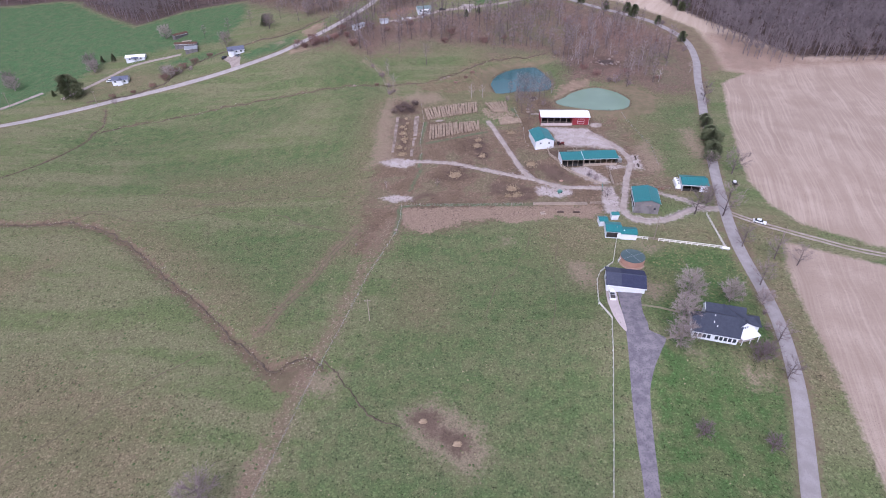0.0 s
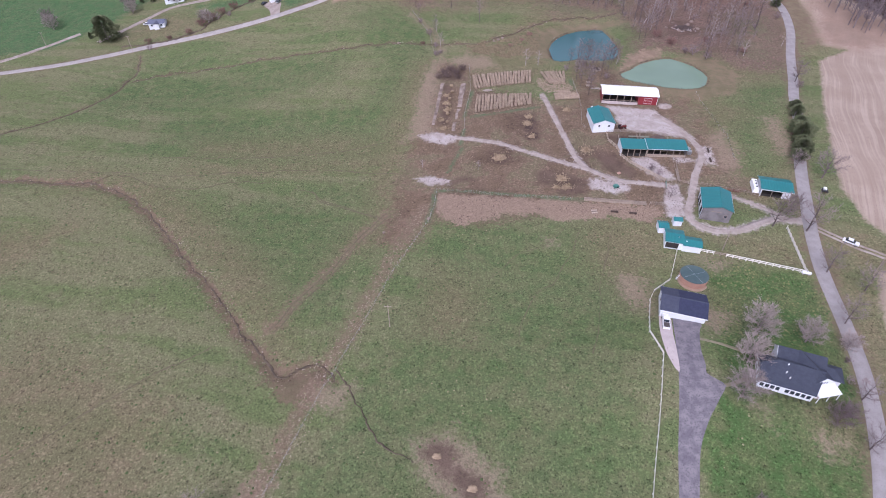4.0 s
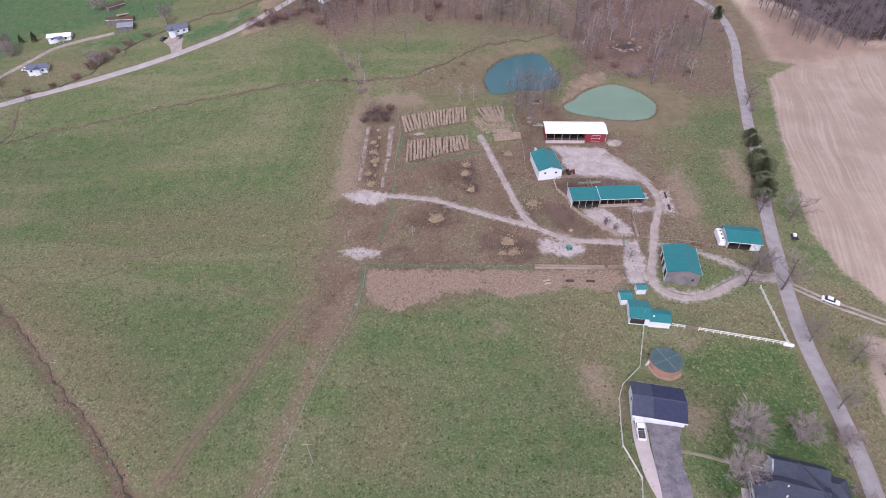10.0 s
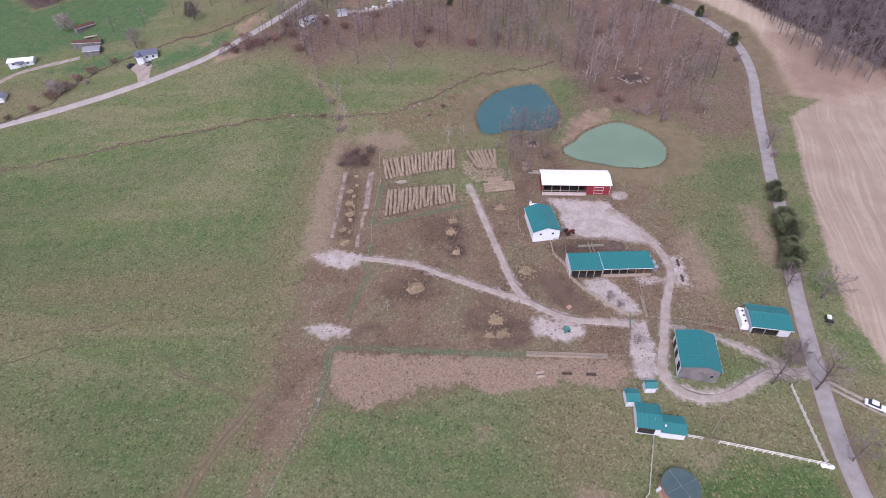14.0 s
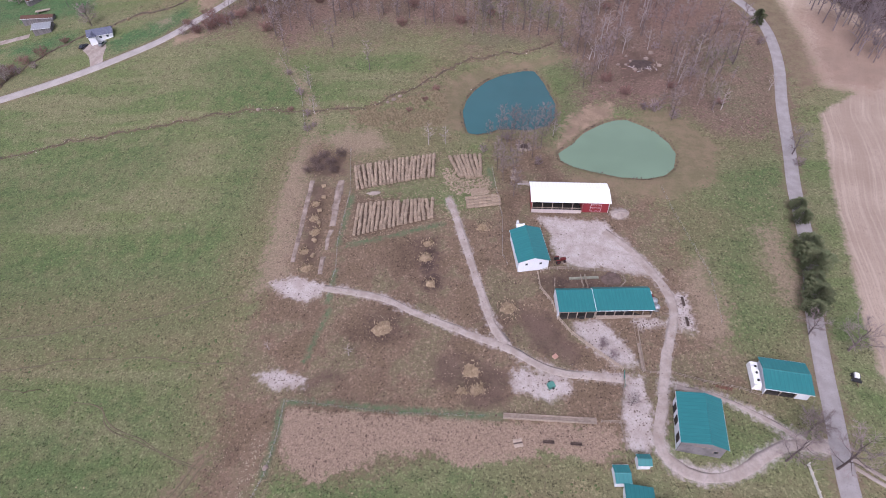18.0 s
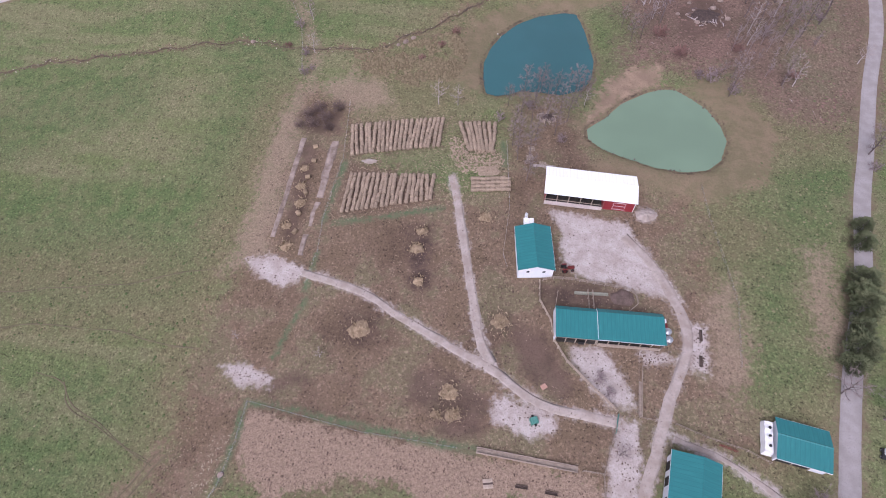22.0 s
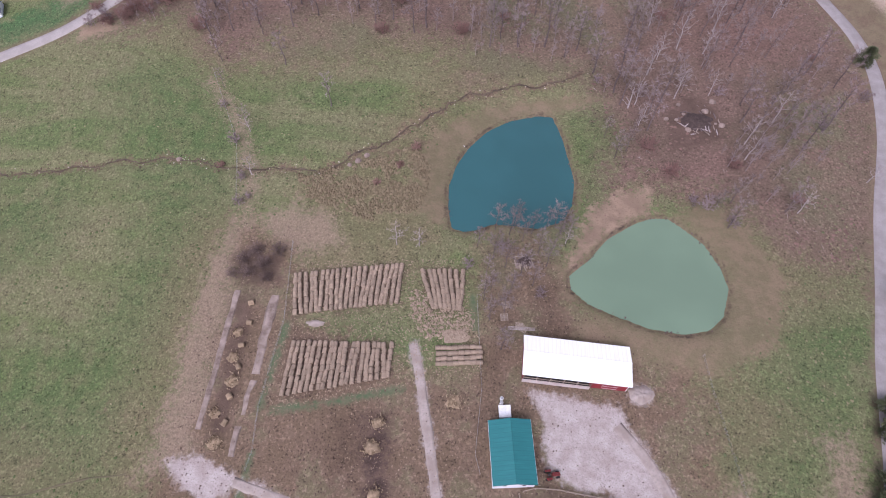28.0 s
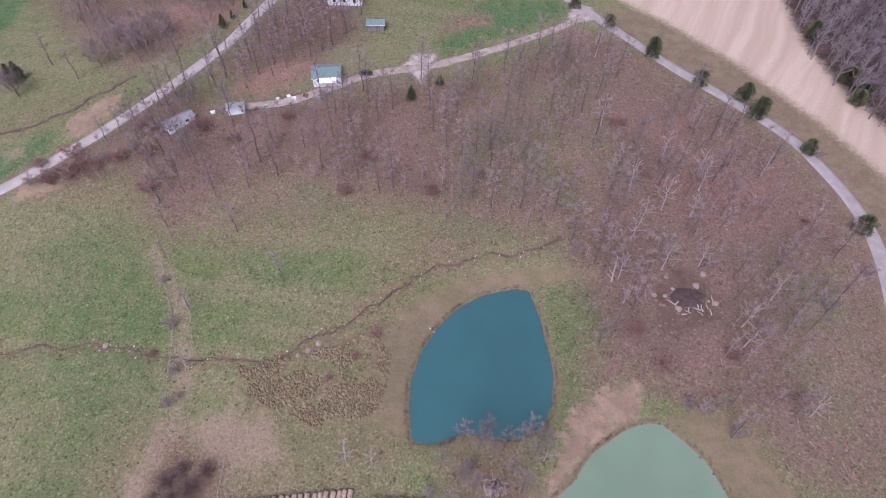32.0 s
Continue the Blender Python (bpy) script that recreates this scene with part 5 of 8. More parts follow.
def road_shed():
    L, W, turn = 9.4, 7.6, -13
    b = thing("shed", 109.6, 183.9, site(109.6, 183.9, L, W, turn), turn, "roadside machine shed with a teal metal roof", "shed")
    eave, ridge = 2.4, 3.2
    gable_walls(b, L, W, eave, ridge, ("siding", "siding", "siding", "siding"), 0.6, ("south",))
    part("floor", box(-L / 2 + 0.2, L / 2 - 0.2, -W / 2 + 0.1, W / 2 - 0.2, -0.8, -0.02), "dark", b)
    part("wall", box(2.0, L / 2, -W / 2, -W / 2 + 0.12, -0.8, eave), "siding", b, "white metal front panel")
    part("valance", box(-L / 2, 2.0, -W / 2 - 0.02, -W / 2 + 0.1, eave - 0.55, eave), "white", b)
    for x in (-L / 2 + 0.1, -1.4, 1.8):
        part("post", box(x, x + 0.18, -W / 2 + 0.02, -W / 2 + 0.2, -0.8, eave - 0.5), "wood", b)
    gable_roof(b, L, W, eave, ridge, "teal", 0.6, 0.45)
    p = b.matrix_basis @ Vector((-L / 2 - 1.35, 0.1, 0))
    c = thing("covered_stack", p.x, p.y, gz(p.x, p.y), turn, "stack under rumpled white sheeting beside the shed", "stack")
    bm = bmesh.new()
    bmesh.ops.create_grid(bm, x_segments=8, y_segments=20, size=1.0)
    for v in bm.verts:
        x, y = v.co.x * 1.05, v.co.y * 3.5
        edge = max(abs(v.co.x), abs(v.co.y))
        v.co = (x, y, (1.7 if edge < 0.95 else 0.25) + 0.28 * noise.noise((x * 1.3, y * 0.9, 2)))
    part("sheet", bm, "tarp", c)
    part("stack", box(-0.85, 0.85, -3.2, 3.2, -0.3, 1.35, 0.1), "bale", c)
    for y in (-1.8, 0.2, 1.9):
        part("tyre", tube((0.2, y, 1.75), (0.2, y, 1.92), 0.3, 0.3, 14), "black", c)


def low_sheds():
    b = thing("shed", 71.6, 158.6, site(71.6, 158.6, 9, 6, -12), -12, "low white shed with stepped teal metal roofs", "shed")
    for x0, x1, y0, y1, eave, ridge in ((-4.4, 0.9, -2.6, 3.6, 2.5, 3.3), (0.9, 6.2, -3.0, 1.3, 2.2, 2.8)):
        ym = 0.5 * (y0 + y1)
        part("wall", box(x0, x1, y0, y0 + 0.12, -0.8, eave), "siding", b)
        part("wall", box(x0, x1, y1 - 0.12, y1, -0.8, eave), "siding", b)
        for x in (x0, x1 - 0.12):
            part("wall", prism([(y0 + 0.12, -0.8), (y1 - 0.12, -0.8), (y1 - 0.12, eave), (ym, ridge), (y0 + 0.12, eave)], x, x + 0.12, "x"), "siding", b)
        for sgn in (-1, 1):
            yo = ym + sgn * ((y1 - y0) / 2 + 0.3)
            part("roof_slope", prism([(ym, ridge), (yo, eave - 0.1), (yo, eave), (ym, ridge + 0.1)], x0 - 0.25, x1 + 0.25, "x"), "teal", b)
    # no hole here: a near-black panel carries the shade of an open front
    part("opening", box(-4.2, -0.4, -2.66, -2.6, 0, 2.0), "dark", b, "near-black panel painted as the shade of an open front")
    part("vent", tube((-0.6, -0.9, 2.9), (-0.6, -0.9, 3.7), 0.14, 0.14, 10), "metal", b)
    part("skylight", box(1.6, 2.0, -1.9, -0.9, 2.52, 2.74), "tarp", b)
    for x, y, L, W, note in ((68.0, 165.2, 3.0, 3.5, "small"), (73.2, 167.7, 2.6, 2.2, "tiny")):
        h = thing("hut", x, y, site(x, y, L, W, -3), -3, note + " white hut with a teal metal roof", "hut", "small huts")
        gable_walls(h, L, W, 1.9, 2.5, ("siding",) * 4, base=-0.5, t=0.1)
        gable_roof(h, L, W, 1.9, 2.5, "teal", over=0.2, t=0.07)
        part("door", box(-0.4, 0.4, -W / 2 - 0.05, -W / 2, 0, 1.7), "white", h)


def garage():
    L, W, turn = 11.5, 8.8, -15.0
    b = thing("garage", 64.8, 130.8, site(64.8, 130.8, L, W, turn), turn, "white-sided garage with a charcoal shingle roof", "garage")
    eave, ridge = 2.9, 4.3
    gable_walls(b, L, W, eave, ridge, ("siding",) * 4)
    gable_roof(b, L, W, eave, ridge, "shingle", over=0.4)
    drop = (ridge - eave) / (W / 2)
    for sgn in (-1, 1):
        y1 = sgn * (W / 2 + 0.38)
        part("new_shingles", sheet([(-1.4, sgn * 0.15, ridge + 0.14 - 0.15 * drop), (L / 2 + 0.38, sgn * 0.15, ridge + 0.14 - 0.15 * drop), (L / 2 + 0.38, y1, ridge + 0.14 - drop * abs(y1)), (-1.4, y1, ridge + 0.14 - drop * abs(y1))], 0.03), "shingle_new", b, "newer dark bluish shingles over half the roof")
    for x in (-3.9, 0.2, 4.0):
        d = part("garage_door", box(x - 1.4, x + 1.4, -W / 2 - 0.05, -W / 2, 0, 2.3), "white", b, "white panelled garage door")
        for z in (0.55, 1.1, 1.65):
            part("panel_rail", box(x - 1.4, x + 1.4, -W / 2 - 0.075, -W / 2 - 0.05, z, z + 0.06), "siding", d)
    window_end(b, -L / 2, 0.5, 1.6, 1.0, 1.0, -1)
    part("gutter", box(-L / 2 - 0.4, L / 2 + 0.4, -W / 2 - 0.56, -W / 2 - 0.44, 2.62, 2.76), "white", b)


def hip_roof(b, x0, x1, y0, y1, eave, ridge, material, along="x", hips=(True, True)):
    """A roof with hipped or gabled ends over a rectangle."""
    bm = bmesh.new()
    if along == "x":
        m, half = 0.5 * (y0 + y1), 0.5 * (y1 - y0)
        r0, r1 = x0 + (half if hips[0] else 0), x1 - (half if hips[1] else 0)
        top = [(r0, m, ridge), (r1, m, ridge)]
        low = [(x0, y0, eave), (x1, y0, eave), (x1, y1, eave), (x0, y1, eave)]
        quads = [(0, 1, 5, 4), (2, 3, 4, 5), (1, 2, 5), (3, 0, 4)]
    else:
        m, half = 0.5 * (x0 + x1), 0.5 * (x1 - x0)
        r0, r1 = y0 + (half if hips[0] else 0), y1 - (half if hips[1] else 0)
        top = [(m, r0, ridge), (m, r1, ridge)]
        low = [(x0, y0, eave), (x1, y0, eave), (x1, y1, eave), (x0, y1, eave)]
        quads = [(1, 2, 5, 4), (3, 0, 4, 5), (0, 1, 4), (2, 3, 5)]
    vs = [bm.verts.new(p) for p in low + top]
    for q in quads:
        bm.faces.new([vs[i] for i in q])
    bm.faces.new([vs[i] for i in (3, 2, 1, 0)])
    bmesh.ops.recalc_face_normals(bm, faces=bm.faces)
    return part("roof", bm, material, b)


def sheet(outline, t=0.12):
    """A slab of even thickness over a flat or sloping outline."""
    bm = bmesh.new()
    top = [bm.verts.new(p) for p in outline]
    low = [bm.verts.new((p[0], p[1], p[2] - t)) for p in outline]
    bm.faces.new(top)
    bm.faces.new(low[::-1])
    for i in range(len(top)):
        j = (i + 1) % len(top)
        bm.faces.new((top[i], low[i], low[j], top[j]))
    bmesh.ops.recalc_face_normals(bm, faces=bm.faces)
    return bm


def farmhouse():
    turn = -19.5
    ox, oy = 74.9, 104.9
    b = thing("house", ox, oy, gz(84, 108), turn, "white farmhouse with a wide charcoal roof and an angled front gable", "house")
    b.scale = (1.045, 1.0, 1.0)
    e = 2.9
    for x0, x1, y0, y1, h in ((0.25, 11.4, 0.4, 7.6, e), (3.75, 13.4, 7.6, 12.2, e)):
        part("wall", box(x0, x1, y0, y1, -1.2, h), "siding", b)
    # main roof: a long front slope, a back slope behind its ridge
    part("roof", sheet([(-0.2, -0.2, e), (11.6, -0.2, e), (13.0, 5.6, 5.7), (3.4, 5.6, 5.7), (-0.2, 4.2, 4.6)]), "house_shingle", b)
    part("roof", sheet([(-0.2, 4.2, 4.6), (3.4, 5.6, 5.7), (3.2, 8.4, 3.5), (-0.2, 8.4, 3.0)]), "house_shingle", b)
    part("roof", sheet([(3.4, 5.6, 5.7), (13.0, 5.6, 5.7), (13.6, 7.4, 4.6), (3.2, 7.4, 4.6)]), "house_shingle", b)
    part("gable", prism([(0.4, e), (8.0, e), (8.0, 3.0), (4.2, 4.4)], 0.18, 0.3, "x"), "siding", b)
    # back wing with a gable to the side
    part("roof", sheet([(3.5, 7.0, 4.0), (13.8, 7.2, 4.0), (13.9, 10.6, 5.5), (3.5, 10.4, 5.5)]), "house_shingle", b)
    part("roof", sheet([(3.5, 10.4, 5.5), (13.9, 10.6, 5.5), (13.9, 12.9, 3.3), (3.5, 12.9, 3.3)]), "house_shingle", b)
    part("gable", prism([(7.6, e), (12.6, e), (12.6, 3.4), (10.4, 5.32), (7.6, 4.1)], 3.58, 3.72, "x"), "siding", b, "white side gable")
    part("bargeboard", tube((3.45, 8.2, 4.55), (3.45, 10.4, 5.52), 0.09, 0.09, 6), "white", b)
    part("ridge_cap", tube((3.5, 10.45, 5.52), (13.9, 10.65, 5.52), 0.08, 0.08, 6), "house_shingle", b)
    # low wing to the other side
    part("wall", box(13.4, 17.3, 6.8, 11.0, -1.2, 2.7), "siding", b)
    hip_roof(b, 12.6, 17.9, 6.4, 11.4, 2.75, 4.3, "house_shingle", "x", (False, True))
    # front gable, set at an angle
    swing = Matrix.Translation((13.4, 4.1, 0)) @ Matrix.Rotation(radians(34), 4, "Z")

    def angled(bm):
        bmesh.ops.transform(bm, matrix=swing, verts=bm.verts)
        return bm

    part("wall", angled(box(-2.9, 2.7, 0.0, 6.5, -1.2, 2.8)), "siding", b, "white front wing wall")
    part("gable", angled(prism([(-2.9, 2.7), (2.7, 2.7), (2.7, 3.3), (-0.6, 5.5), (-2.9, 4.0)], -0.05, 0.1)), "siding", b, "white front gable")
    part("roof", angled(sheet([(-3.2, -0.12, 3.9), (-0.6, -0.12, 5.7), (-0.6, 8.5, 5.7), (-3.2, 8.5, 3.9)])), "house_shingle", b)
    part("roof", angled(sheet([(-0.6, -0.12, 5.7), (3.0, -0.12, 3.3), (3.0, 5.5, 3.3), (-0.6, 8.5, 5.7)])), "house_shingle", b)
    for u in (-1.1, -0.45, 0.2):
        w = part("window", angled(box(u - 0.26, u + 0.26, -0.12, -0.04, 3.6, 4.4)), "white", b)
        part("pane", angled(box(u - 0.2, u + 0.2, -0.14, -0.11, 3.66, 4.34)), "glass", w)
    part("bargeboard", angled(tube((-0.6, -0.17, 5.66), (3.0, -0.17, 3.26), 0.1, 0.1, 6)), "white", b)
    part("porch", angled(box(-2.2, 2.6, -1.6, 0.0, -1.0, 0.2)), "concrete", b, "pale front porch")
    part("door", angled(box(0.6, 1.6, -0.1, -0.04, 0.2, 2.2)), "white", b)
    part("side_porch", angled(box(2.7, 4.2, 0.4, 4.2, -1.0, 0.3)), "concrete", b, "pale side porch")
    part("porch_roof", angled(sheet([(2.8, 0.2, 2.6), (4.4, 0.2, 2.35), (4.4, 4.4, 2.35), (2.8, 4.4, 2.6)], 0.1)), "white", b, "white side porch roof")
    part("porch_roof", angled(sheet([(-2.9, 0.0, 2.85), (2.9, 0.0, 2.85), (2.9, -2.7, 2.3), (-2.9, -2.7, 2.3)], 0.1)), "white", b, "white metal roof over the front porch")
    for x in (-2.7, 0.0, 2.7):
        part("column", angled(tube((x, -2.5, -0.6), (x, -2.5, 2.3), 0.09, 0.09, 10)), "white", b)
    for y in (0.4, 2.3, 4.2):
        part("column", angled(tube((4.2, y, 0.3), (4.2, y, 2.3), 0.09, 0.09, 10)), "white", b)
    # front and side windows
    for x in (1.0, 2.1, 3.2, 4.3, 6.2, 7.3, 8.4, 9.5, 10.6):
        window(b, x, 0.4, 1.5, 0.8, 1.4, -1)
    for y in (1.6, 3.6, 5.8):
        window_end(b, 0.25, y, 1.5, 0.9, 1.3, -1)
    part("gutter", box(-0.2, 11.6, -0.34, -0.2, 2.72, 2.88), "white", b)
    part("gutter", box(-0.34, -0.2, -0.2, 8.4, 2.76, 2.9), "white", b)
    for x, y, z in ((5.2, 3.2, 4.5), (5.4, 5.0, 5.3), (6.0, 2.2, 4.0)):
        part("vent_pipe", tube((x, y, z - 0.2), (x, y, z + 0.5), 0.13, 0.13, 10), "tarp", b)
    part("vent", box(9.6, 10.1, 7.8, 8.3, 4.3, 4.85), "house_shingle", b)
    # sunken deck in the corner between the roofs
    part("deck", box(0.2, 3.1, 8.0, 10.6, -1.0, 0.3), "wood", b, "grey timber deck")
    for x in (0.25, 1.6, 3.0):
        part("deck_post", box(x - 0.06, x + 0.06, 10.4, 10.52, 0.3, 1.3), "white", b)
    part("deck_rail", box(0.2, 3.1, 10.4, 10.5, 1.2, 1.32), "white", b)
    part("steps", box(-1.3, 0.25, 2.6, 5.4, -1.0, 0.1), "concrete", b, "pale side step")
    for i in range(7):
        p = b.matrix_basis @ Vector((2.2 + i * 1.5, -0.75, 0))
        s = thing("shrub", p.x, p.y, gz(p.x, p.y), 0, "dark clipped shrub below the front windows", "shrub", "shrubs along the house")
        part("foliage", leaf_ball(0.55, 60, 40 + i), "needles", s)


def leaf_ball(radius, count, seed):
    """A loose clump of small leaf blades."""
    rng = random.Random(seed)
    bm = bmesh.new()
    for _ in range(count * 6):
        d = Vector((rng.gauss(0, 1), rng.gauss(0, 1), rng.gauss(0, 1))).normalized()
        c = d * radius * rng.uniform(0.55, 1.05)
        c.z = c.z * 0.85 + radius * 0.8
        u = Vector((rng.gauss(0, 1), rng.gauss(0, 1), rng.gauss(0, 1))).normalized() * radius * 0.16
        v = u.cross(d).normalized() * radius * 0.12
        bm.faces.new([bm.verts.new(c + w) for w in (u, v, -u, -v)])
    return bm


def pool():
    x, y, r, h = 71.9, 143.4, 3.95, 2.2
    b = thing("swimming_pool", x, y, gz(x, y), 0, "round above-ground pool under a dark green winter cover", "pool")
    part("pool_wall", tube((0, 0, -0.9), (0, 0, h - 0.15), r, r, 40), "brick", b, "pinkish tan pool wall")
    part("footing", tube((-0.1, -0.5, -1.2), (-0.1, -0.5, 0.05), r + 0.45, r + 0.38, 40), "sand_ring", b, "pinkish ring of sand round the pool")
    bm = bmesh.new()
    bmesh.ops.create_circle(bm, cap_ends=True, segments=40, radius=r - 0.12)
    bmesh.ops.poke(bm, faces=bm.faces)
    for v in bm.verts:
        v.co.z = h + 0.05 - (0.12 if v.co.xy.length < 0.1 else 0)
    part("cover", bm, "cover", b)
    ring = bmesh.new()
    n = 40
    for k in range(n):
        a0, a1 = 2 * math.pi * k / n, 2 * math.pi * (k + 1) / n
        quad = [(rr * math.cos(a), rr * math.sin(a), z) for a, rr, z in ((a0, r - 0.15, h + 0.03), (a0, r + 0.1, h + 0.03), (a1, r + 0.1, h + 0.03), (a1, r - 0.15, h + 0.03))]
        ring.faces.new([ring.verts.new(p) for p in quad])
    part("rim", ring, "cover", b)
    for a in (20, 110):
        c, s = math.cos(radians(a)) * (r - 0.1), math.sin(radians(a)) * (r - 0.1)
        part("cable", tube((-c, -s, h + 0.09), (c, s, h + 0.09), 0.025, 0.025, 5), "metal", b)
    for k in range(16):
        a = 2 * math.pi * k / 16
        part("upright", tube((math.cos(a) * (r + 0.05), math.sin(a) * (r + 0.05), -0.5), (math.cos(a) * (r + 0.05), math.sin(a) * (r + 0.05), h), 0.06, 0.06, 6), "brick", b)
    lad = thing("pool_ladder", x - r - 0.4, y + 0.2, gz(x - r - 0.4, y), 0, "white pool ladder against the pool wall", "ladder")
    for s in (-0.3, 0.3):
        part("rail", tube((-0.5, s, 0), (0.2, s, 2.0), 0.04, 0.04, 6), "white", lad)
    for i in range(4):
        part("step", box(-0.45 + 0.15 * i, -0.2 + 0.15 * i, -0.3, 0.3, 0.3 + 0.4 * i, 0.36 + 0.4 * i), "white", lad)


white_barn()
teal_white_shed()
long_shed()
old_barn()
road_shed()
low_sheds()
garage()
farmhouse()
pool()


# ---- hay ----
def bale_mesh(name, r, length, seed, material):
    """A round bale lying along y on the ground, slack at the bottom, with a bulging wrap and rolled ends."""
    rng = random.Random(seed)
    bm = bmesh.new()
    n, rings = 18, []
    profile = ((-0.5, 0.0), (-0.49, 0.45), (-0.51, 0.9), (-0.47, 0.99), (-0.2, 1.02), (0.2, 1.01), (0.47, 0.99), (0.51, 0.9), (0.49, 0.45), (0.5, 0.0))
    for u, k in profile:
        if k == 0:
            rings.append([bm.verts.new((0, u * length, r * 0.93))])
            continue
        ring = []
        for i in range(n):
            a = 2 * math.pi * i / n
            rr = r * k * (1 + 0.05 * noise.noise((math.cos(a) * 2 + seed, math.sin(a) * 2, u * 3)))
            ring.append(bm.verts.new((rr * math.cos(a) * 1.04, u * length + rng.uniform(-0.015, 0.015), max(-0.02, r * 0.93 + rr * math.sin(a)))))
        rings.append(ring)
    for a, b in zip(rings[:-1], rings[1:]):
        for i in range(n):
            j = (i + 1) % n
            if len(a) == 1:
                bm.faces.new((a[0], b[j], b[i]))
            elif len(b) == 1:
                bm.faces.new((a[i], a[j], b[0]))
            else:
                bm.faces.new((a[i], a[j], b[j], b[i]))
    bmesh.ops.recalc_face_normals(bm, faces=bm.faces)
    me = bpy.data.meshes.new(name)
    bm.to_mesh(me)
    bm.free()
    me.materials.append(M[material])
    me.shade_smooth()
    return me


BALES = [bale_mesh("hay_bale", 0.6, 1.4, s, "bale") for s in (1, 2, 3, 4)]
FRESH = [bale_mesh("hay_bale", 0.68, 1.3, s, "straw") for s in (5, 6)]


def put_bale(x, y, turn, rng, meshes, label, group):
    ob = new("hay_bale", rng.choice(meshes))
    k = rng.uniform(0.79, 0.92)
    ob.matrix_basis = pose(x, y, gz(x, y) - 0.03, rng.uniform(-4, 4), rng.uniform(-6, 6), turn) @ Matrix.Diagonal((k, rng.uniform(0.95, 1.03), k * rng.uniform(0.9, 1.1), 1))
    tagged(ob, label, "hay bale", group)


def bale_rows(nw, ne, se, sw, rows, seed, group, wavy=0.4, joined=False):
    """Rows of round bales end to end, running from one edge of a block to the other."""
    rng = random.Random(seed)
    nw, ne, se, sw = (np.array(p) for p in (nw, ne, se, sw))
    verts, faces, base = [], [], 0
    for i in range(rows):
        f = (i + 0.5) / rows
        top, low = nw + (ne - nw) * f, sw + (se - sw) * f
        span = np.linalg.norm(low - top)
        count = max(2, round(span / 1.36))
        lean = rng.uniform(-wavy, wavy)
        for k in range(count):
            g = (k + 0.5) / count
            p = top + (low - top) * g
            bend = lean * math.sin(g * 3.1 + i) + rng.uniform(-0.1, 0.1)
            d = low - top
            turn = math.degrees(math.atan2(d[1], d[0])) - 90 + rng.uniform(-5, 5)
            x, y = p[0] + bend, p[1] + rng.uniform(-0.1, 0.1)
            if not joined:
                put_bale(x, y, turn, rng, BALES, "weathered grey-brown round hay bale in a long row", group)
                continue
            me, size = rng.choice(BALES), rng.uniform(0.79, 0.92)
            m = pose(x, y, gz(x, y) - 0.03, rng.uniform(-4, 4), rng.uniform(-6, 6), turn) @ Matrix.Diagonal((size, 1, size * rng.uniform(0.9, 1.12), 1))
            verts += [tuple(m @ v.co) for v in me.vertices]
            faces += [tuple(base + j for j in f.vertices) for f in me.polygons]
            base = len(verts)
    if joined:
        tagged(new("hay_bale_rows", mesh_from("hay_bale_rows", verts, faces, M["bale_stack"])), "weathered round hay bales lying end to end in rows", "hay bales", kind="stuff")


bale_rows((5.4, 267.6), (33.0, 270.4), (32.0, 260.0), (6.8, 257.0), 21, 11, "", joined=True)
bale_rows((7.6, 250.6), (31.4, 250.0), (31.6, 242.2), (6.6, 237.8), 19, 12, "hay bales of the south rows")
bale_rows((36.6, 268.8), (47.6, 268.8), (47.2, 258.2), (40.0, 258.8), 8, 13, "hay bales of the east rows")
bale_rows((41.0, 249.4), (41.2, 244.6), (51.8, 245.2), (51.7, 249.9), 4, 14, "hay bales of the short rows", 0.1)

rng = random.Random(5)
for x, y in ((-3.9, 260.1), (-3.4, 255.2), (-4.2, 249.7), (-3.9, 244.6), (-4.6, 237.9), (-4.6, 232.2)):
    put_bale(x, y, rng.uniform(0, 180), rng, FRESH, "opened round hay bale in the muddy feeding lane", "hay bales in the feeding lane")


HEAPS = ((29.1, 232.4, 1.5, 0.5), (28.4, 227.3, 1.9, 0.8), (29.6, 218.3, 1.5, 0.6), (16.6, 205.5, 2.6, 0.35), (38.6, 191.5, 2.2, 0.15), (39.6, 186.8, 1.8, 0.25), (36.0, 186.8, 1.2, 0.2), (45.4, 237.0, 1.7, 0.15), (49.6, 208.6, 2.2, 0.15), (-5.8, 253.0, 1.3, 0.5), (-5.9, 247.0, 1.5, 0.5), (-5.0, 241.4, 1.7, 0.4), (-6.2, 228.2, 1.7, 0.5), (-7.4, 234.4, 1.3, 0.3))


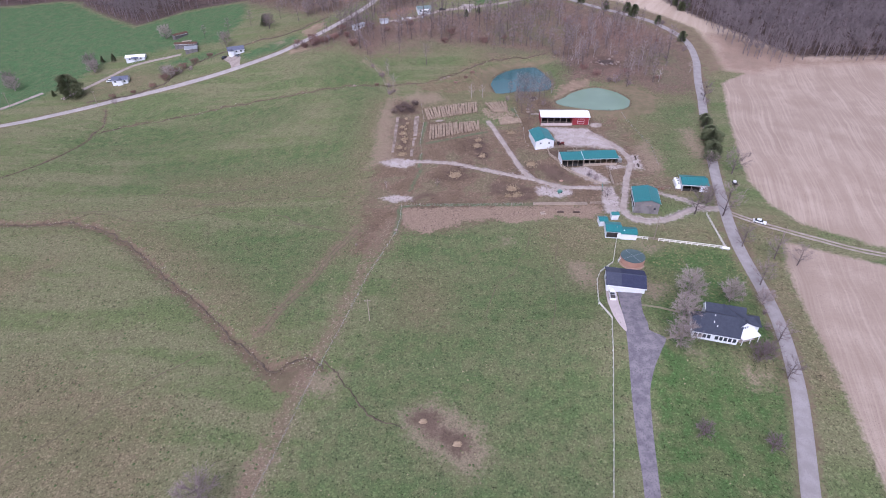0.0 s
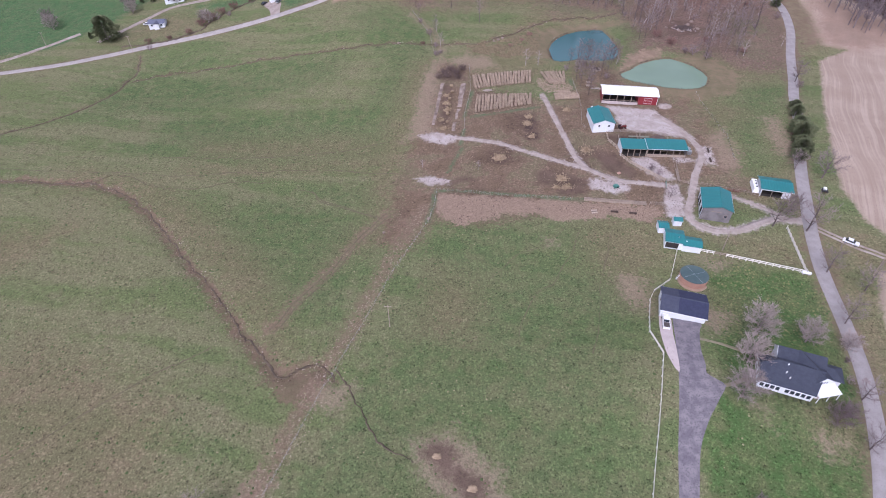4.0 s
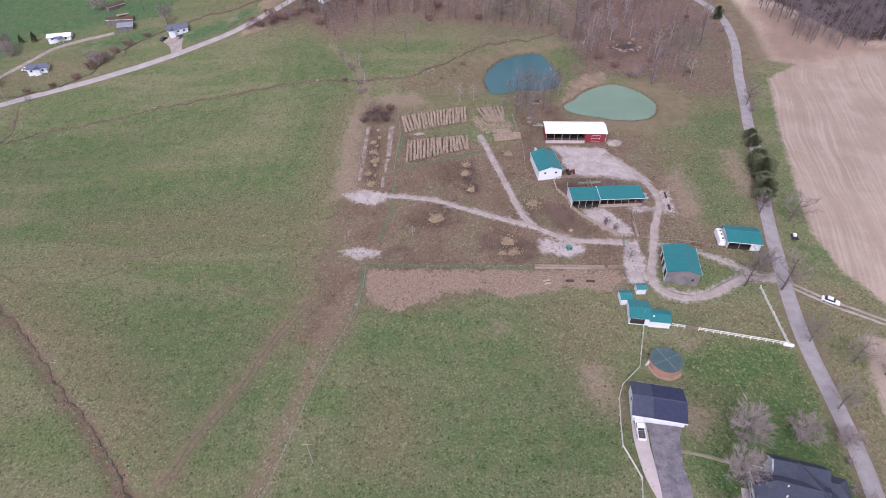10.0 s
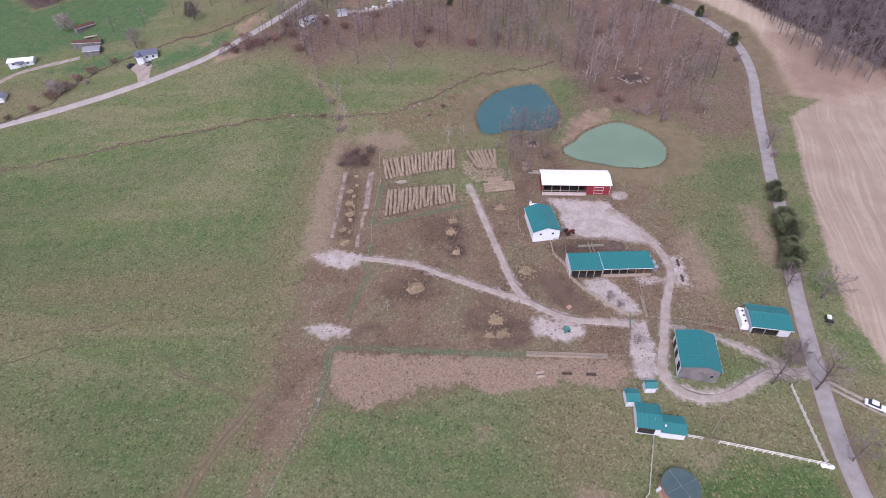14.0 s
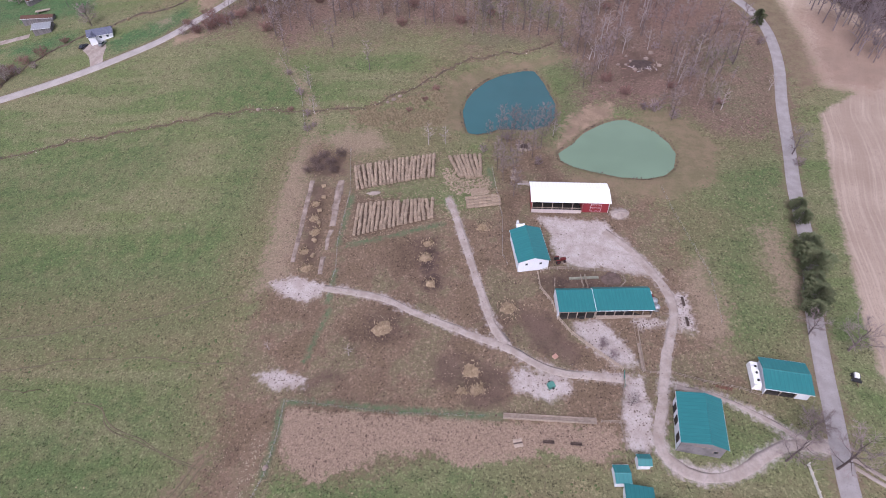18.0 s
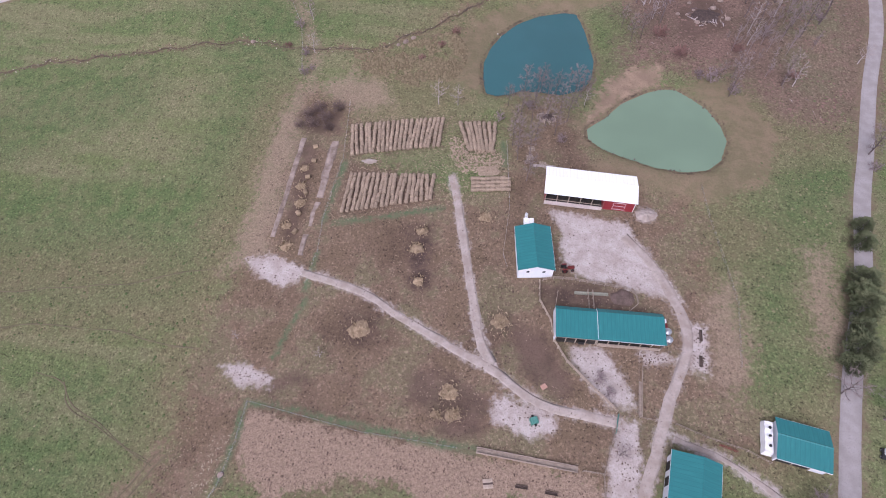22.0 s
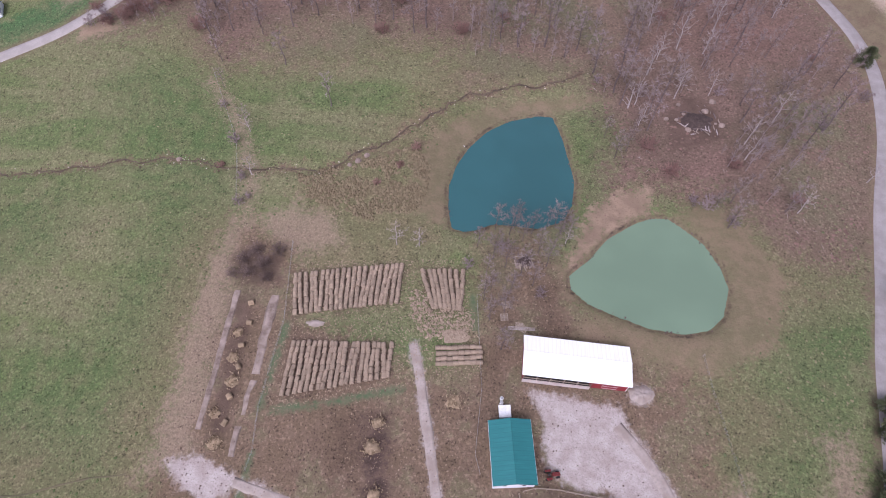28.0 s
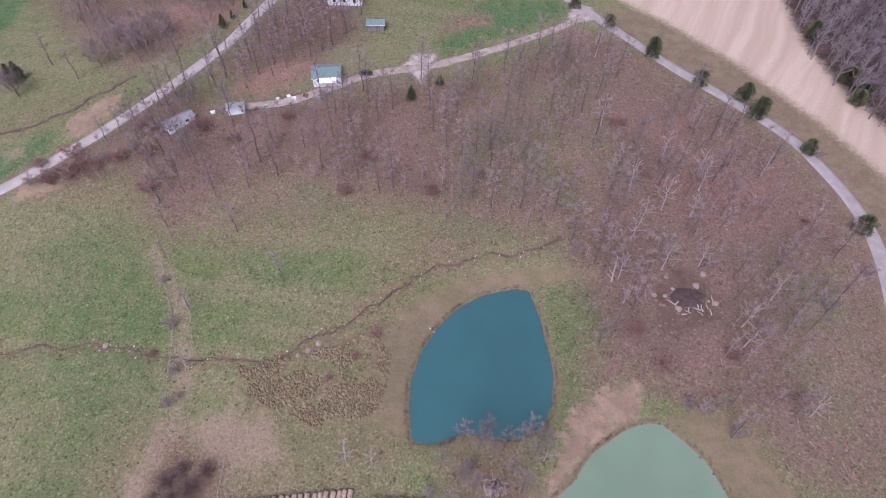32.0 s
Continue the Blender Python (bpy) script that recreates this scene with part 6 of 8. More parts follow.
def mound(name, x, y, r, h, material, seed, label, category, squash=0.8):
    """A low heap with a ragged outline."""
    bm = bmesh.new()
    rings, n = 8, 36
    vs = [[bm.verts.new((0, 0, h))]]
    for k in range(1, rings + 1):
        ring = []
        for i in range(n):
            a = 2 * math.pi * i / n
            rr = r * k / rings * (1 + 0.4 * noise.noise((math.cos(a) * 1.2 + seed, math.sin(a) * 1.4, 0)) + 0.12 * noise.noise((math.cos(a) * 5, math.sin(a) * 5, seed + 0.5)) + 0.1 * noise.noise((math.cos(a) * 11, math.sin(a) * 11, seed)))
            px, py = rr * math.cos(a), squash * rr * math.sin(a)
            f = 1 - (k / rings) ** 2
            z = gz(x + px, y + py) - gz(x, y) + h * f * (1 + 0.5 * noise.noise((px * 1.2, py * 1.2, seed))) - (0.06 if k == rings else -0.03)
            ring.append(bm.verts.new((px, py, z)))
        vs.append(ring)
    for i in range(n):
        bm.faces.new((vs[0][0], vs[1][i], vs[1][(i + 1) % n]))
    for a, b in zip(vs[1:-1], vs[2:]):
        for i in range(n):
            j = (i + 1) % n
            bm.faces.new((a[i], b[i], b[j], a[j]))
    me = bpy.data.meshes.new(name)
    bm.to_mesh(me)
    bm.free()
    me.materials.append(M[material])
    me.shade_smooth()
    ob = new(name, me)
    ob.location = (x, y, gz(x, y))
    return tagged(ob, label, category)


for i, (x, y, r, h) in enumerate(HEAPS):
    mound("hay_mound", x, y, r, h, "straw", i + 20, "flattened heap of tan loose hay on trampled soil", "hay mound")
for i, (x, y) in enumerate(((-1.0, 87.6), (7.2, 80.3))):
    mound("hay_mound", x, y, 1.2, 0.35, "straw", 50 + i, "pale heap of old hay in a muddy hollow", "hay mound")
mound("gravel_heap", 86.3, 239.3, 2.7, 0.7, "gravel", 61, "low heap of pale gravel beside the barn", "gravel heap")
mound("gravel_heap", 12.5, 254.9, 2.2, 0.35, "gravel", 62, "pale spill of lime beside the hay rows", "gravel heap", 0.4)
mound("hay_mound", 45.5, 252.0, 3.4, 0.1, "bale", 63, "scattered loose hay between the bale rows", "hay mound", 0.6)
mound("manure_heap", 78.2, 215.4, 2.9, 0.6, "brush", 64, "dark manure heap behind the cattle shed", "heap", 0.7)


# ---- trees ----
def limb(bm, pts, r0, r1, sides):
    """A bent, tapering limb through the given points."""
    n = len(pts) - 1
    for k in range(n):
        a, b = r0 + (r1 - r0) * k / n, r0 + (r1 - r0) * (k + 1) / n
        tube(pts[k], pts[k + 1], a, b, sides, bm, False)


def bare_tree(seed, height, girth, reach, clear, limbs, forks, twigs, bark, label, stems=1, name="tree", category="tree", fine=0.03, twig="twig", spread=1.0):
    """A leafless tree: a tapered trunk with bent limbs, and a crown of forked shoots and fine twigs.
    reach: radius of the crown; clear: the part of the trunk with no limbs."""
    rng = random.Random(seed)
    wood, thin = bmesh.new(), bmesh.new()

    def off(s):
        return Vector((rng.gauss(0, s), rng.gauss(0, s), rng.gauss(0, s)))

    for s in range(stems):
        a0 = rng.uniform(0, 6.283)
        lean = (0.04 if stems == 1 else 0.35) * height
        top = Vector((lean * math.cos(a0), lean * math.sin(a0), height * rng.uniform(0.85, 1.0)))
        trunk = [Vector((0.12 * math.cos(a0) * (stems > 1), 0.12 * math.sin(a0) * (stems > 1), -0.3))]
        for k in range(1, 6):
            trunk.append(trunk[0].lerp(top, k / 5) + off(0.012 * height if k < 5 else 0))
        limb(wood, trunk, girth, girth * 0.2, 7)
        for m in range(limbs):
            f = clear + (0.97 - clear) * (m + rng.random()) / limbs
            k = min(4, int(f * 5))
            p = trunk[k].lerp(trunk[k + 1], f * 5 - k)
            a = a0 + 2.4 * m + rng.uniform(-0.4, 0.4)
            span = reach * math.sqrt(max(0.08, 1 - ((f - clear) / (1.02 - clear)) ** 2)) * rng.uniform(0.7, 1.0)
            rise = span * rng.uniform(0.45, 0.9)
            tip = p + Vector((span * math.cos(a), span * math.sin(a), rise))
            mid = p.lerp(tip, 0.5) + Vector((0, 0, -0.1 * span)) + off(0.05 * span)
            r = girth * 0.42 * (1.1 - f) + 0.025
            limb(wood, [p, p.lerp(mid, 0.5) + off(0.02 * span), mid, tip], r, 0.02, 5)
            for q in range(forks):
                g = rng.uniform(0.3, 1.0)
                b = p.lerp(mid, g * 2) if g < 0.5 else mid.lerp(tip, g * 2 - 1)
                d = Vector((math.cos(a), math.sin(a), 0.9)) + off(0.75)
                e = b + d.normalized() * span * spread * rng.uniform(0.25, 0.5)
                limb(thin, [b, b.lerp(e, 0.5) + off(0.04 * span), e], 0.035 + 0.05 * girth, fine * 0.7, 3)
                for _ in range(twigs):
                    c = b.lerp(e, rng.uniform(0.25, 1.0))
                    u = (d.normalized() + off(0.8) + Vector((0, 0, 0.25))).normalized()
                    tube(c, c + u * rng.uniform(0.08, 0.22) * (reach + 1.2), fine, fine * 0.5, 3, thin, False)
    t = thing(name, 0, 0, 0, 0, label, category)
    part("trunk", wood, bark, t)
    part("crown", thin, twig, t)
    return t


def stand(proto, x, y, turn, size, label="", group="", sink=0.0):
    ob = copy_thing(proto, pose(x, y, gz(x, y) - sink, 0, 0, turn))
    ob.scale = (size, size, size)
    return tagged(ob, label, "", group)


TALL = [bare_tree(100 + i, 14 + i, 0.19 + 0.015 * i, 2.6 + 0.2 * i, 0.38, 12, 5, 6, "bark", "tall slender leafless tree on leaf litter", fine=0.027) for i in range(4)]
HAZY = [bare_tree(180 + i, 15 + i, 0.17, 3.0 + 0.3 * i, 0.36, 14, 7, 9, "bark", "tall leafless tree with a fine hazy crown", fine=0.015, twig="haze_twig") for i in range(2)]
LAVENDER = [bare_tree(190, 9, 0.24, 4.8, 0.2, 24, 9, 10, "bark", "broad leafless tree with a lavender-grey hazy crown", fine=0.016, twig="haze_twig")]
WIDE = [bare_tree(120 + i, 6.6 + 0.7 * i, 0.2, 3.6 + 0.3 * i, 0.14, 34, 10, 9, "haze_twig", "broad leafless yard tree with a round crown", fine=0.012, twig="pale_twig", spread=0.7) for i in range(3)]
ROADSIDE = [bare_tree(130 + i, 9 + i, 0.24, 4.9, 0.2, 15, 7, 6, "bark", "dark-limbed leafless roadside tree", fine=0.018, twig="haze_twig") for i in range(2)]
PALE = [bare_tree(140 + i, 11 + 2 * i, 0.2, 3.4, 0.3, 11, 4, 3, "pale_bark", "pale-barked leafless tree on leaf litter", fine=0.026, twig="pale_twig") for i in range(2)]
DUSKY = [bare_tree(150 + i, 3.6 + 0.8 * i, 0.14, 2.3 + 0.9 * i, 0.12, 22, 8, 8, "brush", "small dense leafless tree with dusky purple-brown twigs", fine=0.014, twig="dusk_twig") for i in range(2)]
BRUSHY = [bare_tree(165, 2.2, 0.05, 2.6, 0.05, 6, 5, 5, "brush", "dark tangled dead brush", 6, "shrub", "shrub", 0.013, "brown_twig")]
BUSHES = [bare_tree(160 + i, 2.6 + i, 0.05, 1.6 + 0.3 * i, 0.1, 6, 4, 5, "twig", "tangled grey leafless shrub in dry grass", 4, "shrub", "shrub", 0.022) for i in range(2)]
RUSSET = [bare_tree(170 + i, 1.7 + 0.6 * i, 0.04, 2.2 + 0.5 * i, 0.1, 6, 5, 5, "rust_twig", "dense red-brown leafless shrub on leaf litter", 5, "shrub", "shrub", 0.02, "rust_twig") for i in range(2)]


def scatter(outline, count, gap, seed, keep_off=(), clumps=0.0):
    """Random places inside an outline, no two nearer than gap, off the given lines."""
    rng = random.Random(seed)
    xs, ys = [p[0] for p in outline], [p[1] for p in outline]
    tries = np.array([(rng.uniform(min(xs), max(xs)), rng.uniform(min(ys), max(ys))) for _ in range(count * 14)])
    good = area_distance(tries[:, 0], tries[:, 1], outline) < -1
    for line, clear in keep_off:
        good &= line_distance(tries[:, 0], tries[:, 1], line) > clear
    if clumps:
        good &= np.array([noise.noise((x / clumps, y / clumps, seed)) + 0.5 * noise.noise((x * 3 / clumps, y * 3 / clumps, seed)) > -0.06 for x, y in tries])
    out, cells = [], {}
    for p in tries[good]:
        i, j = int(p[0] // gap), int(p[1] // gap)
        near = [q for a in (-1, 0, 1) for b in (-1, 0, 1) for q in cells.get((i + a, j + b), ())]
        if all((p[0] - q[0]) ** 2 + (p[1] - q[1]) ** 2 > gap * gap for q in near):
            out.append(p)
            cells.setdefault((i, j), []).append(p)
            if len(out) >= count:
                break
    return out


ROADS_CLEAR = [(ROAD_EAST, 4.5), (ROAD_WEST, 4.5), (LANE_NORTH, 3.0), (CREEK_NORTH, 2.0)]
GROVE = [(-44, 358), (-30, 340), (0, 352), (30, 350), (50, 342), (84, 342), (92, 318), (100, 296), (116, 292), (132, 286), (146, 300), (160, 334), (156, 372), (138, 396), (118, 420), (98, 430), (60, 408), (20, 392), (-20, 384), (-50, 372)]
rng = random.Random(21)
for x, y in scatter(GROVE, 155, 4.4, 22, ROADS_CLEAR + [([(114, 318), (117, 323)], 8)], 26.0):
    proto = rng.choice(PALE) if (x > 95 and rng.random() < 0.35) else rng.choice(TALL + HAZY + HAZY)
    stand(proto, x, y, rng.uniform(0, 360), rng.uniform(0.75, 1.25), group="trees of the grove")
ROAD_BELT = [(-64, 374), (-48, 392), (-30, 412), (-14, 440), (4, 470), (30, 470), (22, 440), (10, 404), (-16, 388), (-40, 376), (-58, 362)]
for x, y in scatter(ROAD_BELT, 75, 4.2, 23, ROADS_CLEAR + [([(4, 396), (16, 396)], 8), ([(10, 441), (14, 441)], 8)]):
    stand(rng.choice(TALL), x, y, rng.uniform(0, 360), rng.uniform(0.7, 1.15), group="trees along the valley road")
WEST_SIDE = [(-130, 470), (-60, 400), (-44, 410), (-32, 430), (-22, 460), (-40, 500), (-100, 500)]
for x, y in ((55.4, 280.6), (62.2, 277.4), (68.2, 281.0), (70.6, 277.3), (57.5, 269.9), (50.9, 275.5), (61.5, 268.4), (66, 274), (54, 264), (58.4, 262.8), (53.5, 256), (64, 265), (72, 280), (56, 249), (59, 279), (54.5, 272), (57, 258), (60.4, 281.8), (64.6, 279.6), (70.9, 282.5), (74.2, 279.0), (53.0, 268.4), (52.2, 261.0), (67.6, 270.2), (87.5, 313.4), (89.3, 305.3), (92.9, 308.0), (113.2, 289.0), (115.7, 283.3), (118, 291)):
    stand(rng.choice(HAZY), x, y, rng.uniform(0, 360), rng.uniform(0.5, 0.85), "slender leafless tree between barn and pond", "trees beside the ponds")
for x, y, s in ((30.5, 275.9, 0.8), (36.2, 275.4, 0.7), (-10.7, 297.4, 0.7), (-13.5, 311.4, 0.6), (125.7, 305.8, 0.9), (135.2, 288.4, 0.8), (157.0, 298.7, 0.7), (98.0, 318.0, 0.8), (73.0, 277.0, 0.6), (-13, 203, 0.35), (8.4, 198.6, 0.4)):
    stand(PALE[0], x, y, rng.uniform(0, 360), s, "small pale leafless tree", "small pale trees")
for x, y, s in ((81.0, 121.6, 1.25), (94.3, 120.6, 1.05), (75.8, 112.3, 1.15), (70.6, 101.8, 1.1), (104.2, 119, 0.85), (-146.4, 339.0, 0.9), (-203.5, 362.3, 1.2), (-245.9, 345.8, 1.2), (-171.3, 407.2, 1.4)):
    stand(rng.choice(WIDE), x, y, rng.uniform(0, 360), s, "", "yard trees")
for x, y, s in ((-2.4, 270.4, 0.9), (-5.8, 267.9, 0.85), (0.6, 273.6, 0.9), (-8.0, 271.5, 0.8), (-4.6, 273.8, 0.9), (-10.2, 268.0, 0.7), (-1.2, 266.8, 0.7)):
    stand(BRUSHY[0], x, y, 40 * x, s, "dark tangled brush beside the feeding lane", "brush at the feeding lane")
for k, x, y, s in ((0, 67.2, 77.2, 1.0), (0, 82.2, 72.6, 1.0), (1, 90.6, 96.4, 1.1), (1, 94.0, 98.4, 0.9)):
    stand(DUSKY[k], x, y, 70 * s + x, s, "", "dusky lawn trees")
for x, y, s in ((103.2, 166.5, 0.8), (112.9, 164.3, 0.95), (128.5, 190.5, 0.9), (121.4, 195.5, 0.6), (111.9, 147.0, 0.7), (108.4, 128.0, 0.7), (119.5, 140, 0.7), (96.4, 91.5, 0.55), (149.0, 262.9, 0.7), (100.6, 104, 0.6), (125, 136, 0.6), (74.2, 180.5, 0.35)):
    stand(rng.choice(ROADSIDE), x, y, rng.uniform(0, 360), 1.3 * s, "", "roadside trees")
for x, y, s in ((-110.5, 405.4, 0.8), (-124.2, 397.0, 0.8), (-139.8, 394.1, 0.7), (-90, 408, 0.8), (-76, 398, 0.7), (8.6, 320.3, 0.75), (-14.3, 312.9, 0.6), (-23.9, 326.8, 0.55), (-6.9, 335.5, 0.9), (-26.3, 336.3, 0.7), (-30.8, 344.6, 0.7)):
    stand(rng.choice(TALL), x, y, rng.uniform(0, 360), s, "lone leafless tree in open grass", "lone field trees")
for x, y, s in ((-12.4, 287.7, 0.8), (-13.1, 295.8, 0.9), (-16.7, 308.0, 0.9), (-22.9, 319.9, 0.7), (-10, 290, 0.6), (71, 195.5, 0.9), (73, 192.5, 0.8), (111.5, 288.5, 1.2), (108, 291, 1.0), (116, 284, 1.0), (-60, 357, 1.0), (-66, 354, 1.0), (-52, 360, 1.1), (-45, 364, 1.0), (-72, 351, 0.9), (10, 388, 1.0), (-150, 341, 1.0), (-142, 343, 1.0), (-136, 345, 0.9), (-172, 314, 0.8), (100, 330, 1.0), (66, 262, 0.8), (57, 275, 0.9), (49, 270, 0.8), (124, 330, 1.0), (131, 310, 1.1), (88, 335, 0.9), (150, 318, 0.9), (99.5, 108, 0.6), (102.6, 115, 0.6)):
    stand(rng.choice(BUSHES), x, y, rng.uniform(0, 360), s, "", "leafless shrubs")


for x, y, s in ((-51.0, 69.0, 1.1), (-251.5, 351.9, 1.0), (-207.9, 368.3, 1.0), (-151.4, 342.8, 0.6), (110, 172, 0.8), (-120, 372, 1.0), (-95, 392, 1.0), (-70, 404, 1.0), (-60, 412, 1.1), (-52, 420, 1.0)):
    stand(LAVENDER[0], x, y, rng.uniform(0, 360), s, "", "hazy broad trees")


def cedar(seed, h, r, label, slim=True, sprays=1500):
    """An evergreen cedar: trunk and an uneven cone of needle sprays."""
    rng = random.Random(seed)
    t = thing("cedar", 0, 0, 0, 0, label, "cedar")
    part("trunk", tube((0, 0, -0.3), (0, 0, h * 0.8), 0.18, 0.04, 7), "bark", t)
    bm = bmesh.new()
    for _ in range(sprays):
        f = rng.random() ** 0.8
        a = rng.uniform(0, 6.283)
        lump = 0.8 + 0.75 * noise.noise((math.cos(a) * 1.7 + seed, math.sin(a) * 1.7, f * 3.0)) + 0.3 * noise.noise((math.cos(a) * 5, math.sin(a) * 5 + seed, f * 8))
        taper = (1 - f ** 1.6) if slim else math.sqrt(max(0.0, 1 - (1.6 * f - 0.6) ** 2))
        rr = r * taper * lump * math.sqrt(rng.uniform(0.25, 1))
        c = Vector((rr * math.cos(a), rr * math.sin(a), 0.35 + f * (h - 0.4)))
        out = Vector((math.cos(a), math.sin(a), rng.uniform(0.1, 0.9))).normalized()
        side = out.cross(Vector((rng.gauss(0, 1), rng.gauss(0, 1), rng.gauss(0, 1)))).normalized()
        L, w = rng.uniform(0.25, 0.5) * (0.6 + r * 0.16), rng.uniform(0.1, 0.2) * (0.6 + r * 0.16)
        bm.faces.new([bm.verts.new(c + v) for v in (-out * L * 0.3, side * w, out * L, -side * w)])
    part("foliage", bm, "needles", t)
    return t


CEDARS = [cedar(200, 6.0, 3.5, "dark bushy evergreen cedar beside the road", False, 3200), cedar(201, 5.0, 1.7, "small dark conical cedar"), cedar(202, 9.5, 5.0, "large dark evergreen beside the house", False, 3500), cedar(203, 6.4, 2.5, "dark evergreen cedar at the road edge", False, 2600)]
for i, (k, x, y, s) in enumerate(((0, 138.0, 237.2, 0.7), (0, 136.2, 232.2, 0.8), (0, 132.8, 221.6, 0.95), (0, 131.0, 218.6, 0.9), (0, 130.4, 214.6, 1.2), (0, 128.6, 209.6, 0.8), (0, 126.6, 204.6, 1.05), (0, 124.6, 200.8, 0.8), (1, 100.5, 451.5, 1.5), (3, 125.5, 421.5, 1.25), (3, 139.1, 405.2, 1.0), (3, 152.2, 397.8, 1.1), (3, 154.0, 388.8, 1.3), (3, 165.0, 372.2, 0.9), (3, 168.9, 341.5, 1.0), (3, 112.7, 439.4, 0.8), (2, 191.6, 407.9, 0.7), (2, 190.3, 396.5, 0.6), (2, 190.5, 436.2, 0.7), (2, 196, 402, 0.6), (1, 47.7, 397.7, 0.9), (1, 38.5, 389.6, 1.1), (1, -98.4, 400.7, 1.4), (1, -32.0, 424.1, 1.0), (1, -30, 430, 0.6), (1, -27, 437, 0.6), (2, -202.0, 326.9, 1.45), (1, -214.3, 330.6, 0.8), (1, -204.2, 377.4, 0.9), (1, -196.4, 376.8, 1.1), (1, -99.9, 399.0, 1.5))):
    stand(CEDARS[k], x, y, 47 * i, s, group="cedars along the road" if k == 0 else "")
for x, y, s in ((-150, 337, 1.2), (-146, 343, 1.3), (-142, 349, 1.1), (-155, 330, 1.0), (-136, 354, 1.1), (-128, 361, 0.9), (-165, 325, 0.8), (-176, 322, 0.8), (-66, 352, 1.2), (-60, 354, 1.3), (-54, 356, 1.2), (-48, 360, 1.3), (-40, 362, 1.2), (-62, 362, 1.2), (-35.8, 349.0, 1.2), (-15.0, 368.4, 1.1), (21.2, 349.8, 1.0), (26.3, 363.4, 1.1), (-57.4, 357.5, 1.1), (-71.1, 358.5, 1.0), (111.6, 364.5, 0.9), (154.4, 344.3, 0.7), (107.4, 386.0, 1.2), (119.4, 369.3, 0.7), (-26, 372, 1.3), (-44, 372, 1.2), (0, 378, 1.2), (60, 360, 1.0), (46, 352, 1.1), (104, 300, 1.0), (122, 303, 0.9), (99, 309, 1.1), (136, 292, 0.9), (-20, 300.5, 0.6), (30, 300, 0.6), (24, 294, 0.5), (34, 306, 0.6)):
    stand(rng.choice(RUSSET), x, y, rng.uniform(0, 360), s, "", "red-brown shrubs")
for x, y, s in ((167.5, 371.0, 0.8), (169.0, 343.5, 0.9), (164.5, 327.7, 1.0), (147.5, 257.4, 0.9)):
    stand(BUSHES[1], x, y, 30, s, "dense dark roadside shrub", "dark roadside shrubs")
for proto in BRUSHY + DUSKY + TALL + WIDE + ROADSIDE + PALE + HAZY + LAVENDER + BUSHES + RUSSET + CEDARS:
    for o in (*proto.children_recursive, proto):
        bpy.data.objects.remove(o)


def plain_tree(seed):
    """Corners and faces of one plain leafless tree, for woods seen from afar."""
    rng = random.Random(seed)
    verts, faces = [], []

    def stick(p, q, r0, r1):
        d = (q - p).normalized()
        u = d.orthogonal().normalized()
        v = d.cross(u)
        n = len(verts)
        for c, r in ((p, r0), (q, r1)):
            for k in range(3):
                verts.append(c + u * r * math.cos(2.094 * k) + v * r * math.sin(2.094 * k))
        for k in range(3):
            j = (k + 1) % 3
            faces.append((n + k, n + j, n + 3 + j, n + 3 + k))

    base, top = Vector((0, 0, -0.3)), Vector((rng.uniform(-1, 1), rng.uniform(-1, 1), 14))
    stick(base, top, 0.26, 0.08)
    for _ in range(17):
        f = rng.uniform(0.3, 0.97)
        p = base.lerp(top, f)
        a = rng.uniform(0, 6.283)
        q = p + Vector((math.cos(a), math.sin(a), rng.uniform(0.4, 1.2))) * rng.uniform(1.6, 3.2) * (1.35 - f)
        stick(p, q, 0.13, 0.06)
        for _ in range(4):
            stick(p.lerp(q, rng.uniform(0.4, 1)), q + Vector((rng.gauss(0, 0.9), rng.gauss(0, 0.9), rng.uniform(0.0, 1.4))), 0.085, 0.035)
    return np.array([v[:] for v in verts]), np.array(faces)


def far_woods(name, outline, count, seed, label, small=0.65, large=1.2, twig="haze_twig"):
    """Leafless woods seen from afar: many plain trees in one mesh."""
    rng = random.Random(seed)
    kinds = [plain_tree(300 + k) for k in range(6)]
    places = np.array(scatter(outline, count, 2.9, seed, ROADS_CLEAR + [([(-6, 394), (16, 396)], 8), ([(114, 318), (117, 323)], 8)], 0.0 if small > 0.6 else 30.0))
    zs = ground(places[:, 0], places[:, 1])
    verts, faces, n = [], [], 0
    for (x, y), z in zip(places, zs):
        v, f = rng.choice(kinds)
        a, s = rng.uniform(0, 6.283), rng.uniform(small, large)
        c, d = math.cos(a) * s, math.sin(a) * s
        verts.append(np.stack([x + v[:, 0] * c - v[:, 1] * d, y + v[:, 0] * d + v[:, 1] * c, z + v[:, 2] * s], -1))
        faces.append(f + n)
        n += len(v)
    me = mesh_from(name, np.concatenate(verts).tolist(), np.concatenate(faces).tolist(), M[twig], False)
    tagged(new(name, me), label, "woods", kind="stuff")


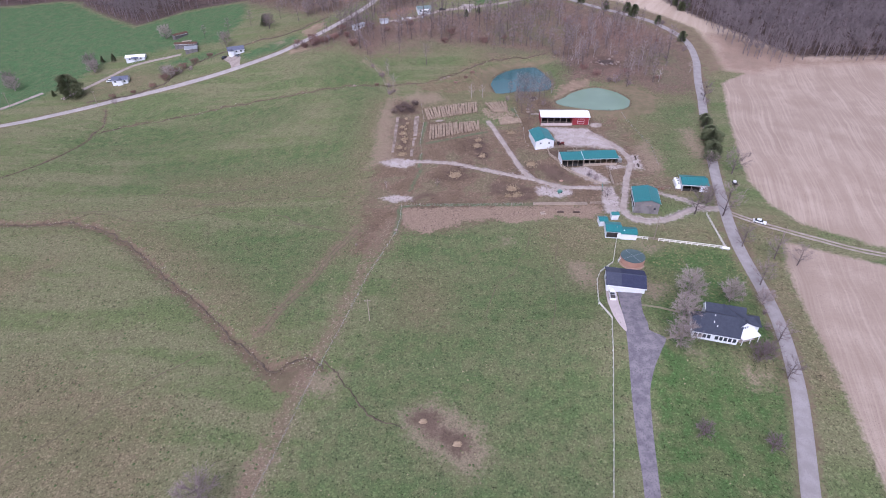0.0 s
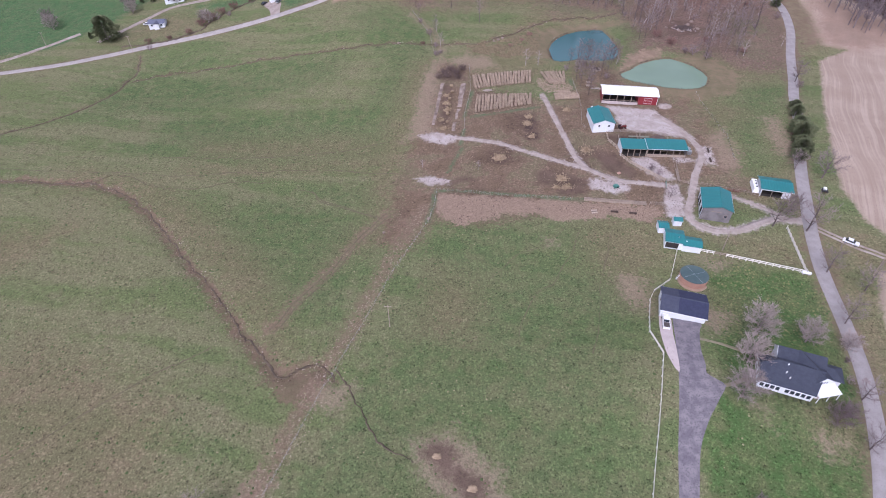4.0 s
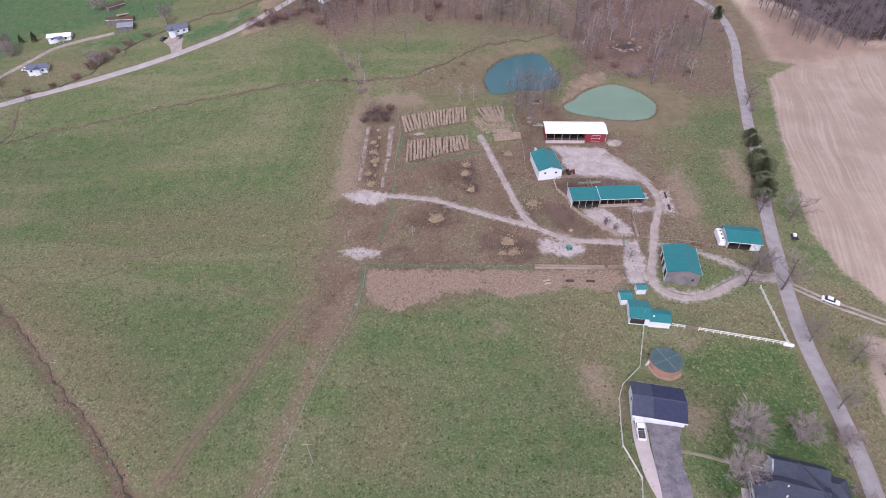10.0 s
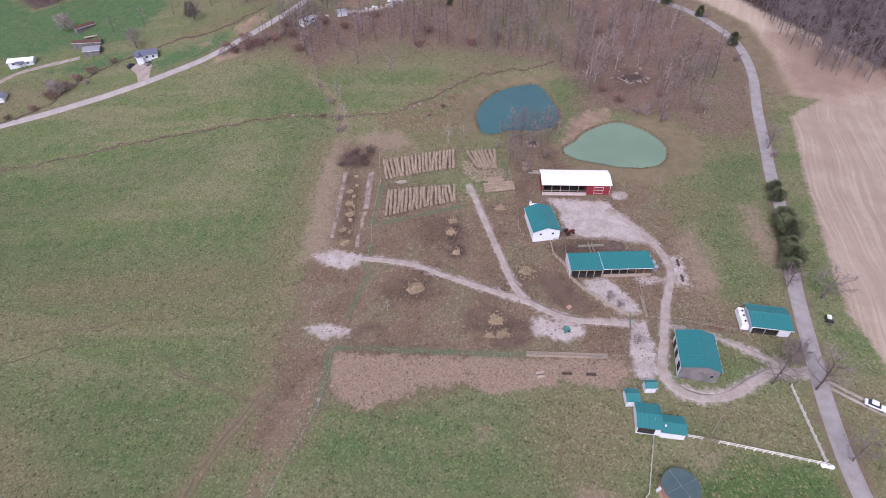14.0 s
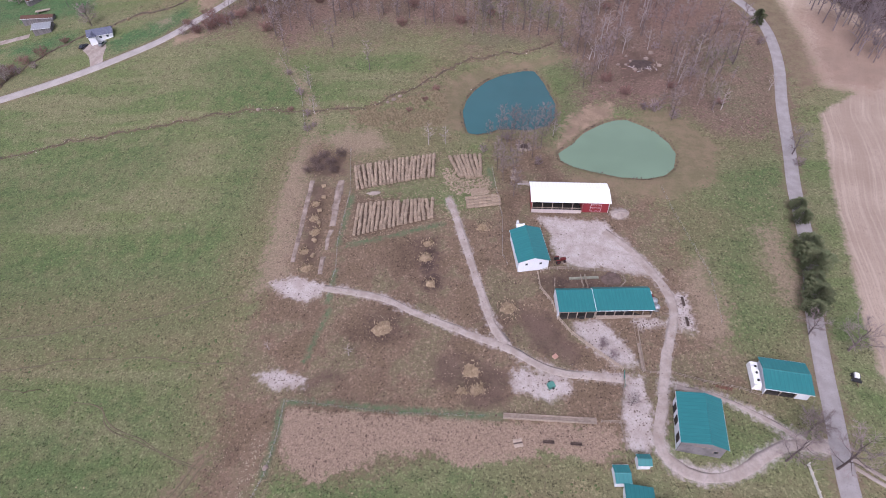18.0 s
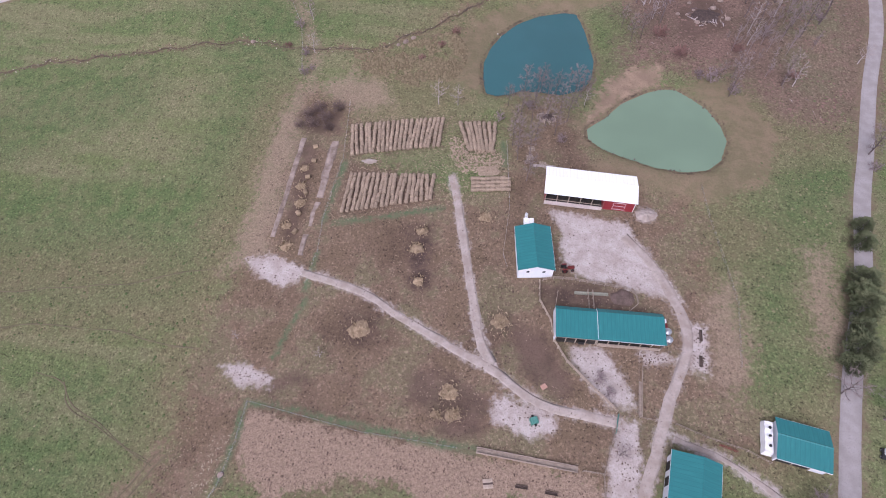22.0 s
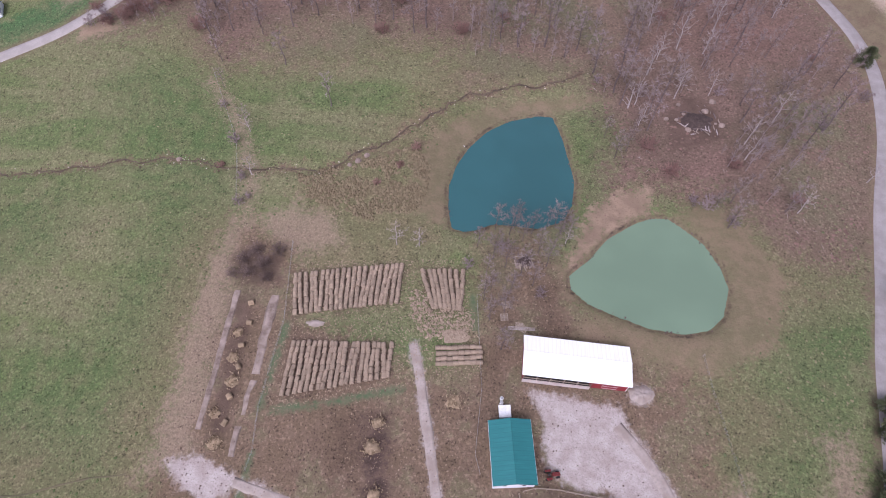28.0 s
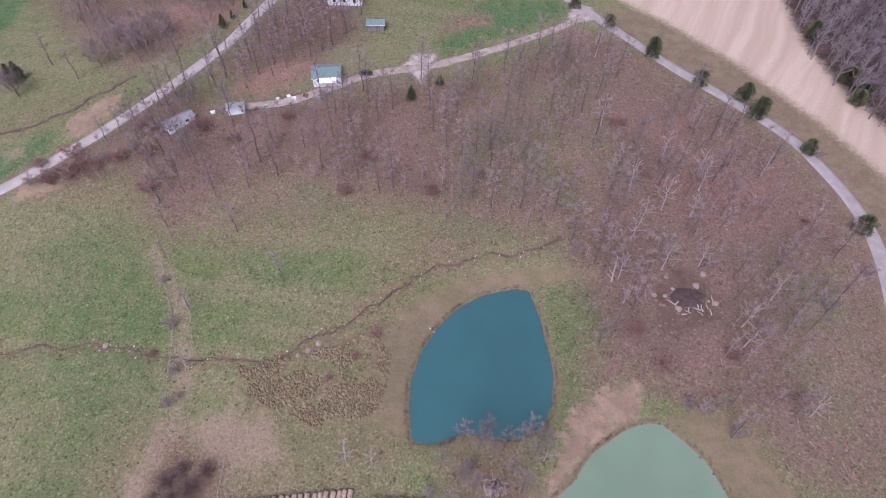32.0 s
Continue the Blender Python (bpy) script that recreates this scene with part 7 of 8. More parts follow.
WOODS_EAST = [(190, 480), (184, 438), (184, 417), (187, 398), (191, 384), (194, 360), (195, 336), (196, 316), (199, 308), (214, 303), (228, 306), (244, 304), (262, 299), (300, 299), (390, 299), (390, 560), (220, 600)]
WOODS_WEST = [(-420, 540), (-348, 516), (-295, 535), (-251, 488), (-207, 446), (-176, 470), (-123, 476), (-90, 520), (-60, 640), (-420, 680)]
far_woods("roadside_woods", WEST_SIDE, 200, 33, "leafless woods beyond the valley road", 0.4, 0.9)
far_woods("undergrowth", GROVE, 230, 34, "thin leafless saplings under the grove", 0.2, 0.6)
THICKET = [(-76, 354), (-62.6, 366.6), (-52.5, 380), (-38, 398), (-20, 392), (-22, 370), (-30.8, 358), (-44.5, 353.8), (-51.6, 350.0), (-67, 347.3)]
far_woods("undergrowth", THICKET, 260, 36, "dense tangled thicket of bare saplings beside the road", 0.16, 0.42)
far_woods("undergrowth", ROAD_BELT, 230, 35, "tangled leafless saplings along the valley road", 0.2, 0.45)
far_woods("far_woods", WOODS_EAST, 2500, 31, "leafless grey-brown woods beyond the stubble", twig="far_twig")
far_woods("far_woods", WOODS_WEST, 1300, 32, "leafless woods on the far hillside", twig="far_twig")


# ---- fences ----
def shared(name, bm, material):
    me = bpy.data.meshes.new(name)
    bm.to_mesh(me)
    bm.free()
    me.materials.append(M[material])
    return me


def under(name, me, parent, m):
    ob = new(name, me)
    ob.parent = parent
    ob.matrix_basis = m
    return ob


def fence(pts, label, material="white", bay=2.4, heights=(0.35, 0.75, 1.15), post_h=1.3, thick=0.12, board=0.14, name="fence"):
    """Posts and boards along a line on the ground; each post and each board is a part."""
    post = shared("post", box(-thick / 2, thick / 2, -thick / 2, thick / 2, -0.4, post_h, 0.01), material)
    plank = shared("board", box(0, 1, -0.02, 0.02, -board / 2, board / 2), material)
    x0, y0 = pts[0]
    f = thing(name, x0, y0, gz(x0, y0), 0, label, "fence")
    origin = Vector((x0, y0, gz(x0, y0)))
    for (ax, ay), (bx, by) in zip(pts[:-1], pts[1:]):
        n = max(1, round(math.hypot(bx - ax, by - ay) / bay))
        for k in range(n + 1):
            x, y = ax + (bx - ax) * k / n, ay + (by - ay) * k / n
            p = Vector((x, y, gz(x, y)))
            turn = math.atan2(by - ay, bx - ax)
            if k < n or (bx, by) == tuple(pts[-1]):
                under("post", post, f, Matrix.Translation(p - origin) @ Matrix.Rotation(turn, 4, "Z"))
            if k < n:
                x2, y2 = ax + (bx - ax) * (k + 1) / n, ay + (by - ay) * (k + 1) / n
                q = Vector((x2, y2, gz(x2, y2)))
                d = q - p
                rot = Matrix.Rotation(turn, 4, "Z") @ Matrix.Rotation(-math.atan2(d.z, d.xy.length), 4, "Y")
                for h in heights:
                    side = Vector((-math.sin(turn), math.cos(turn), 0)) * (thick / 2 + 0.025)
                    under("board", plank, f, Matrix.Translation(p - origin + side + Vector((0, 0, h))) @ rot @ Matrix.Diagonal((d.length, 1, 1, 1)))
    return f


def wire_fence(pts, label, bay=4.0):
    x0, y0 = pts[0]
    o = Vector((x0, y0, gz(x0, y0)))
    f = thing("wire_fence", *o, 0, label, "fence")
    post = shared("post", tube((0, 0, -0.3), (0, 0, 1.25), 0.07, 0.06, 7), "wood")
    tops = []
    for (ax, ay), (bx, by) in zip(pts[:-1], pts[1:]):
        n = max(1, round(math.hypot(bx - ax, by - ay) / bay))
        for k in range(n):
            x, y = ax + (bx - ax) * k / n, ay + (by - ay) * k / n
            p = Vector((x, y, gz(x, y))) - o
            under("post", post, f, Matrix.Translation(p))
            tops.append(p)
    for h in (0.4, 0.8, 1.15):
        bm = bmesh.new()
        for p, q in zip(tops[:-1], tops[1:]):
            tube(p + Vector((0, 0, h)), q + Vector((0, 0, h)), 0.012, 0.012, 3, bm, False)
        part("wire", bm, "metal", f)


fence([(70.3, 155.4), (65.2, 143.0), (59.4, 138.3), (57.2, 134.4), (55.2, 127.4), (53.6, 121.2), (54.9, 113.1), (53.6, 109.0), (49.8, 94.5), (45.1, 77.5), (40.5, 62.6), (30, 27)], "white board fence along the pasture and driveway", "cream", heights=(0.6, 0.86, 1.12), post_h=1.14, thick=0.1, board=0.27)
fence([(77.5, 155.1), (81.2, 154.1)], "white board fence beside the low shed", "cream", 1.9, (0.5, 1.05), thick=0.16, board=0.26)
fence([(81.2, 154.1), (84.6, 153.0)], "unpainted tan section of the board fence", "wood", 1.8, (0.5, 1.05), thick=0.16, board=0.26)
fence([(84.6, 153.0), (105.8, 146.3)], "white board fence across the lawn", "cream", 1.9, (0.5, 1.05), thick=0.18, board=0.28)
fence([(105.8, 147.0), (107.2, 165.4)], "white board fence beside the road", "cream", 1.9, (0.45, 0.8, 1.1), thick=0.2, board=0.26)
fence([(58.7, 218.9), (58.6, 213.9), (61.0, 209.0), (61.6, 204.2), (64.3, 199.4), (68.7, 194.8), (74.4, 189.1)], "weathered pale plank fence round the cattle yard", "pale_wood", 2.0, (0.3, 0.7, 1.15), thick=0.2, board=0.26)
fence([(78.9, 188.1), (82.1, 187.6)], "short grey rail fence", "wood", 1.6, (0.5, 1.0))
fence([(86.1, 187.1), (92, 184.8), (99.5, 182.6), (103.6, 180.6)], "grey rail fence towards the machine shed", "wood", 2.2, (0.5, 1.0))
fence([(70.8, 170.6), (70.8, 176.4), (74.3, 186.9)], "grey plank fence beside the gravel pad", "wood", 2.2)
fence([(66.6, 177.0), (70.6, 176.6)], "grey plank fence at the end of the feed bunk", "wood", 2.0)
fence([(59.6, 219.3), (62.1, 219.9), (66.5, 219.7), (71.8, 218.8), (78.7, 217.9), (81.0, 216.4), (81.2, 213.9), (79.0, 212.0)], "pale plank fence curving round the small cattle pen", "wood", 2.0, thick=0.12)
fence([(62.9, 216.3), (62.2, 212.6)], "short plank gate in the cattle pen", "wood", 1.8, (0.4, 0.8, 1.2))
fence([(69.9, 216.8), (69.9, 211.6)], "narrow plank chute fence", "wood", 1.6)
fence([(71.0, 216.8), (71.0, 211.6)], "narrow plank chute fence", "wood", 1.6)
wire_fence([(-6.5, 188.0), (20.4, 182.3), (45.0, 179.7)], "wire fence with grassy foot along the pale strip")
wire_fence([(-6.5, 188.0), (-7.0, 179.5), (-8.5, 171.0), (-18, 148), (-25, 124), (-31, 106), (-37, 83), (-42, 66)], "wire fence along the pasture lane")
wire_fence([(4.0, 276.5), (5.0, 256), (2.5, 236), (2.8, 226), (1.2, 219)], "wire fence beside the hay rows")
wire_fence([(50.6, 262), (51.5, 240), (50, 226), (52, 219)], "wire fence behind the workshop")
wire_fence([(-28.2, 332.8), (-16.7, 308.0), (-12.5, 285)], "old wire fence in a brushy row")
wire_fence([(101, 248), (104, 215), (101, 196)], "wire fence in dry grass")


# ---- feed bunks, troughs and yard clutter ----
def bunk(x, y, turn, L, w, h, material, label, name="feed_bunk"):
    b = thing(name, x, y, gz(x, y), turn, label, "trough")
    for s in (-1, 1):
        part("side", prism([(s * w * 0.32, 0.15), (s * w / 2, h), (s * w / 2 + s * 0.05, h), (s * w * 0.32 + s * 0.05, 0.1)], -L / 2, L / 2, "x"), material, b)
    part("bottom", box(-L / 2, L / 2, -w * 0.34, w * 0.34, 0.08, 0.16), material, b)
    for s in (-1, 1):
        part("end", box(s * L / 2 - 0.03, s * L / 2 + 0.03, -w / 2, w / 2, 0.08, h), material, b)
        part("skid", box(s * L * 0.35 - 0.06, s * L * 0.35 + 0.06, -w * 0.4, w * 0.4, -0.15, 0.08), material, b)


bunk(70.8, 216.2, 0, 7.8, 0.7, 0.5, "green_grey", "long grey-green feed bunk in the cattle pen")
bunk(94.3, 206.9, 82, 2.7, 0.55, 0.5, "bunk_wood", "dark feed trough on pale gravel")
bunk(93.4, 200.9, 82, 2.5, 0.55, 0.5, "bunk_wood", "dark feed trough on pale gravel")
bunk(54.3, 173.4, -4, 2.4, 0.55, 0.5, "bunk_wood", "dark feed trough on pale dry grass")
bunk(60.2, 172.6, -6, 2.4, 0.55, 0.5, "bunk_wood", "dark feed trough on pale dry grass")
bunk(79.75, 194.3, 82, 12.2, 0.8, 0.6, "wood", "long pale timber feed bunk beside the gravel drive")
b = thing("feed_bunk", 55.4, 178.65, gz(55.4, 178.65), -7.5, "long pale timber feed bunk", "trough")
rise = math.atan2(gz(65.7, 177.3) - gz(45.1, 180.0), 20.8)
b.matrix_basis = b.matrix_basis @ Matrix.Rotation(-rise, 4, "Y")
for y in (-0.55, 0.55):
    for i in range(5):
        part("plank", box(-10.4 + i * 4.16, -6.3 + i * 4.16, y - 0.06, y + 0.06, -0.4, 0.65), "wood", b)
part("bottom", box(-10.4, 10.4, -0.48, 0.48, -0.4, 0.2), "wood", b)

t = thing("water_tank", 57.0, 186.4, gz(57.0, 186.4), 20, "green cattle waterer on a gravel pad", "water tank")
part("body", box(-0.85, 0.85, -0.7, 0.7, -0.15, 0.75, 0.08), "green_paint", t)
part("lid", box(-0.55, 0.55, -0.72, 0.72, 0.76, 0.9, 0.05), "green_paint", t)
for y in (-0.72, 0.72):
    part("bowl", tube((0, y, 0.3), (0, y * 1.5, 0.55), 0.2, 0.28, 12), "black", t)
c = thing("crate", 47.6, 173.7, gz(47.6, 173.7), 8, "weathered wooden crate lying on pale ground", "crate")
for i in range(5):
    part("slat", box(-1.0, 1.0, -0.95 + i * 0.38, -0.6 + i * 0.38, 0.3, 0.36), "pale_wood" if i != 2 else "bunk_wood", c)
for x in (-0.8, 0.0, 0.8):
    part("bearer", box(x - 0.06, x + 0.06, -0.9, 0.9, -0.05, 0.3), "wood", c)
c = thing("feed_sack", 59.2, 193.7, gz(59.2, 193.7), 35, "pinkish plastic feed tub on dark soil", "tub")
part("body", box(-0.6, 0.6, -0.5, 0.5, -0.05, 0.35, 0.12), "brick", c)
part("rim", box(-0.66, 0.66, -0.56, 0.56, 0.35, 0.42, 0.02), "brick", c)
t = thing("gas_tank", 105.4, 146.0, gz(105.4, 146.0), -17, "long white gas tank at the fence corner", "gas tank")
bm = tube((-1.1, 0, 0.75), (1.1, 0, 0.75), 0.5, 0.5, 16)
for s in (-1, 1):
    tube((s * 1.1, 0, 0.75), (s * 1.38, 0, 0.75), 0.5, 0.22, 16, bm)
part("body", bm, "tarp", t)
for s in (-0.8, 0.8):
    part("foot", box(s - 0.1, s + 0.1, -0.4, 0.4, -0.2, 0.35), "concrete", t)
part("dome", tube((0, 0, 1.2), (0, 0, 1.42), 0.2, 0.16, 12), "metal", t)
p = thing("drain_pipe", 47.9, 309.4, BLUE_LEVEL, 50, "white overflow pipe at the pond's edge", "pipe")
part("pipe", tube((0, -1.0, -0.2), (0, 0.8, 0.5), 0.14, 0.14, 10), "tarp", p)


# ---- poles and wires ----
def utility_pole(x, y, h, label, arms=True, turn=0):
    p = thing("utility_pole", x, y, gz(x, y), turn, label, "utility pole")
    part("pole", tube((0, 0, -0.5), (0, 0, h), 0.15, 0.1, 9), "wood", p)
    if arms:
        arm = part("crossarm", box(-1.0, 1.0, -0.06, 0.06, h - 0.7, h - 0.56), "wood", p)
        for s in (-0.8, 0.8):
            part("insulator", tube((s, 0, h - 0.56), (s, 0, h - 0.4), 0.05, 0.04, 7), "metal", arm)
    return p


utility_pole(-16.5, 125.6, 9, "grey timber pole standing in the pasture")
utility_pole(-181.5, 313.4, 9, "timber utility pole beside the valley road")
utility_pole(-236.1, 321.6, 9, "timber utility pole in green pasture")
utility_pole(84.2, 155.6, 8, "timber utility pole beside the lawn fence", False)
utility_pole(124.6, 146, 8, "timber utility pole beside the field lane", False)
w = thing("power_line", 84.2, 155.6, gz(84.2, 155.6), 0, "thin cable from the pole to the house", "cable")
bm = bmesh.new()
a, c = Vector((0, 0, 7.8)), Vector((0.8, -39, 3.6))
pts = [a.lerp(c, k / 12) - Vector((0, 0, 1.4 * math.sin(math.pi * k / 12))) for k in range(13)]
for q0, q1 in zip(pts[:-1], pts[1:]):
    tube(q0, q1, 0.025, 0.025, 4, bm, False)
part("cable", bm, "straw", w)


# ---- vehicles ----
def wheels(v, xs, half, r=0.36):
    for x in xs:
        for s in (-1, 1):
            wl = part("wheel", tube((x, s * (half - 0.2), r), (x, s * half, r), r, r, 16), "black", v)
            part("rim", tube((x, s * (half - 0.02), r), (x, s * (half + 0.015), r), r * 0.55, r * 0.5, 12), "metal", wl)


def pickup(x, y, turn):
    v = thing("pickup_truck", x, y, gz(x, y) + 0.08, turn, "white pickup truck with an open dark load bed", "truck")
    part("body", box(-2.7, 2.7, -0.92, 0.92, 0.45, 1.05, 0.1), "car_white", v)
    part("cab", prism([(-0.5, 1.0), (1.5, 1.0), (1.05, 1.75), (-0.25, 1.78)], -0.85, 0.85), "car_white", v)
    part("windscreen", prism([(1.5, 1.06), (1.56, 1.06), (1.12, 1.7), (1.06, 1.7)], -0.78, 0.78), "glass", v)
    part("rear_window", prism([(-0.56, 1.1), (-0.5, 1.1), (-0.28, 1.68), (-0.33, 1.68)], -0.7, 0.7), "glass", v)
    part("load_bed", box(-2.6, -0.65, -0.78, 0.78, 1.0, 1.1), "bed_liner", v, "dark grey load bed")
    for s in (-1, 1):
        part("bed_side", box(-2.7, -0.6, s * 0.86 - 0.06, s * 0.86 + 0.06, 1.0, 1.4), "car_white", v)
        part("headlight", box(2.68, 2.73, s * 0.68 - 0.15, s * 0.68 + 0.15, 0.75, 0.95), "glass", v)
        part("side_window", box(0.0, 1.05, s * 0.86 - 0.02, s * 0.86 + 0.02, 1.12, 1.62), "glass", v)
    part("tailgate", box(-2.74, -2.66, -0.86, 0.86, 0.95, 1.4), "car_white", v)
    part("bumper", box(2.7, 2.82, -0.9, 0.9, 0.45, 0.65, 0.03), "metal", v)
    wheels(v, (-1.75, 1.75), 0.93)


def car(x, y, turn, paint="car_white", label="white saloon car parked on the field lane"):
    v = thing("car", x, y, gz(x, y) + 0.08, turn, label, "car")
    part("body", box(-2.25, 2.25, -0.88, 0.88, 0.35, 0.9, 0.12), paint, v)
    part("cabin", prism([(-1.6, 0.88), (1.1, 0.88), (0.45, 1.42), (-1.0, 1.42)], -0.76, 0.76), "glass", v, "dark glazed cabin")
    part("roof", box(-1.0, 0.45, -0.74, 0.74, 1.42, 1.47, 0.02), paint, v)
    for s in (-1, 1):
        part("headlight", box(2.22, 2.28, s * 0.62 - 0.18, s * 0.62 + 0.18, 0.6, 0.75), "metal", v)
        part("tail_light", box(-2.28, -2.22, s * 0.65 - 0.15, s * 0.65 + 0.15, 0.65, 0.78), "red_paint", v)
    wheels(v, (-1.4, 1.4), 0.88, 0.32)


pickup(58.9, 125.0, 80)
car(123.9, 158.9, -38)
car(22.6, 399.6, 12, "black", "dark car parked on the gravel lane")
car(-186, 344, 20, "car_white", "white car beside a valley house")


def tractor(x, y, turn):
    v = thing("tractor", x, y, gz(x, y), turn, "old dark red tractor parked by the workshop", "tractor")
    part("hood", box(0.1, 1.7, -0.35, 0.35, 0.8, 1.35, 0.06), "red_paint", v)
    part("chassis", box(-1.0, 1.6, -0.25, 0.25, 0.5, 0.8), "rust", v)
    part("seat", box(-0.7, -0.3, -0.25, 0.25, 1.1, 1.25, 0.04), "black", v)
    part("backrest", box(-0.78, -0.68, -0.25, 0.25, 1.2, 1.6), "black", v)
    part("exhaust", tube((1.1, 0, 1.3), (1.1, 0, 2.0), 0.04, 0.04, 8), "rust", v)
    for x0, r, w in ((-0.7, 0.7, 0.95), (1.3, 0.38, 0.7)):
        for s in (-1, 1):
            wl = part("wheel", tube((x0, s * (w - 0.32), r), (x0, s * w, r), r, r, 18), "black", v)
            part("rim", tube((x0, s * (w - 0.03), r), (x0, s * (w + 0.02), r), r * 0.55, r * 0.5, 12), "red_paint", wl)
    for s in (-1, 1):
        part("mudguard", box(-1.3, -0.1, s * 0.78 - 0.2, s * 0.78 + 0.2, 1.42, 1.47, 0.02), "red_paint", v)


tractor(65.4, 222.5, 8)
g = thing("farm_gate", 95.8, 182.7, gz(95.8, 182.7), -20, "dark red tubular steel gate", "gate")
for h in (0.35, 0.65, 0.95, 1.25):
    part("rail", tube((-1.7, 0.2, h), (1.7, 0.2, h), 0.035, 0.035, 6), "red_paint", g)
for x in (-1.7, 0.0, 1.7):
    part("stile", tube((x, 0.2, 0.3), (x, 0.2, 1.3), 0.04, 0.04, 6), "red_paint", g)
g = thing("farm_gate", 74.1, 186.6, gz(74.1, 186.6), 76, "green tubular steel gate", "gate")
for h in (0.35, 0.65, 0.95, 1.25):
    part("rail", tube((-2.1, 0, h), (2.1, 0, h), 0.035, 0.035, 6), "green_paint", g)
for x in (-2.1, 0.0, 2.1):
    part("stile", tube((x, 0, 0.2), (x, 0, 1.3), 0.04, 0.04, 6), "green_paint", g)
m = thing("field_mower", 126.4, 183.4, gz(126.4, 183.4), 70, "parked mower with white panels and dark tyres", "mower")
part("deck", box(-1.2, 1.2, -0.8, 0.8, 0.4, 0.65, 0.05), "black", m)
part("panel", box(-0.2, 1.1, -0.5, 0.5, 0.66, 1.2, 0.08), "tarp", m)
part("drawbar", box(-2.4, -1.2, -0.06, 0.06, 0.4, 0.52), "rust", m)
wheels(m, (-0.7, 0.7), 0.98, 0.36)


# ---- brush, logs and stones ----
def brush_pile(x, y, r, seed):
    rng = random.Random(seed)
    mound("brush_heap", x, y, r * 0.66, 0.9, "char", seed, "dark heap of burnt brush and stumps", "brush heap")
    for i in range(26):
        a, d = rng.uniform(0, 6.283), rng.uniform(0.2, 1.0) * r
        px, py = x + d * math.cos(a), y + 0.8 * d * math.sin(a)
        t = thing("log", px, py, gz(px, py) + 0.12, rng.uniform(0, 180), "grey dead log beside the brush heap", "log", "logs of the brush heap")
        L = rng.uniform(1.0, 3.4)
        bm = tube((-L / 2, 0, 0.05), (0, rng.uniform(-0.2, 0.2), rng.uniform(0.05, 0.4)), 0.16, 0.13, 7)
        tube((0, 0, 0.1), (L / 2, rng.uniform(-0.3, 0.3), rng.uniform(0.0, 0.5)), 0.13, 0.07, 7, bm)
        part("stem", bm, rng.choice(("bark", "pale_bark", "wood")), t)
        part("stub", tube((0, 0, 0.1), (rng.uniform(-0.2, 0.4), rng.choice((-0.6, 0.6)), 0.45), 0.06, 0.02, 5), "bark", t)
    for i in range(5):
        a, d = rng.uniform(0, 6.283), rng.uniform(0.6, 1.0) * r
        boulder(x + d * math.cos(a), y + 0.8 * d * math.sin(a), rng.uniform(0.3, 0.6), seed + i)


def boulder(x, y, r, seed):
    bm = bmesh.new()
    bmesh.ops.create_icosphere(bm, subdivisions=2, radius=r)
    for v in bm.verts:
        v.co *= 1 + 0.35 * noise.noise(v.co * 1.3 + Vector((seed, 0, 0)))
        v.co.z *= 0.6
    me = bpy.data.meshes.new("boulder")
    bm.to_mesh(me)
    bm.free()
    me.materials.append(M["stone"])
    ob = new("boulder", me)
    ob.location = (x, y, gz(x, y) + r * 0.2)
    tagged(ob, "pale rough boulder on the ground", "boulder")


brush_pile(115.0, 319.6, 7.2, 71)
for x, y, r in ((121.3, 327.4, 1.0), (111.1, 326.3, 0.7), (122.1, 318.3, 0.9), (112.0, 316.5, 0.9), (106.5, 320.7, 0.7), (118.4, 323.6, 1.0)):
    boulder(x, y, r, int(200 + x))
fallen = thing("fallen_tree", 97.8, 329.0, gz(97.8, 329.0) + 0.2, 66, "pale fallen tree stem lying at the edge of the grove", "fallen tree")
part("stem", tube((-5, 0, 0), (4.5, 0.4, 0.2), 0.24, 0.1, 8), "pale_bark", fallen)
for u, w in ((-4.2, 2.6), (-2.6, 1.8), (2.0, -1.2)):
    part("limb", tube((u, 0.05, 0.1), (u + 1.6, w, 0.5), 0.1, 0.03, 6), "pale_bark", fallen)
brush_pile(62.4, 271.6, 2.6, 72)
for x, y, r in ((-32.6, 303.0, 0.8), (-8.6, 172.6, 0.7), (-23.5, 166.5, 0.5), (18.2, 301.5, 0.9), (20.5, 303.4, 0.8), (16.0, 300.2, 0.7)):
    boulder(x, y, r, int(90 + x))
for x, y, turn in ((57.5, 259.9, 10), (57.0, 256.8, 4), (60.4, 254.6, -6), (61.3, 254.0, 60)):
    t = thing("pallet", x, y, gz(x, y), turn, "grey wooden pallet lying in the brush", "pallet", "pallets")
    for i in range(6):
        part("slat", box(-0.9, 0.9, -0.9 + i * 0.32, -0.72 + i * 0.32, 0.12, 0.16), "wood", t)
    for x2 in (-0.8, 0.0, 0.8):
        part("bearer", box(x2 - 0.05, x2 + 0.05, -0.9, 0.88, -0.03, 0.12), "wood", t)
t = thing("pole_stack", 61.0, 253.6, gz(61.0, 253.6), -4, "long pale poles lying behind the barn", "poles")
for i in range(3):
    part("pole", tube((-3.2, 0.3 * i, 0.15), (3.0, 0.3 * i + 0.2, 0.2), 0.1, 0.08, 7), "pale_bark", t)


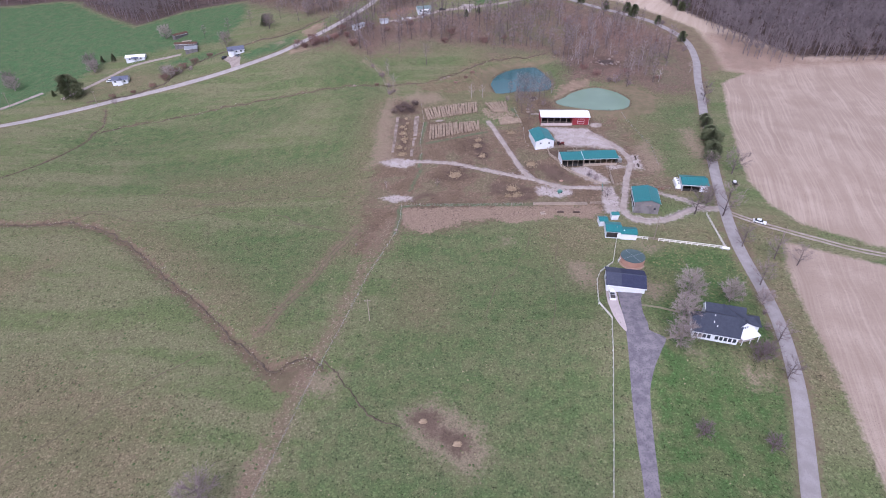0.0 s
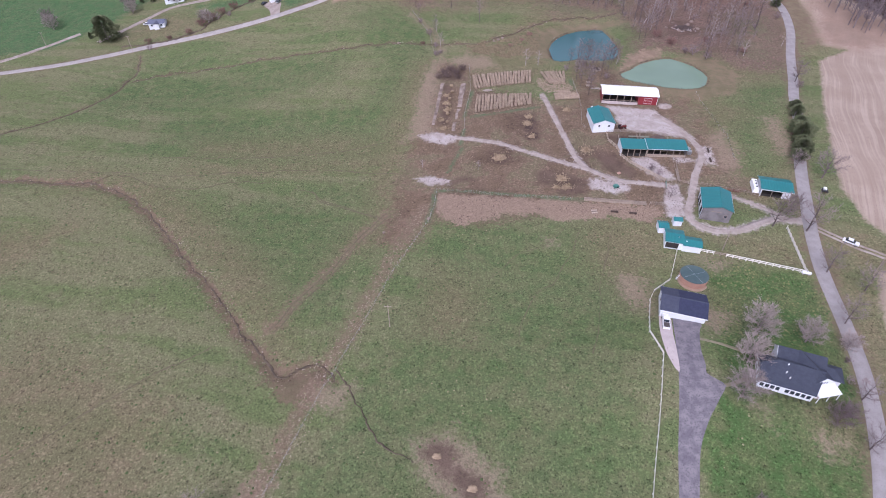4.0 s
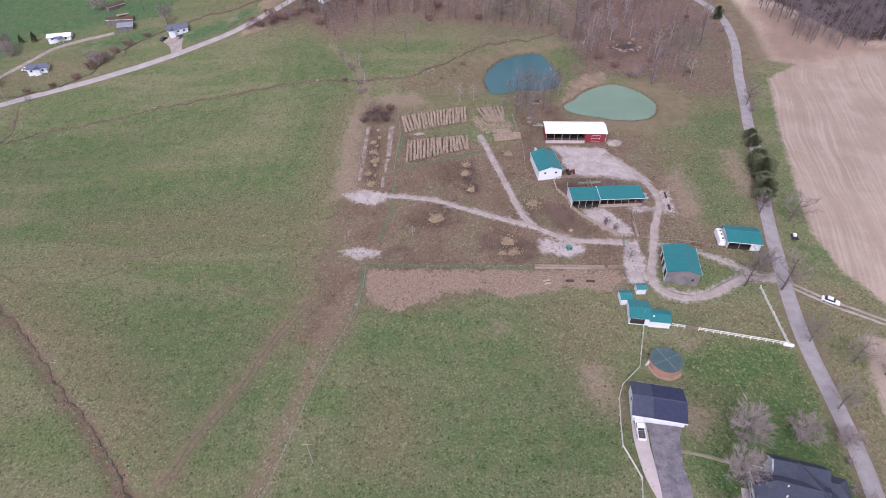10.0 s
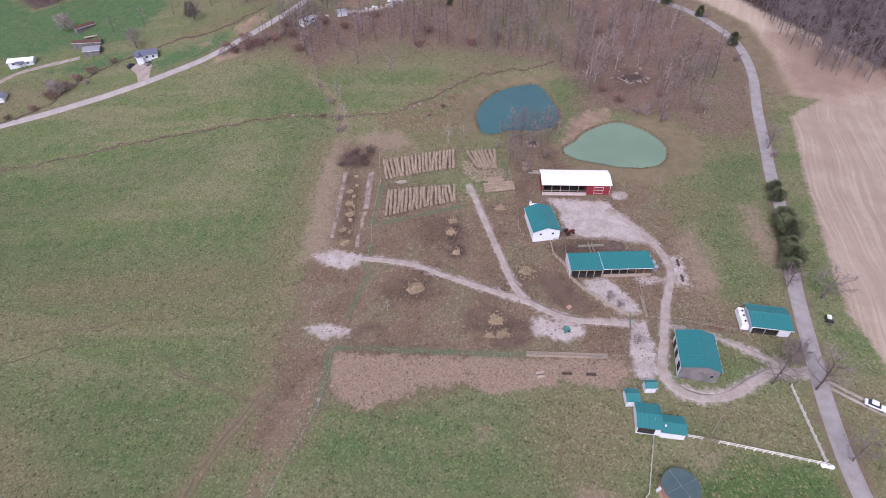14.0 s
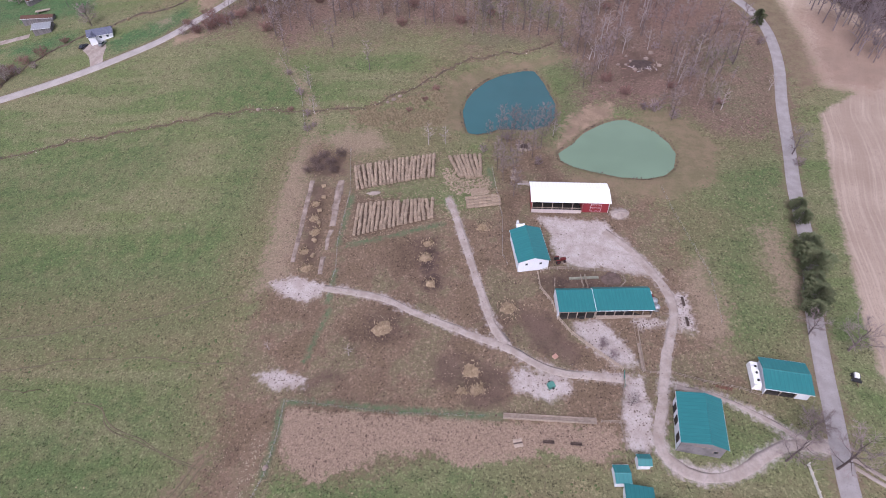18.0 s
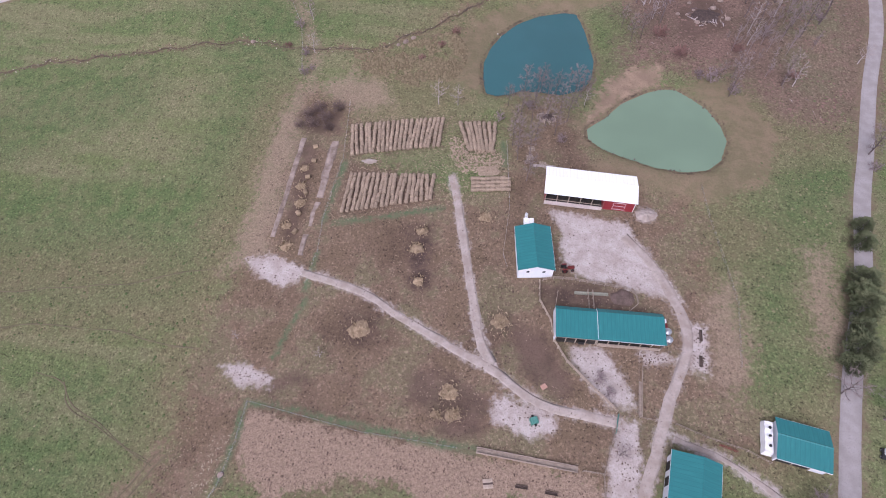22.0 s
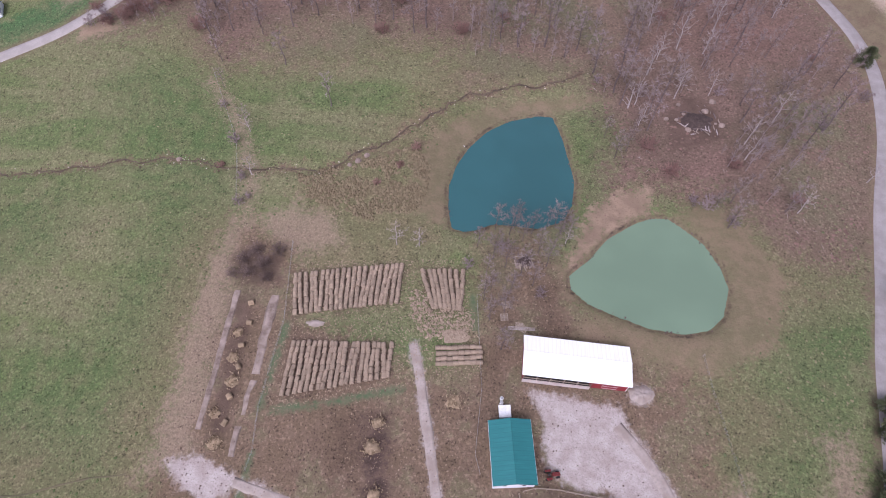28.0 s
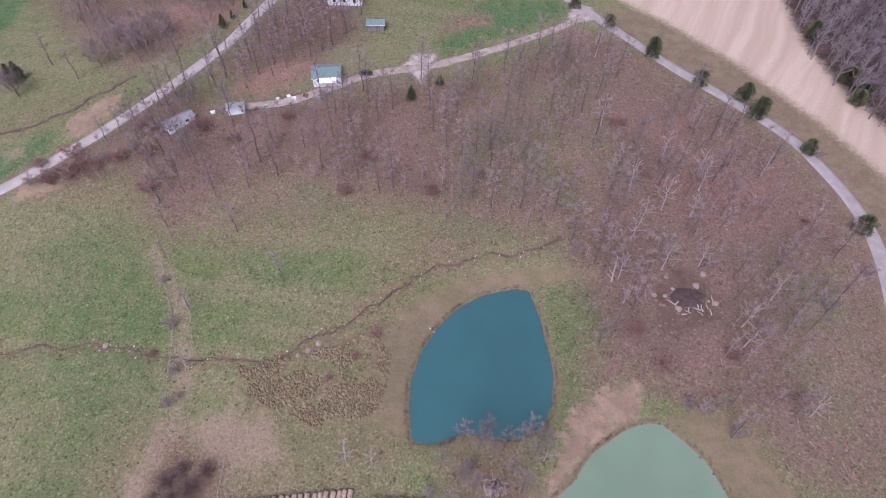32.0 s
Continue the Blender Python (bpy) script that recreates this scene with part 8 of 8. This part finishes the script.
# ---- houses across the valley ----
def plain_house(x, y, L, W, turn, eave, ridge, roof, walls, label, name="house", category="house", windows=3):
    b = thing(name, x, y, site(x, y, L, W, turn), turn, label, category)
    gable_walls(b, L, W, eave, ridge, (walls,) * 4, base=-1.5)
    gable_roof(b, L, W, eave, ridge, roof, over=0.4)
    for i in range(windows):
        window(b, -L / 2 + (i + 0.7) * L / (windows + 0.4), -W / 2, 1.5, 1.0, 1.1, -1)
    if windows:
        part("door", box(L * 0.1, L * 0.1 + 0.95, -W / 2 - 0.06, -W / 2, 0, 2.05), "white", b)
    return b


h = plain_house(-180.6, 374.6, 11.5, 5.4, 10, 2.4, 3.3, "white_roof", "siding", "long white single-storey house with a pale metal roof")
part("porch_roof", prism([(-5.0, 2.0), (-2.6, 2.5), (-2.6, 2.6), (-5.0, 2.1)], -2.2, 2.2, "x"), "shingle_blue", h)
for x in (-2.0, 0, 2.0):
    part("post", box(x - 0.06, x + 0.06, -4.9, -4.78, -1, 2.05), "white", h)
h = plain_house(-178.1, 341.4, 8.8, 6.2, 12, 2.4, 3.7, "shingle_blue", "siding", "small house with a grey-blue roof beside the valley road")
hip_roof(h, -1.8, 1.8, -4.6, 0.8, 2.45, 3.6, "shingle_blue", "y", (False, True))
part("wall", box(-1.5, 1.5, -4.3, -3.05, -1.2, 2.45), "siding", h)
plain_house(-143.6, 374.8, 7.4, 6.6, 12, 2.3, 3.2, "metal", "old_wood", "grey metal-roofed barn across the valley", "barn", "barn", 0)
h = plain_house(-111.0, 360.6, 9.6, 6.2, 20, 2.3, 3.8, "shingle_blue", "siding", "house with a grey roof at the end of a gravel drive")
hip_roof(h, -4.6, -1.4, -4.8, 0.8, 2.35, 3.6, "shingle_blue", "y", (False, True))
part("wall", box(-4.3, -1.7, -4.5, -3.05, -1.2, 2.35), "siding", h)
h = plain_house(9.9, 397.2, 9, 8, 8, 2.5, 3.8, "faded_teal", "siding", "house with a faded teal metal roof among the trees")
part("porch_roof", prism([(-6.6, 2.1), (-4.0, 2.5), (-4.0, 2.6), (-6.6, 2.2)], -2.6, 3.2, "x"), "white_roof", h, "white porch roof")
for x in (-2.4, 0.3, 3.0):
    part("post", box(x - 0.06, x + 0.06, -6.5, -6.38, -1.2, 2.15), "white", h)
plain_house(23.8, 425.0, 6, 4, 4, 2.2, 2.9, "faded_teal", "old_wood", "small open shed with a pale teal roof", "shed", "shed", 0)
plain_house(10.6, 443.5, 13, 9, 0, 2.7, 4.1, "metal", "siding", "grey metal-roofed house beyond the trees")
plain_house(-33.4, 374.6, 9, 3.2, 50, 2.2, 2.7, "metal", "siding", "old grey trailer among trees and brush", "trailer", "trailer", 2)
plain_house(-17.0, 381.0, 5, 3.4, 15, 2.0, 2.6, "metal", "siding", "small grey shed beside the gravel lane", "shed", "shed", 0)
rng = random.Random(77)
for i in range(14):
    x, y = -34 + i * 3.2 + rng.uniform(-1, 1), 376.5 + i * 0.95 + rng.uniform(-1.5, 1.5)
    if abs(x + 17) < 4 or abs(x + 33) < 6:
        continue
    t = thing("scrap_box", x, y, gz(x, y), rng.uniform(0, 180), "discarded household box among dead leaves", "box", "scrap along the lane")
    part("body", box(-0.7, 0.7, -0.5, 0.5, -0.1, rng.uniform(0.4, 1.0), 0.06), rng.choice(("tarp", "metal", "rust", "white")), t)
    part("lid", box(-0.74, 0.74, -0.54, 0.54, 0.38, 0.43), "metal", t)
plain_house(-150.0, 384.3, 14, 3.4, 3, 2.2, 2.9, "rust", "old_wood", "long low rusty-roofed shed beside the grey barn", "shed", "shed", 0)
plain_house(-161.0, 406.5, 10, 3.5, 50, 2.0, 2.7, "rust", "old_wood", "narrow rusty-roofed shed in the pasture", "shed", "shed", 0)
car(-117.3, 354.6, 70, "black", "dark car on a pale parking area")
car(-108.6, 354.4, 80, "metal", "grey car on a pale parking area")
put_bale(-102.0, 371.2, 20, rng, FRESH, "pale round bale in green grass", "")
w = thing("wagon", -152.5, 393.5, gz(-152.5, 393.5), 25, "low timber wagon standing in the grass", "wagon")
part("bed", box(-3.2, 3.2, -1.1, 1.1, 0.7, 0.85), "wood", w)
wheels(w, (-2.2, 2.2), 1.05, 0.4)


# ---- reeds and stones at the water's edge ----
def shore_growth():
    """Dead reeds and small stones along both shores, uneven, in one mesh."""
    rng = random.Random(91)
    bm = bmesh.new()
    for outline, level in ((POND_BLUE, BLUE_LEVEL), (POND_GREEN, GREEN_LEVEL)):
        for x, y in smooth_line(list(outline) + [outline[0]], 0.35):
            if noise.noise((x * 0.12, y * 0.12, 4.0)) < -0.15:
                continue
            for _ in range(3):
                px, py = x + rng.gauss(0, 0.35), y + rng.gauss(0, 0.35)
                base, h = Vector((px, py, level - 0.1)), rng.uniform(0.25, 0.8)
                lean = Vector((rng.gauss(0, 0.2), rng.gauss(0, 0.2), h))
                side = Vector((rng.gauss(0, 1), rng.gauss(0, 1), 0)).normalized() * rng.uniform(0.05, 0.12)
                bm.faces.new([bm.verts.new(v) for v in (base - side, base + side, base + lean)])
            if rng.random() < 0.25:
                r = rng.uniform(0.12, 0.3)
                bmesh.ops.create_icosphere(bm, subdivisions=1, radius=r, matrix=Matrix.Translation((x + rng.gauss(0, 0.4), y + rng.gauss(0, 0.4), level + 0.12)))
    me = bpy.data.meshes.new("shore_reeds")
    bm.to_mesh(me)
    bm.free()
    me.materials.append(M["brush"])
    tagged(new("shore_reeds", me), "dead brown reeds and small stones along the pond edges", "reeds", kind="stuff")


shore_growth()


# ---- tufts, litter and clods on the ground ----
def speckled(name, c1, c2, rough=0.95):
    """Two tones, different from clump to clump."""
    m, nt, bsdf = nodes_of(name)
    geo = nt.nodes.new("ShaderNodeNewGeometry")
    nt.links.new(mix(nt, geo.outputs["Random Per Island"], c1, c2), bsdf.inputs["Base Color"])
    bsdf.inputs["Roughness"].default_value = rough
    bsdf.inputs["Specular IOR Level"].default_value = 0.1
    return m


def strewn(outline, count, seed, keep_off=(), off_lines=(), patch=0.0, least=0.0, edge=0.0):
    """Random places in an outline, clear of other outlines and lines, gathered into patches where patch is set."""
    rng = np.random.default_rng(seed)
    o = np.array(outline)
    p = rng.uniform(o.min(0), o.max(0), (count, 2))
    good = area_distance(p[:, 0], p[:, 1], outline) < edge
    for other in keep_off:
        good &= area_distance(p[:, 0], p[:, 1], other) > 1.0
    for pts, clear in off_lines:
        good &= line_distance(p[:, 0], p[:, 1], pts) > clear
    p = p[good]
    if patch:
        p = p[np.array([noise.noise((x / patch, y / patch, seed)) + 0.6 * noise.noise((3 * x / patch, 3 * y / patch, seed)) > least for x, y in p])]
    return p


def beside(lines, count, seed, spread):
    """Random places along lines, spread to both sides."""
    rng = np.random.default_rng(seed)
    pts = np.concatenate([smooth_line(line, 0.7) for line in lines])
    return pts[rng.integers(0, len(pts), count)] + rng.normal(0, spread, (count, 2))


def clods(name, places, radius, height, material, seed, label, category):
    """Low ragged clumps, each a little cone of its own."""
    rng = np.random.default_rng(seed)
    n, k = len(places), 6
    z = ground(places[:, 0], places[:, 1])
    a = rng.uniform(0, 6.283, (n, 1)) + np.arange(k) * 6.283 / k
    r = rng.uniform(radius[0], radius[1], (n, 1)) * rng.uniform(0.6, 1.25, (n, k))
    rim = np.stack([places[:, :1] + r * np.cos(a), places[:, 1:] + r * np.sin(a), np.repeat(z[:, None] - 0.02, k, 1)], -1)
    top = np.stack([places[:, 0] + rng.normal(0, 0.05, n), places[:, 1] + rng.normal(0, 0.05, n), z + rng.uniform(height[0], height[1], n)], -1)
    verts = np.concatenate([rim, top[:, None]], 1).reshape(-1, 3)
    base = np.arange(n)[:, None] * (k + 1)
    faces = np.concatenate([np.stack([base[:, 0] + i, base[:, 0] + (i + 1) % k, base[:, 0] + k], -1) for i in range(k)])
    return tagged(new(name, mesh_from(name, verts.tolist(), faces.tolist(), material, False)), label, category, kind="stuff")


def shards(name, places, length, width, material, seed, label, category, lift=0.08):
    """Loose straws, stalks and wisps lying about, each a thin bent blade."""
    rng = np.random.default_rng(seed)
    n = len(places)
    z = ground(places[:, 0], places[:, 1])
    a = rng.uniform(0, 3.1416, n)
    u = np.stack([np.cos(a), np.sin(a)], -1) * rng.uniform(length[0], length[1], (n, 1)) / 2
    v = np.stack([-np.sin(a), np.cos(a)], -1) * rng.uniform(width[0], width[1], (n, 1)) / 2
    ends = []
    for p, h in ((places - u, 0.03), (places - v, lift), (places + u, 0.03), (places + v, lift * 0.6)):
        ends.append(np.concatenate([p, (z + h)[:, None]], 1))
    verts = np.stack(ends, 1).reshape(-1, 3)
    faces = np.arange(4 * n).reshape(-1, 4)
    return tagged(new(name, mesh_from(name, verts.tolist(), faces.tolist(), material, False)), label, category, kind="stuff")


WEEDY = [(2.3, 298.2), (13.1, 299.0), (26.6, 302.4), (33, 306), (38, 300), (35.6, 288.0), (28.0, 282.0), (15.1, 286.8), (6.0, 290.6)]
HAY_SPILL = [(34.6, 264.5), (38.8, 262.1), (40.6, 258.6), (48.0, 259.2), (50.2, 255.0), (47.4, 251.2), (38.1, 251.6), (35.0, 257.0)]
DRIVEWAY = [(61.5, 127.2), (68.4, 125.3), (64.8, 114.5), (67.6, 104.3), (61.5, 95.9), (51.3, 62.4), (43.8, 36), (40, 36), (50.6, 76.0), (55.8, 100.8)]
HOUSE_PLOT = [(74, 106), (87, 101), (95, 106), (90, 118), (79, 118)]
GARAGE_PLOT = [(57, 126), (69, 123), (74, 135), (75, 147), (60, 138)]
PASTURE = [(-215, 232), (-190, 300), (-150, 322), (-90, 340), (-60, 346), (-10, 326), (40, 326), (40, 306), (0, 286), (-14, 276), (-22, 250), (-24, 200), (-26, 160), (-8, 168), (20, 168), (60, 166), (80, 152), (104, 144), (104, 118), (96, 96), (80, 62), (70, 40), (-60, 40), (-140, 60), (-215, 120)]
CLEAR = [(ROAD_EAST, 4.0), (ROAD_WEST, 4.0), (CREEK, 1.5), (CREEK_NORTH, 1.2)]
clods("grass_tufts", strewn(PASTURE, 10500, 401, [DRIVEWAY, HOUSE_PLOT, GARAGE_PLOT], CLEAR, 22.0, -0.28), (0.22, 0.5), (0.08, 0.26), speckled("dark_tussock_grass", (0.06, 0.088, 0.034), (0.105, 0.122, 0.052)), 1, "dark green tussocks all over the pasture", "grass")
clods("grass_tufts", strewn(PASTURE, 6500, 402, [DRIVEWAY, HOUSE_PLOT, GARAGE_PLOT], CLEAR, 16.0, 0.22), (0.16, 0.36), (0.06, 0.2), speckled("straw_coloured_grass", (0.175, 0.165, 0.088), (0.26, 0.23, 0.14)), 2, "pale dead grass tufts in the pasture", "grass")
EAST_MEADOW = [(92, 240), (113, 250), (133, 276), (152, 296), (140, 251), (130, 226), (119, 198), (104, 190), (101, 212)]
clods("grass_tufts", strewn(EAST_MEADOW, 1700, 403), (0.2, 0.45), (0.06, 0.2), speckled("mixed_meadow_grass", (0.085, 0.108, 0.048), (0.2, 0.175, 0.105)), 3, "mixed green and straw tufts beside the road", "grass")
pale_tuft = speckled("bleached_stalks", (0.25, 0.21, 0.15), (0.36, 0.305, 0.23))
brown_clod = speckled("brown_soil_clods", (0.075, 0.052, 0.04), (0.125, 0.088, 0.066))
straw_bit = speckled("loose_straw_bits", (0.2, 0.15, 0.105), (0.33, 0.255, 0.185))
shards("dead_stalks", beside([PASTURE_LANE, [(a + 2.6, b) for a, b in PASTURE_LANE]], 1000, 404, 1.3), (0.3, 0.8), (0.1, 0.25), pale_tuft, 4, "bleached dead stalks along the pasture lane", "dead stalks")
shards("dead_stalks", beside([wander(CREEK, 1.6, 6.0)[20:]], 1500, 405, 2.2), (0.25, 0.7), (0.1, 0.25), pale_tuft, 5, "bleached dead stalks beside the creek", "dead stalks")
clods("bank_clods", beside([wander(CREEK, 1.6, 6.0)[20:], wander(CREEK_NORTH, 1.8, 6.0), wander(DITCH, 2.0, 7.0)], 2600, 406, 0.75), (0.12, 0.36), (0.08, 0.28), brown_clod, 6, "dark clods broken from the creek banks", "clods")
clods("bank_stones", beside([wander(CREEK, 1.6, 6.0)[20:], wander(CREEK_NORTH, 1.8, 6.0)], 520, 407, 0.8), (0.1, 0.26), (0.08, 0.2), speckled("pale_creek_stones", (0.36, 0.31, 0.26), (0.5, 0.44, 0.38)), 7, "pale stones along the creek", "stones")
clods("dung_pats", strewn(YARD, 5200, 408, [POND_BLUE, POND_GREEN] + PATCHES[:8], (), 9.0, -0.1), (0.1, 0.3), (0.04, 0.14), brown_clod, 8, "dark dung and clods trodden into the yard", "clods")
clods("dung_pats", np.concatenate([strewn(o, 90 if i else 420, 409 + i) for i, o in enumerate([PALE_STRIP] + PATCHES[:8])]), (0.1, 0.26), (0.04, 0.12), brown_clod, 9, "dark dung pats on pale ground", "clods")
shards("straw_litter", strewn(YARD, 11000, 420, [POND_BLUE, POND_GREEN] + PATCHES[:8], (), 12.0, 0.0), (0.2, 0.6), (0.08, 0.22), straw_bit, 10, "loose straw trodden into the bare yard", "straw")
shards("straw_litter", strewn(PALE_STRIP, 5200, 421), (0.2, 0.55), (0.08, 0.2), straw_bit, 11, "loose straw on the pale feeding ground", "straw")
shards("straw_litter", strewn(HAY_SPILL, 800, 422), (0.3, 0.9), (0.12, 0.32), M["bale_stack"], 12, "broken hay spilled between the bale rows", "straw", 0.3)
clods("hay_clods", strewn(HAY_SPILL, 300, 423), (0.25, 0.6), (0.15, 0.5), M["bale_stack"], 13, "broken lumps of hay between the bale rows", "straw")
shards("straw_litter", strewn([(4, 271), (48, 272), (52, 243), (32, 240), (6, 235), (2, 240)], 3600, 424), (0.25, 0.8), (0.1, 0.3), straw_bit, 14, "loose hay round the bale rows", "straw")
shards("straw_litter", strewn([(-21, 224), (-11, 226), (-9, 262), (-12, 284), (16, 286), (17, 276), (2, 274), (-16, 270)], 4200, 425), (0.25, 0.7), (0.08, 0.24), straw_bit, 15, "pale trampled straw beside the feeding lane", "straw")
clods("weed_tussocks", strewn(WEEDY, 4200, 426, (), (), 7.0, -0.15, 0.8), (0.25, 0.6), (0.2, 0.7), speckled("dead_brown_weeds", (0.125, 0.1, 0.062), (0.215, 0.175, 0.112)), 16, "dense dead brown weeds beside the brook", "weeds")
shards("dead_stalks", beside([HEDGE_ROW], 1000, 427, 1.8), (0.3, 0.9), (0.1, 0.26), straw_bit, 17, "bleached stalks in a brushy fence row", "dead stalks")
clods("leaf_drifts", strewn(LITTER, 11000, 428, (), CLEAR, 14.0, -0.1), (0.25, 0.7), (0.04, 0.14), speckled("drifted_dead_leaves", (0.1, 0.066, 0.054), (0.2, 0.13, 0.105)), 18, "drifts of red-brown dead leaves under the trees", "leaves")
shards("fallen_branches", strewn(LITTER, 1500, 429, (), CLEAR, 14.0, 0.0), (0.8, 2.6), (0.05, 0.12), speckled("grey_fallen_sticks", (0.2, 0.165, 0.15), (0.36, 0.31, 0.29)), 19, "grey fallen sticks on leaf litter", "sticks", 0.2)
clods("lawn_tufts", strewn([(70, 110), (104, 122), (108, 140), (80, 153), (76, 150), (75, 134)], 1500, 430, [HOUSE_PLOT, GARAGE_PLOT]), (0.2, 0.5), (0.04, 0.14), speckled("lawn_tones", (0.048, 0.095, 0.03), (0.19, 0.175, 0.085)), 20, "uneven tufts in the lawn", "grass")
heap_bits = [np.array([[x, y]]) + np.random.default_rng(440 + i).normal(0, 0.62 * r, (int(46 * r), 2)) for i, (x, y, r, h) in enumerate(HEAPS)]
shards("straw_litter", np.concatenate(heap_bits), (0.3, 0.9), (0.1, 0.26), speckled("yellow_loose_hay", (0.22, 0.165, 0.105), (0.37, 0.29, 0.195)), 21, "loose yellow hay pulled from the heaps", "straw", 0.75)
clods("dung_pats", np.concatenate([np.array([[x, y]]) + np.random.default_rng(470 + i).normal(0, 1.5 * r, (int(26 * r), 2)) for i, (x, y, r, h) in enumerate(HEAPS[:9])]), (0.14, 0.36), (0.05, 0.16), brown_clod, 22, "dark churned clods round the hay heaps", "clods")
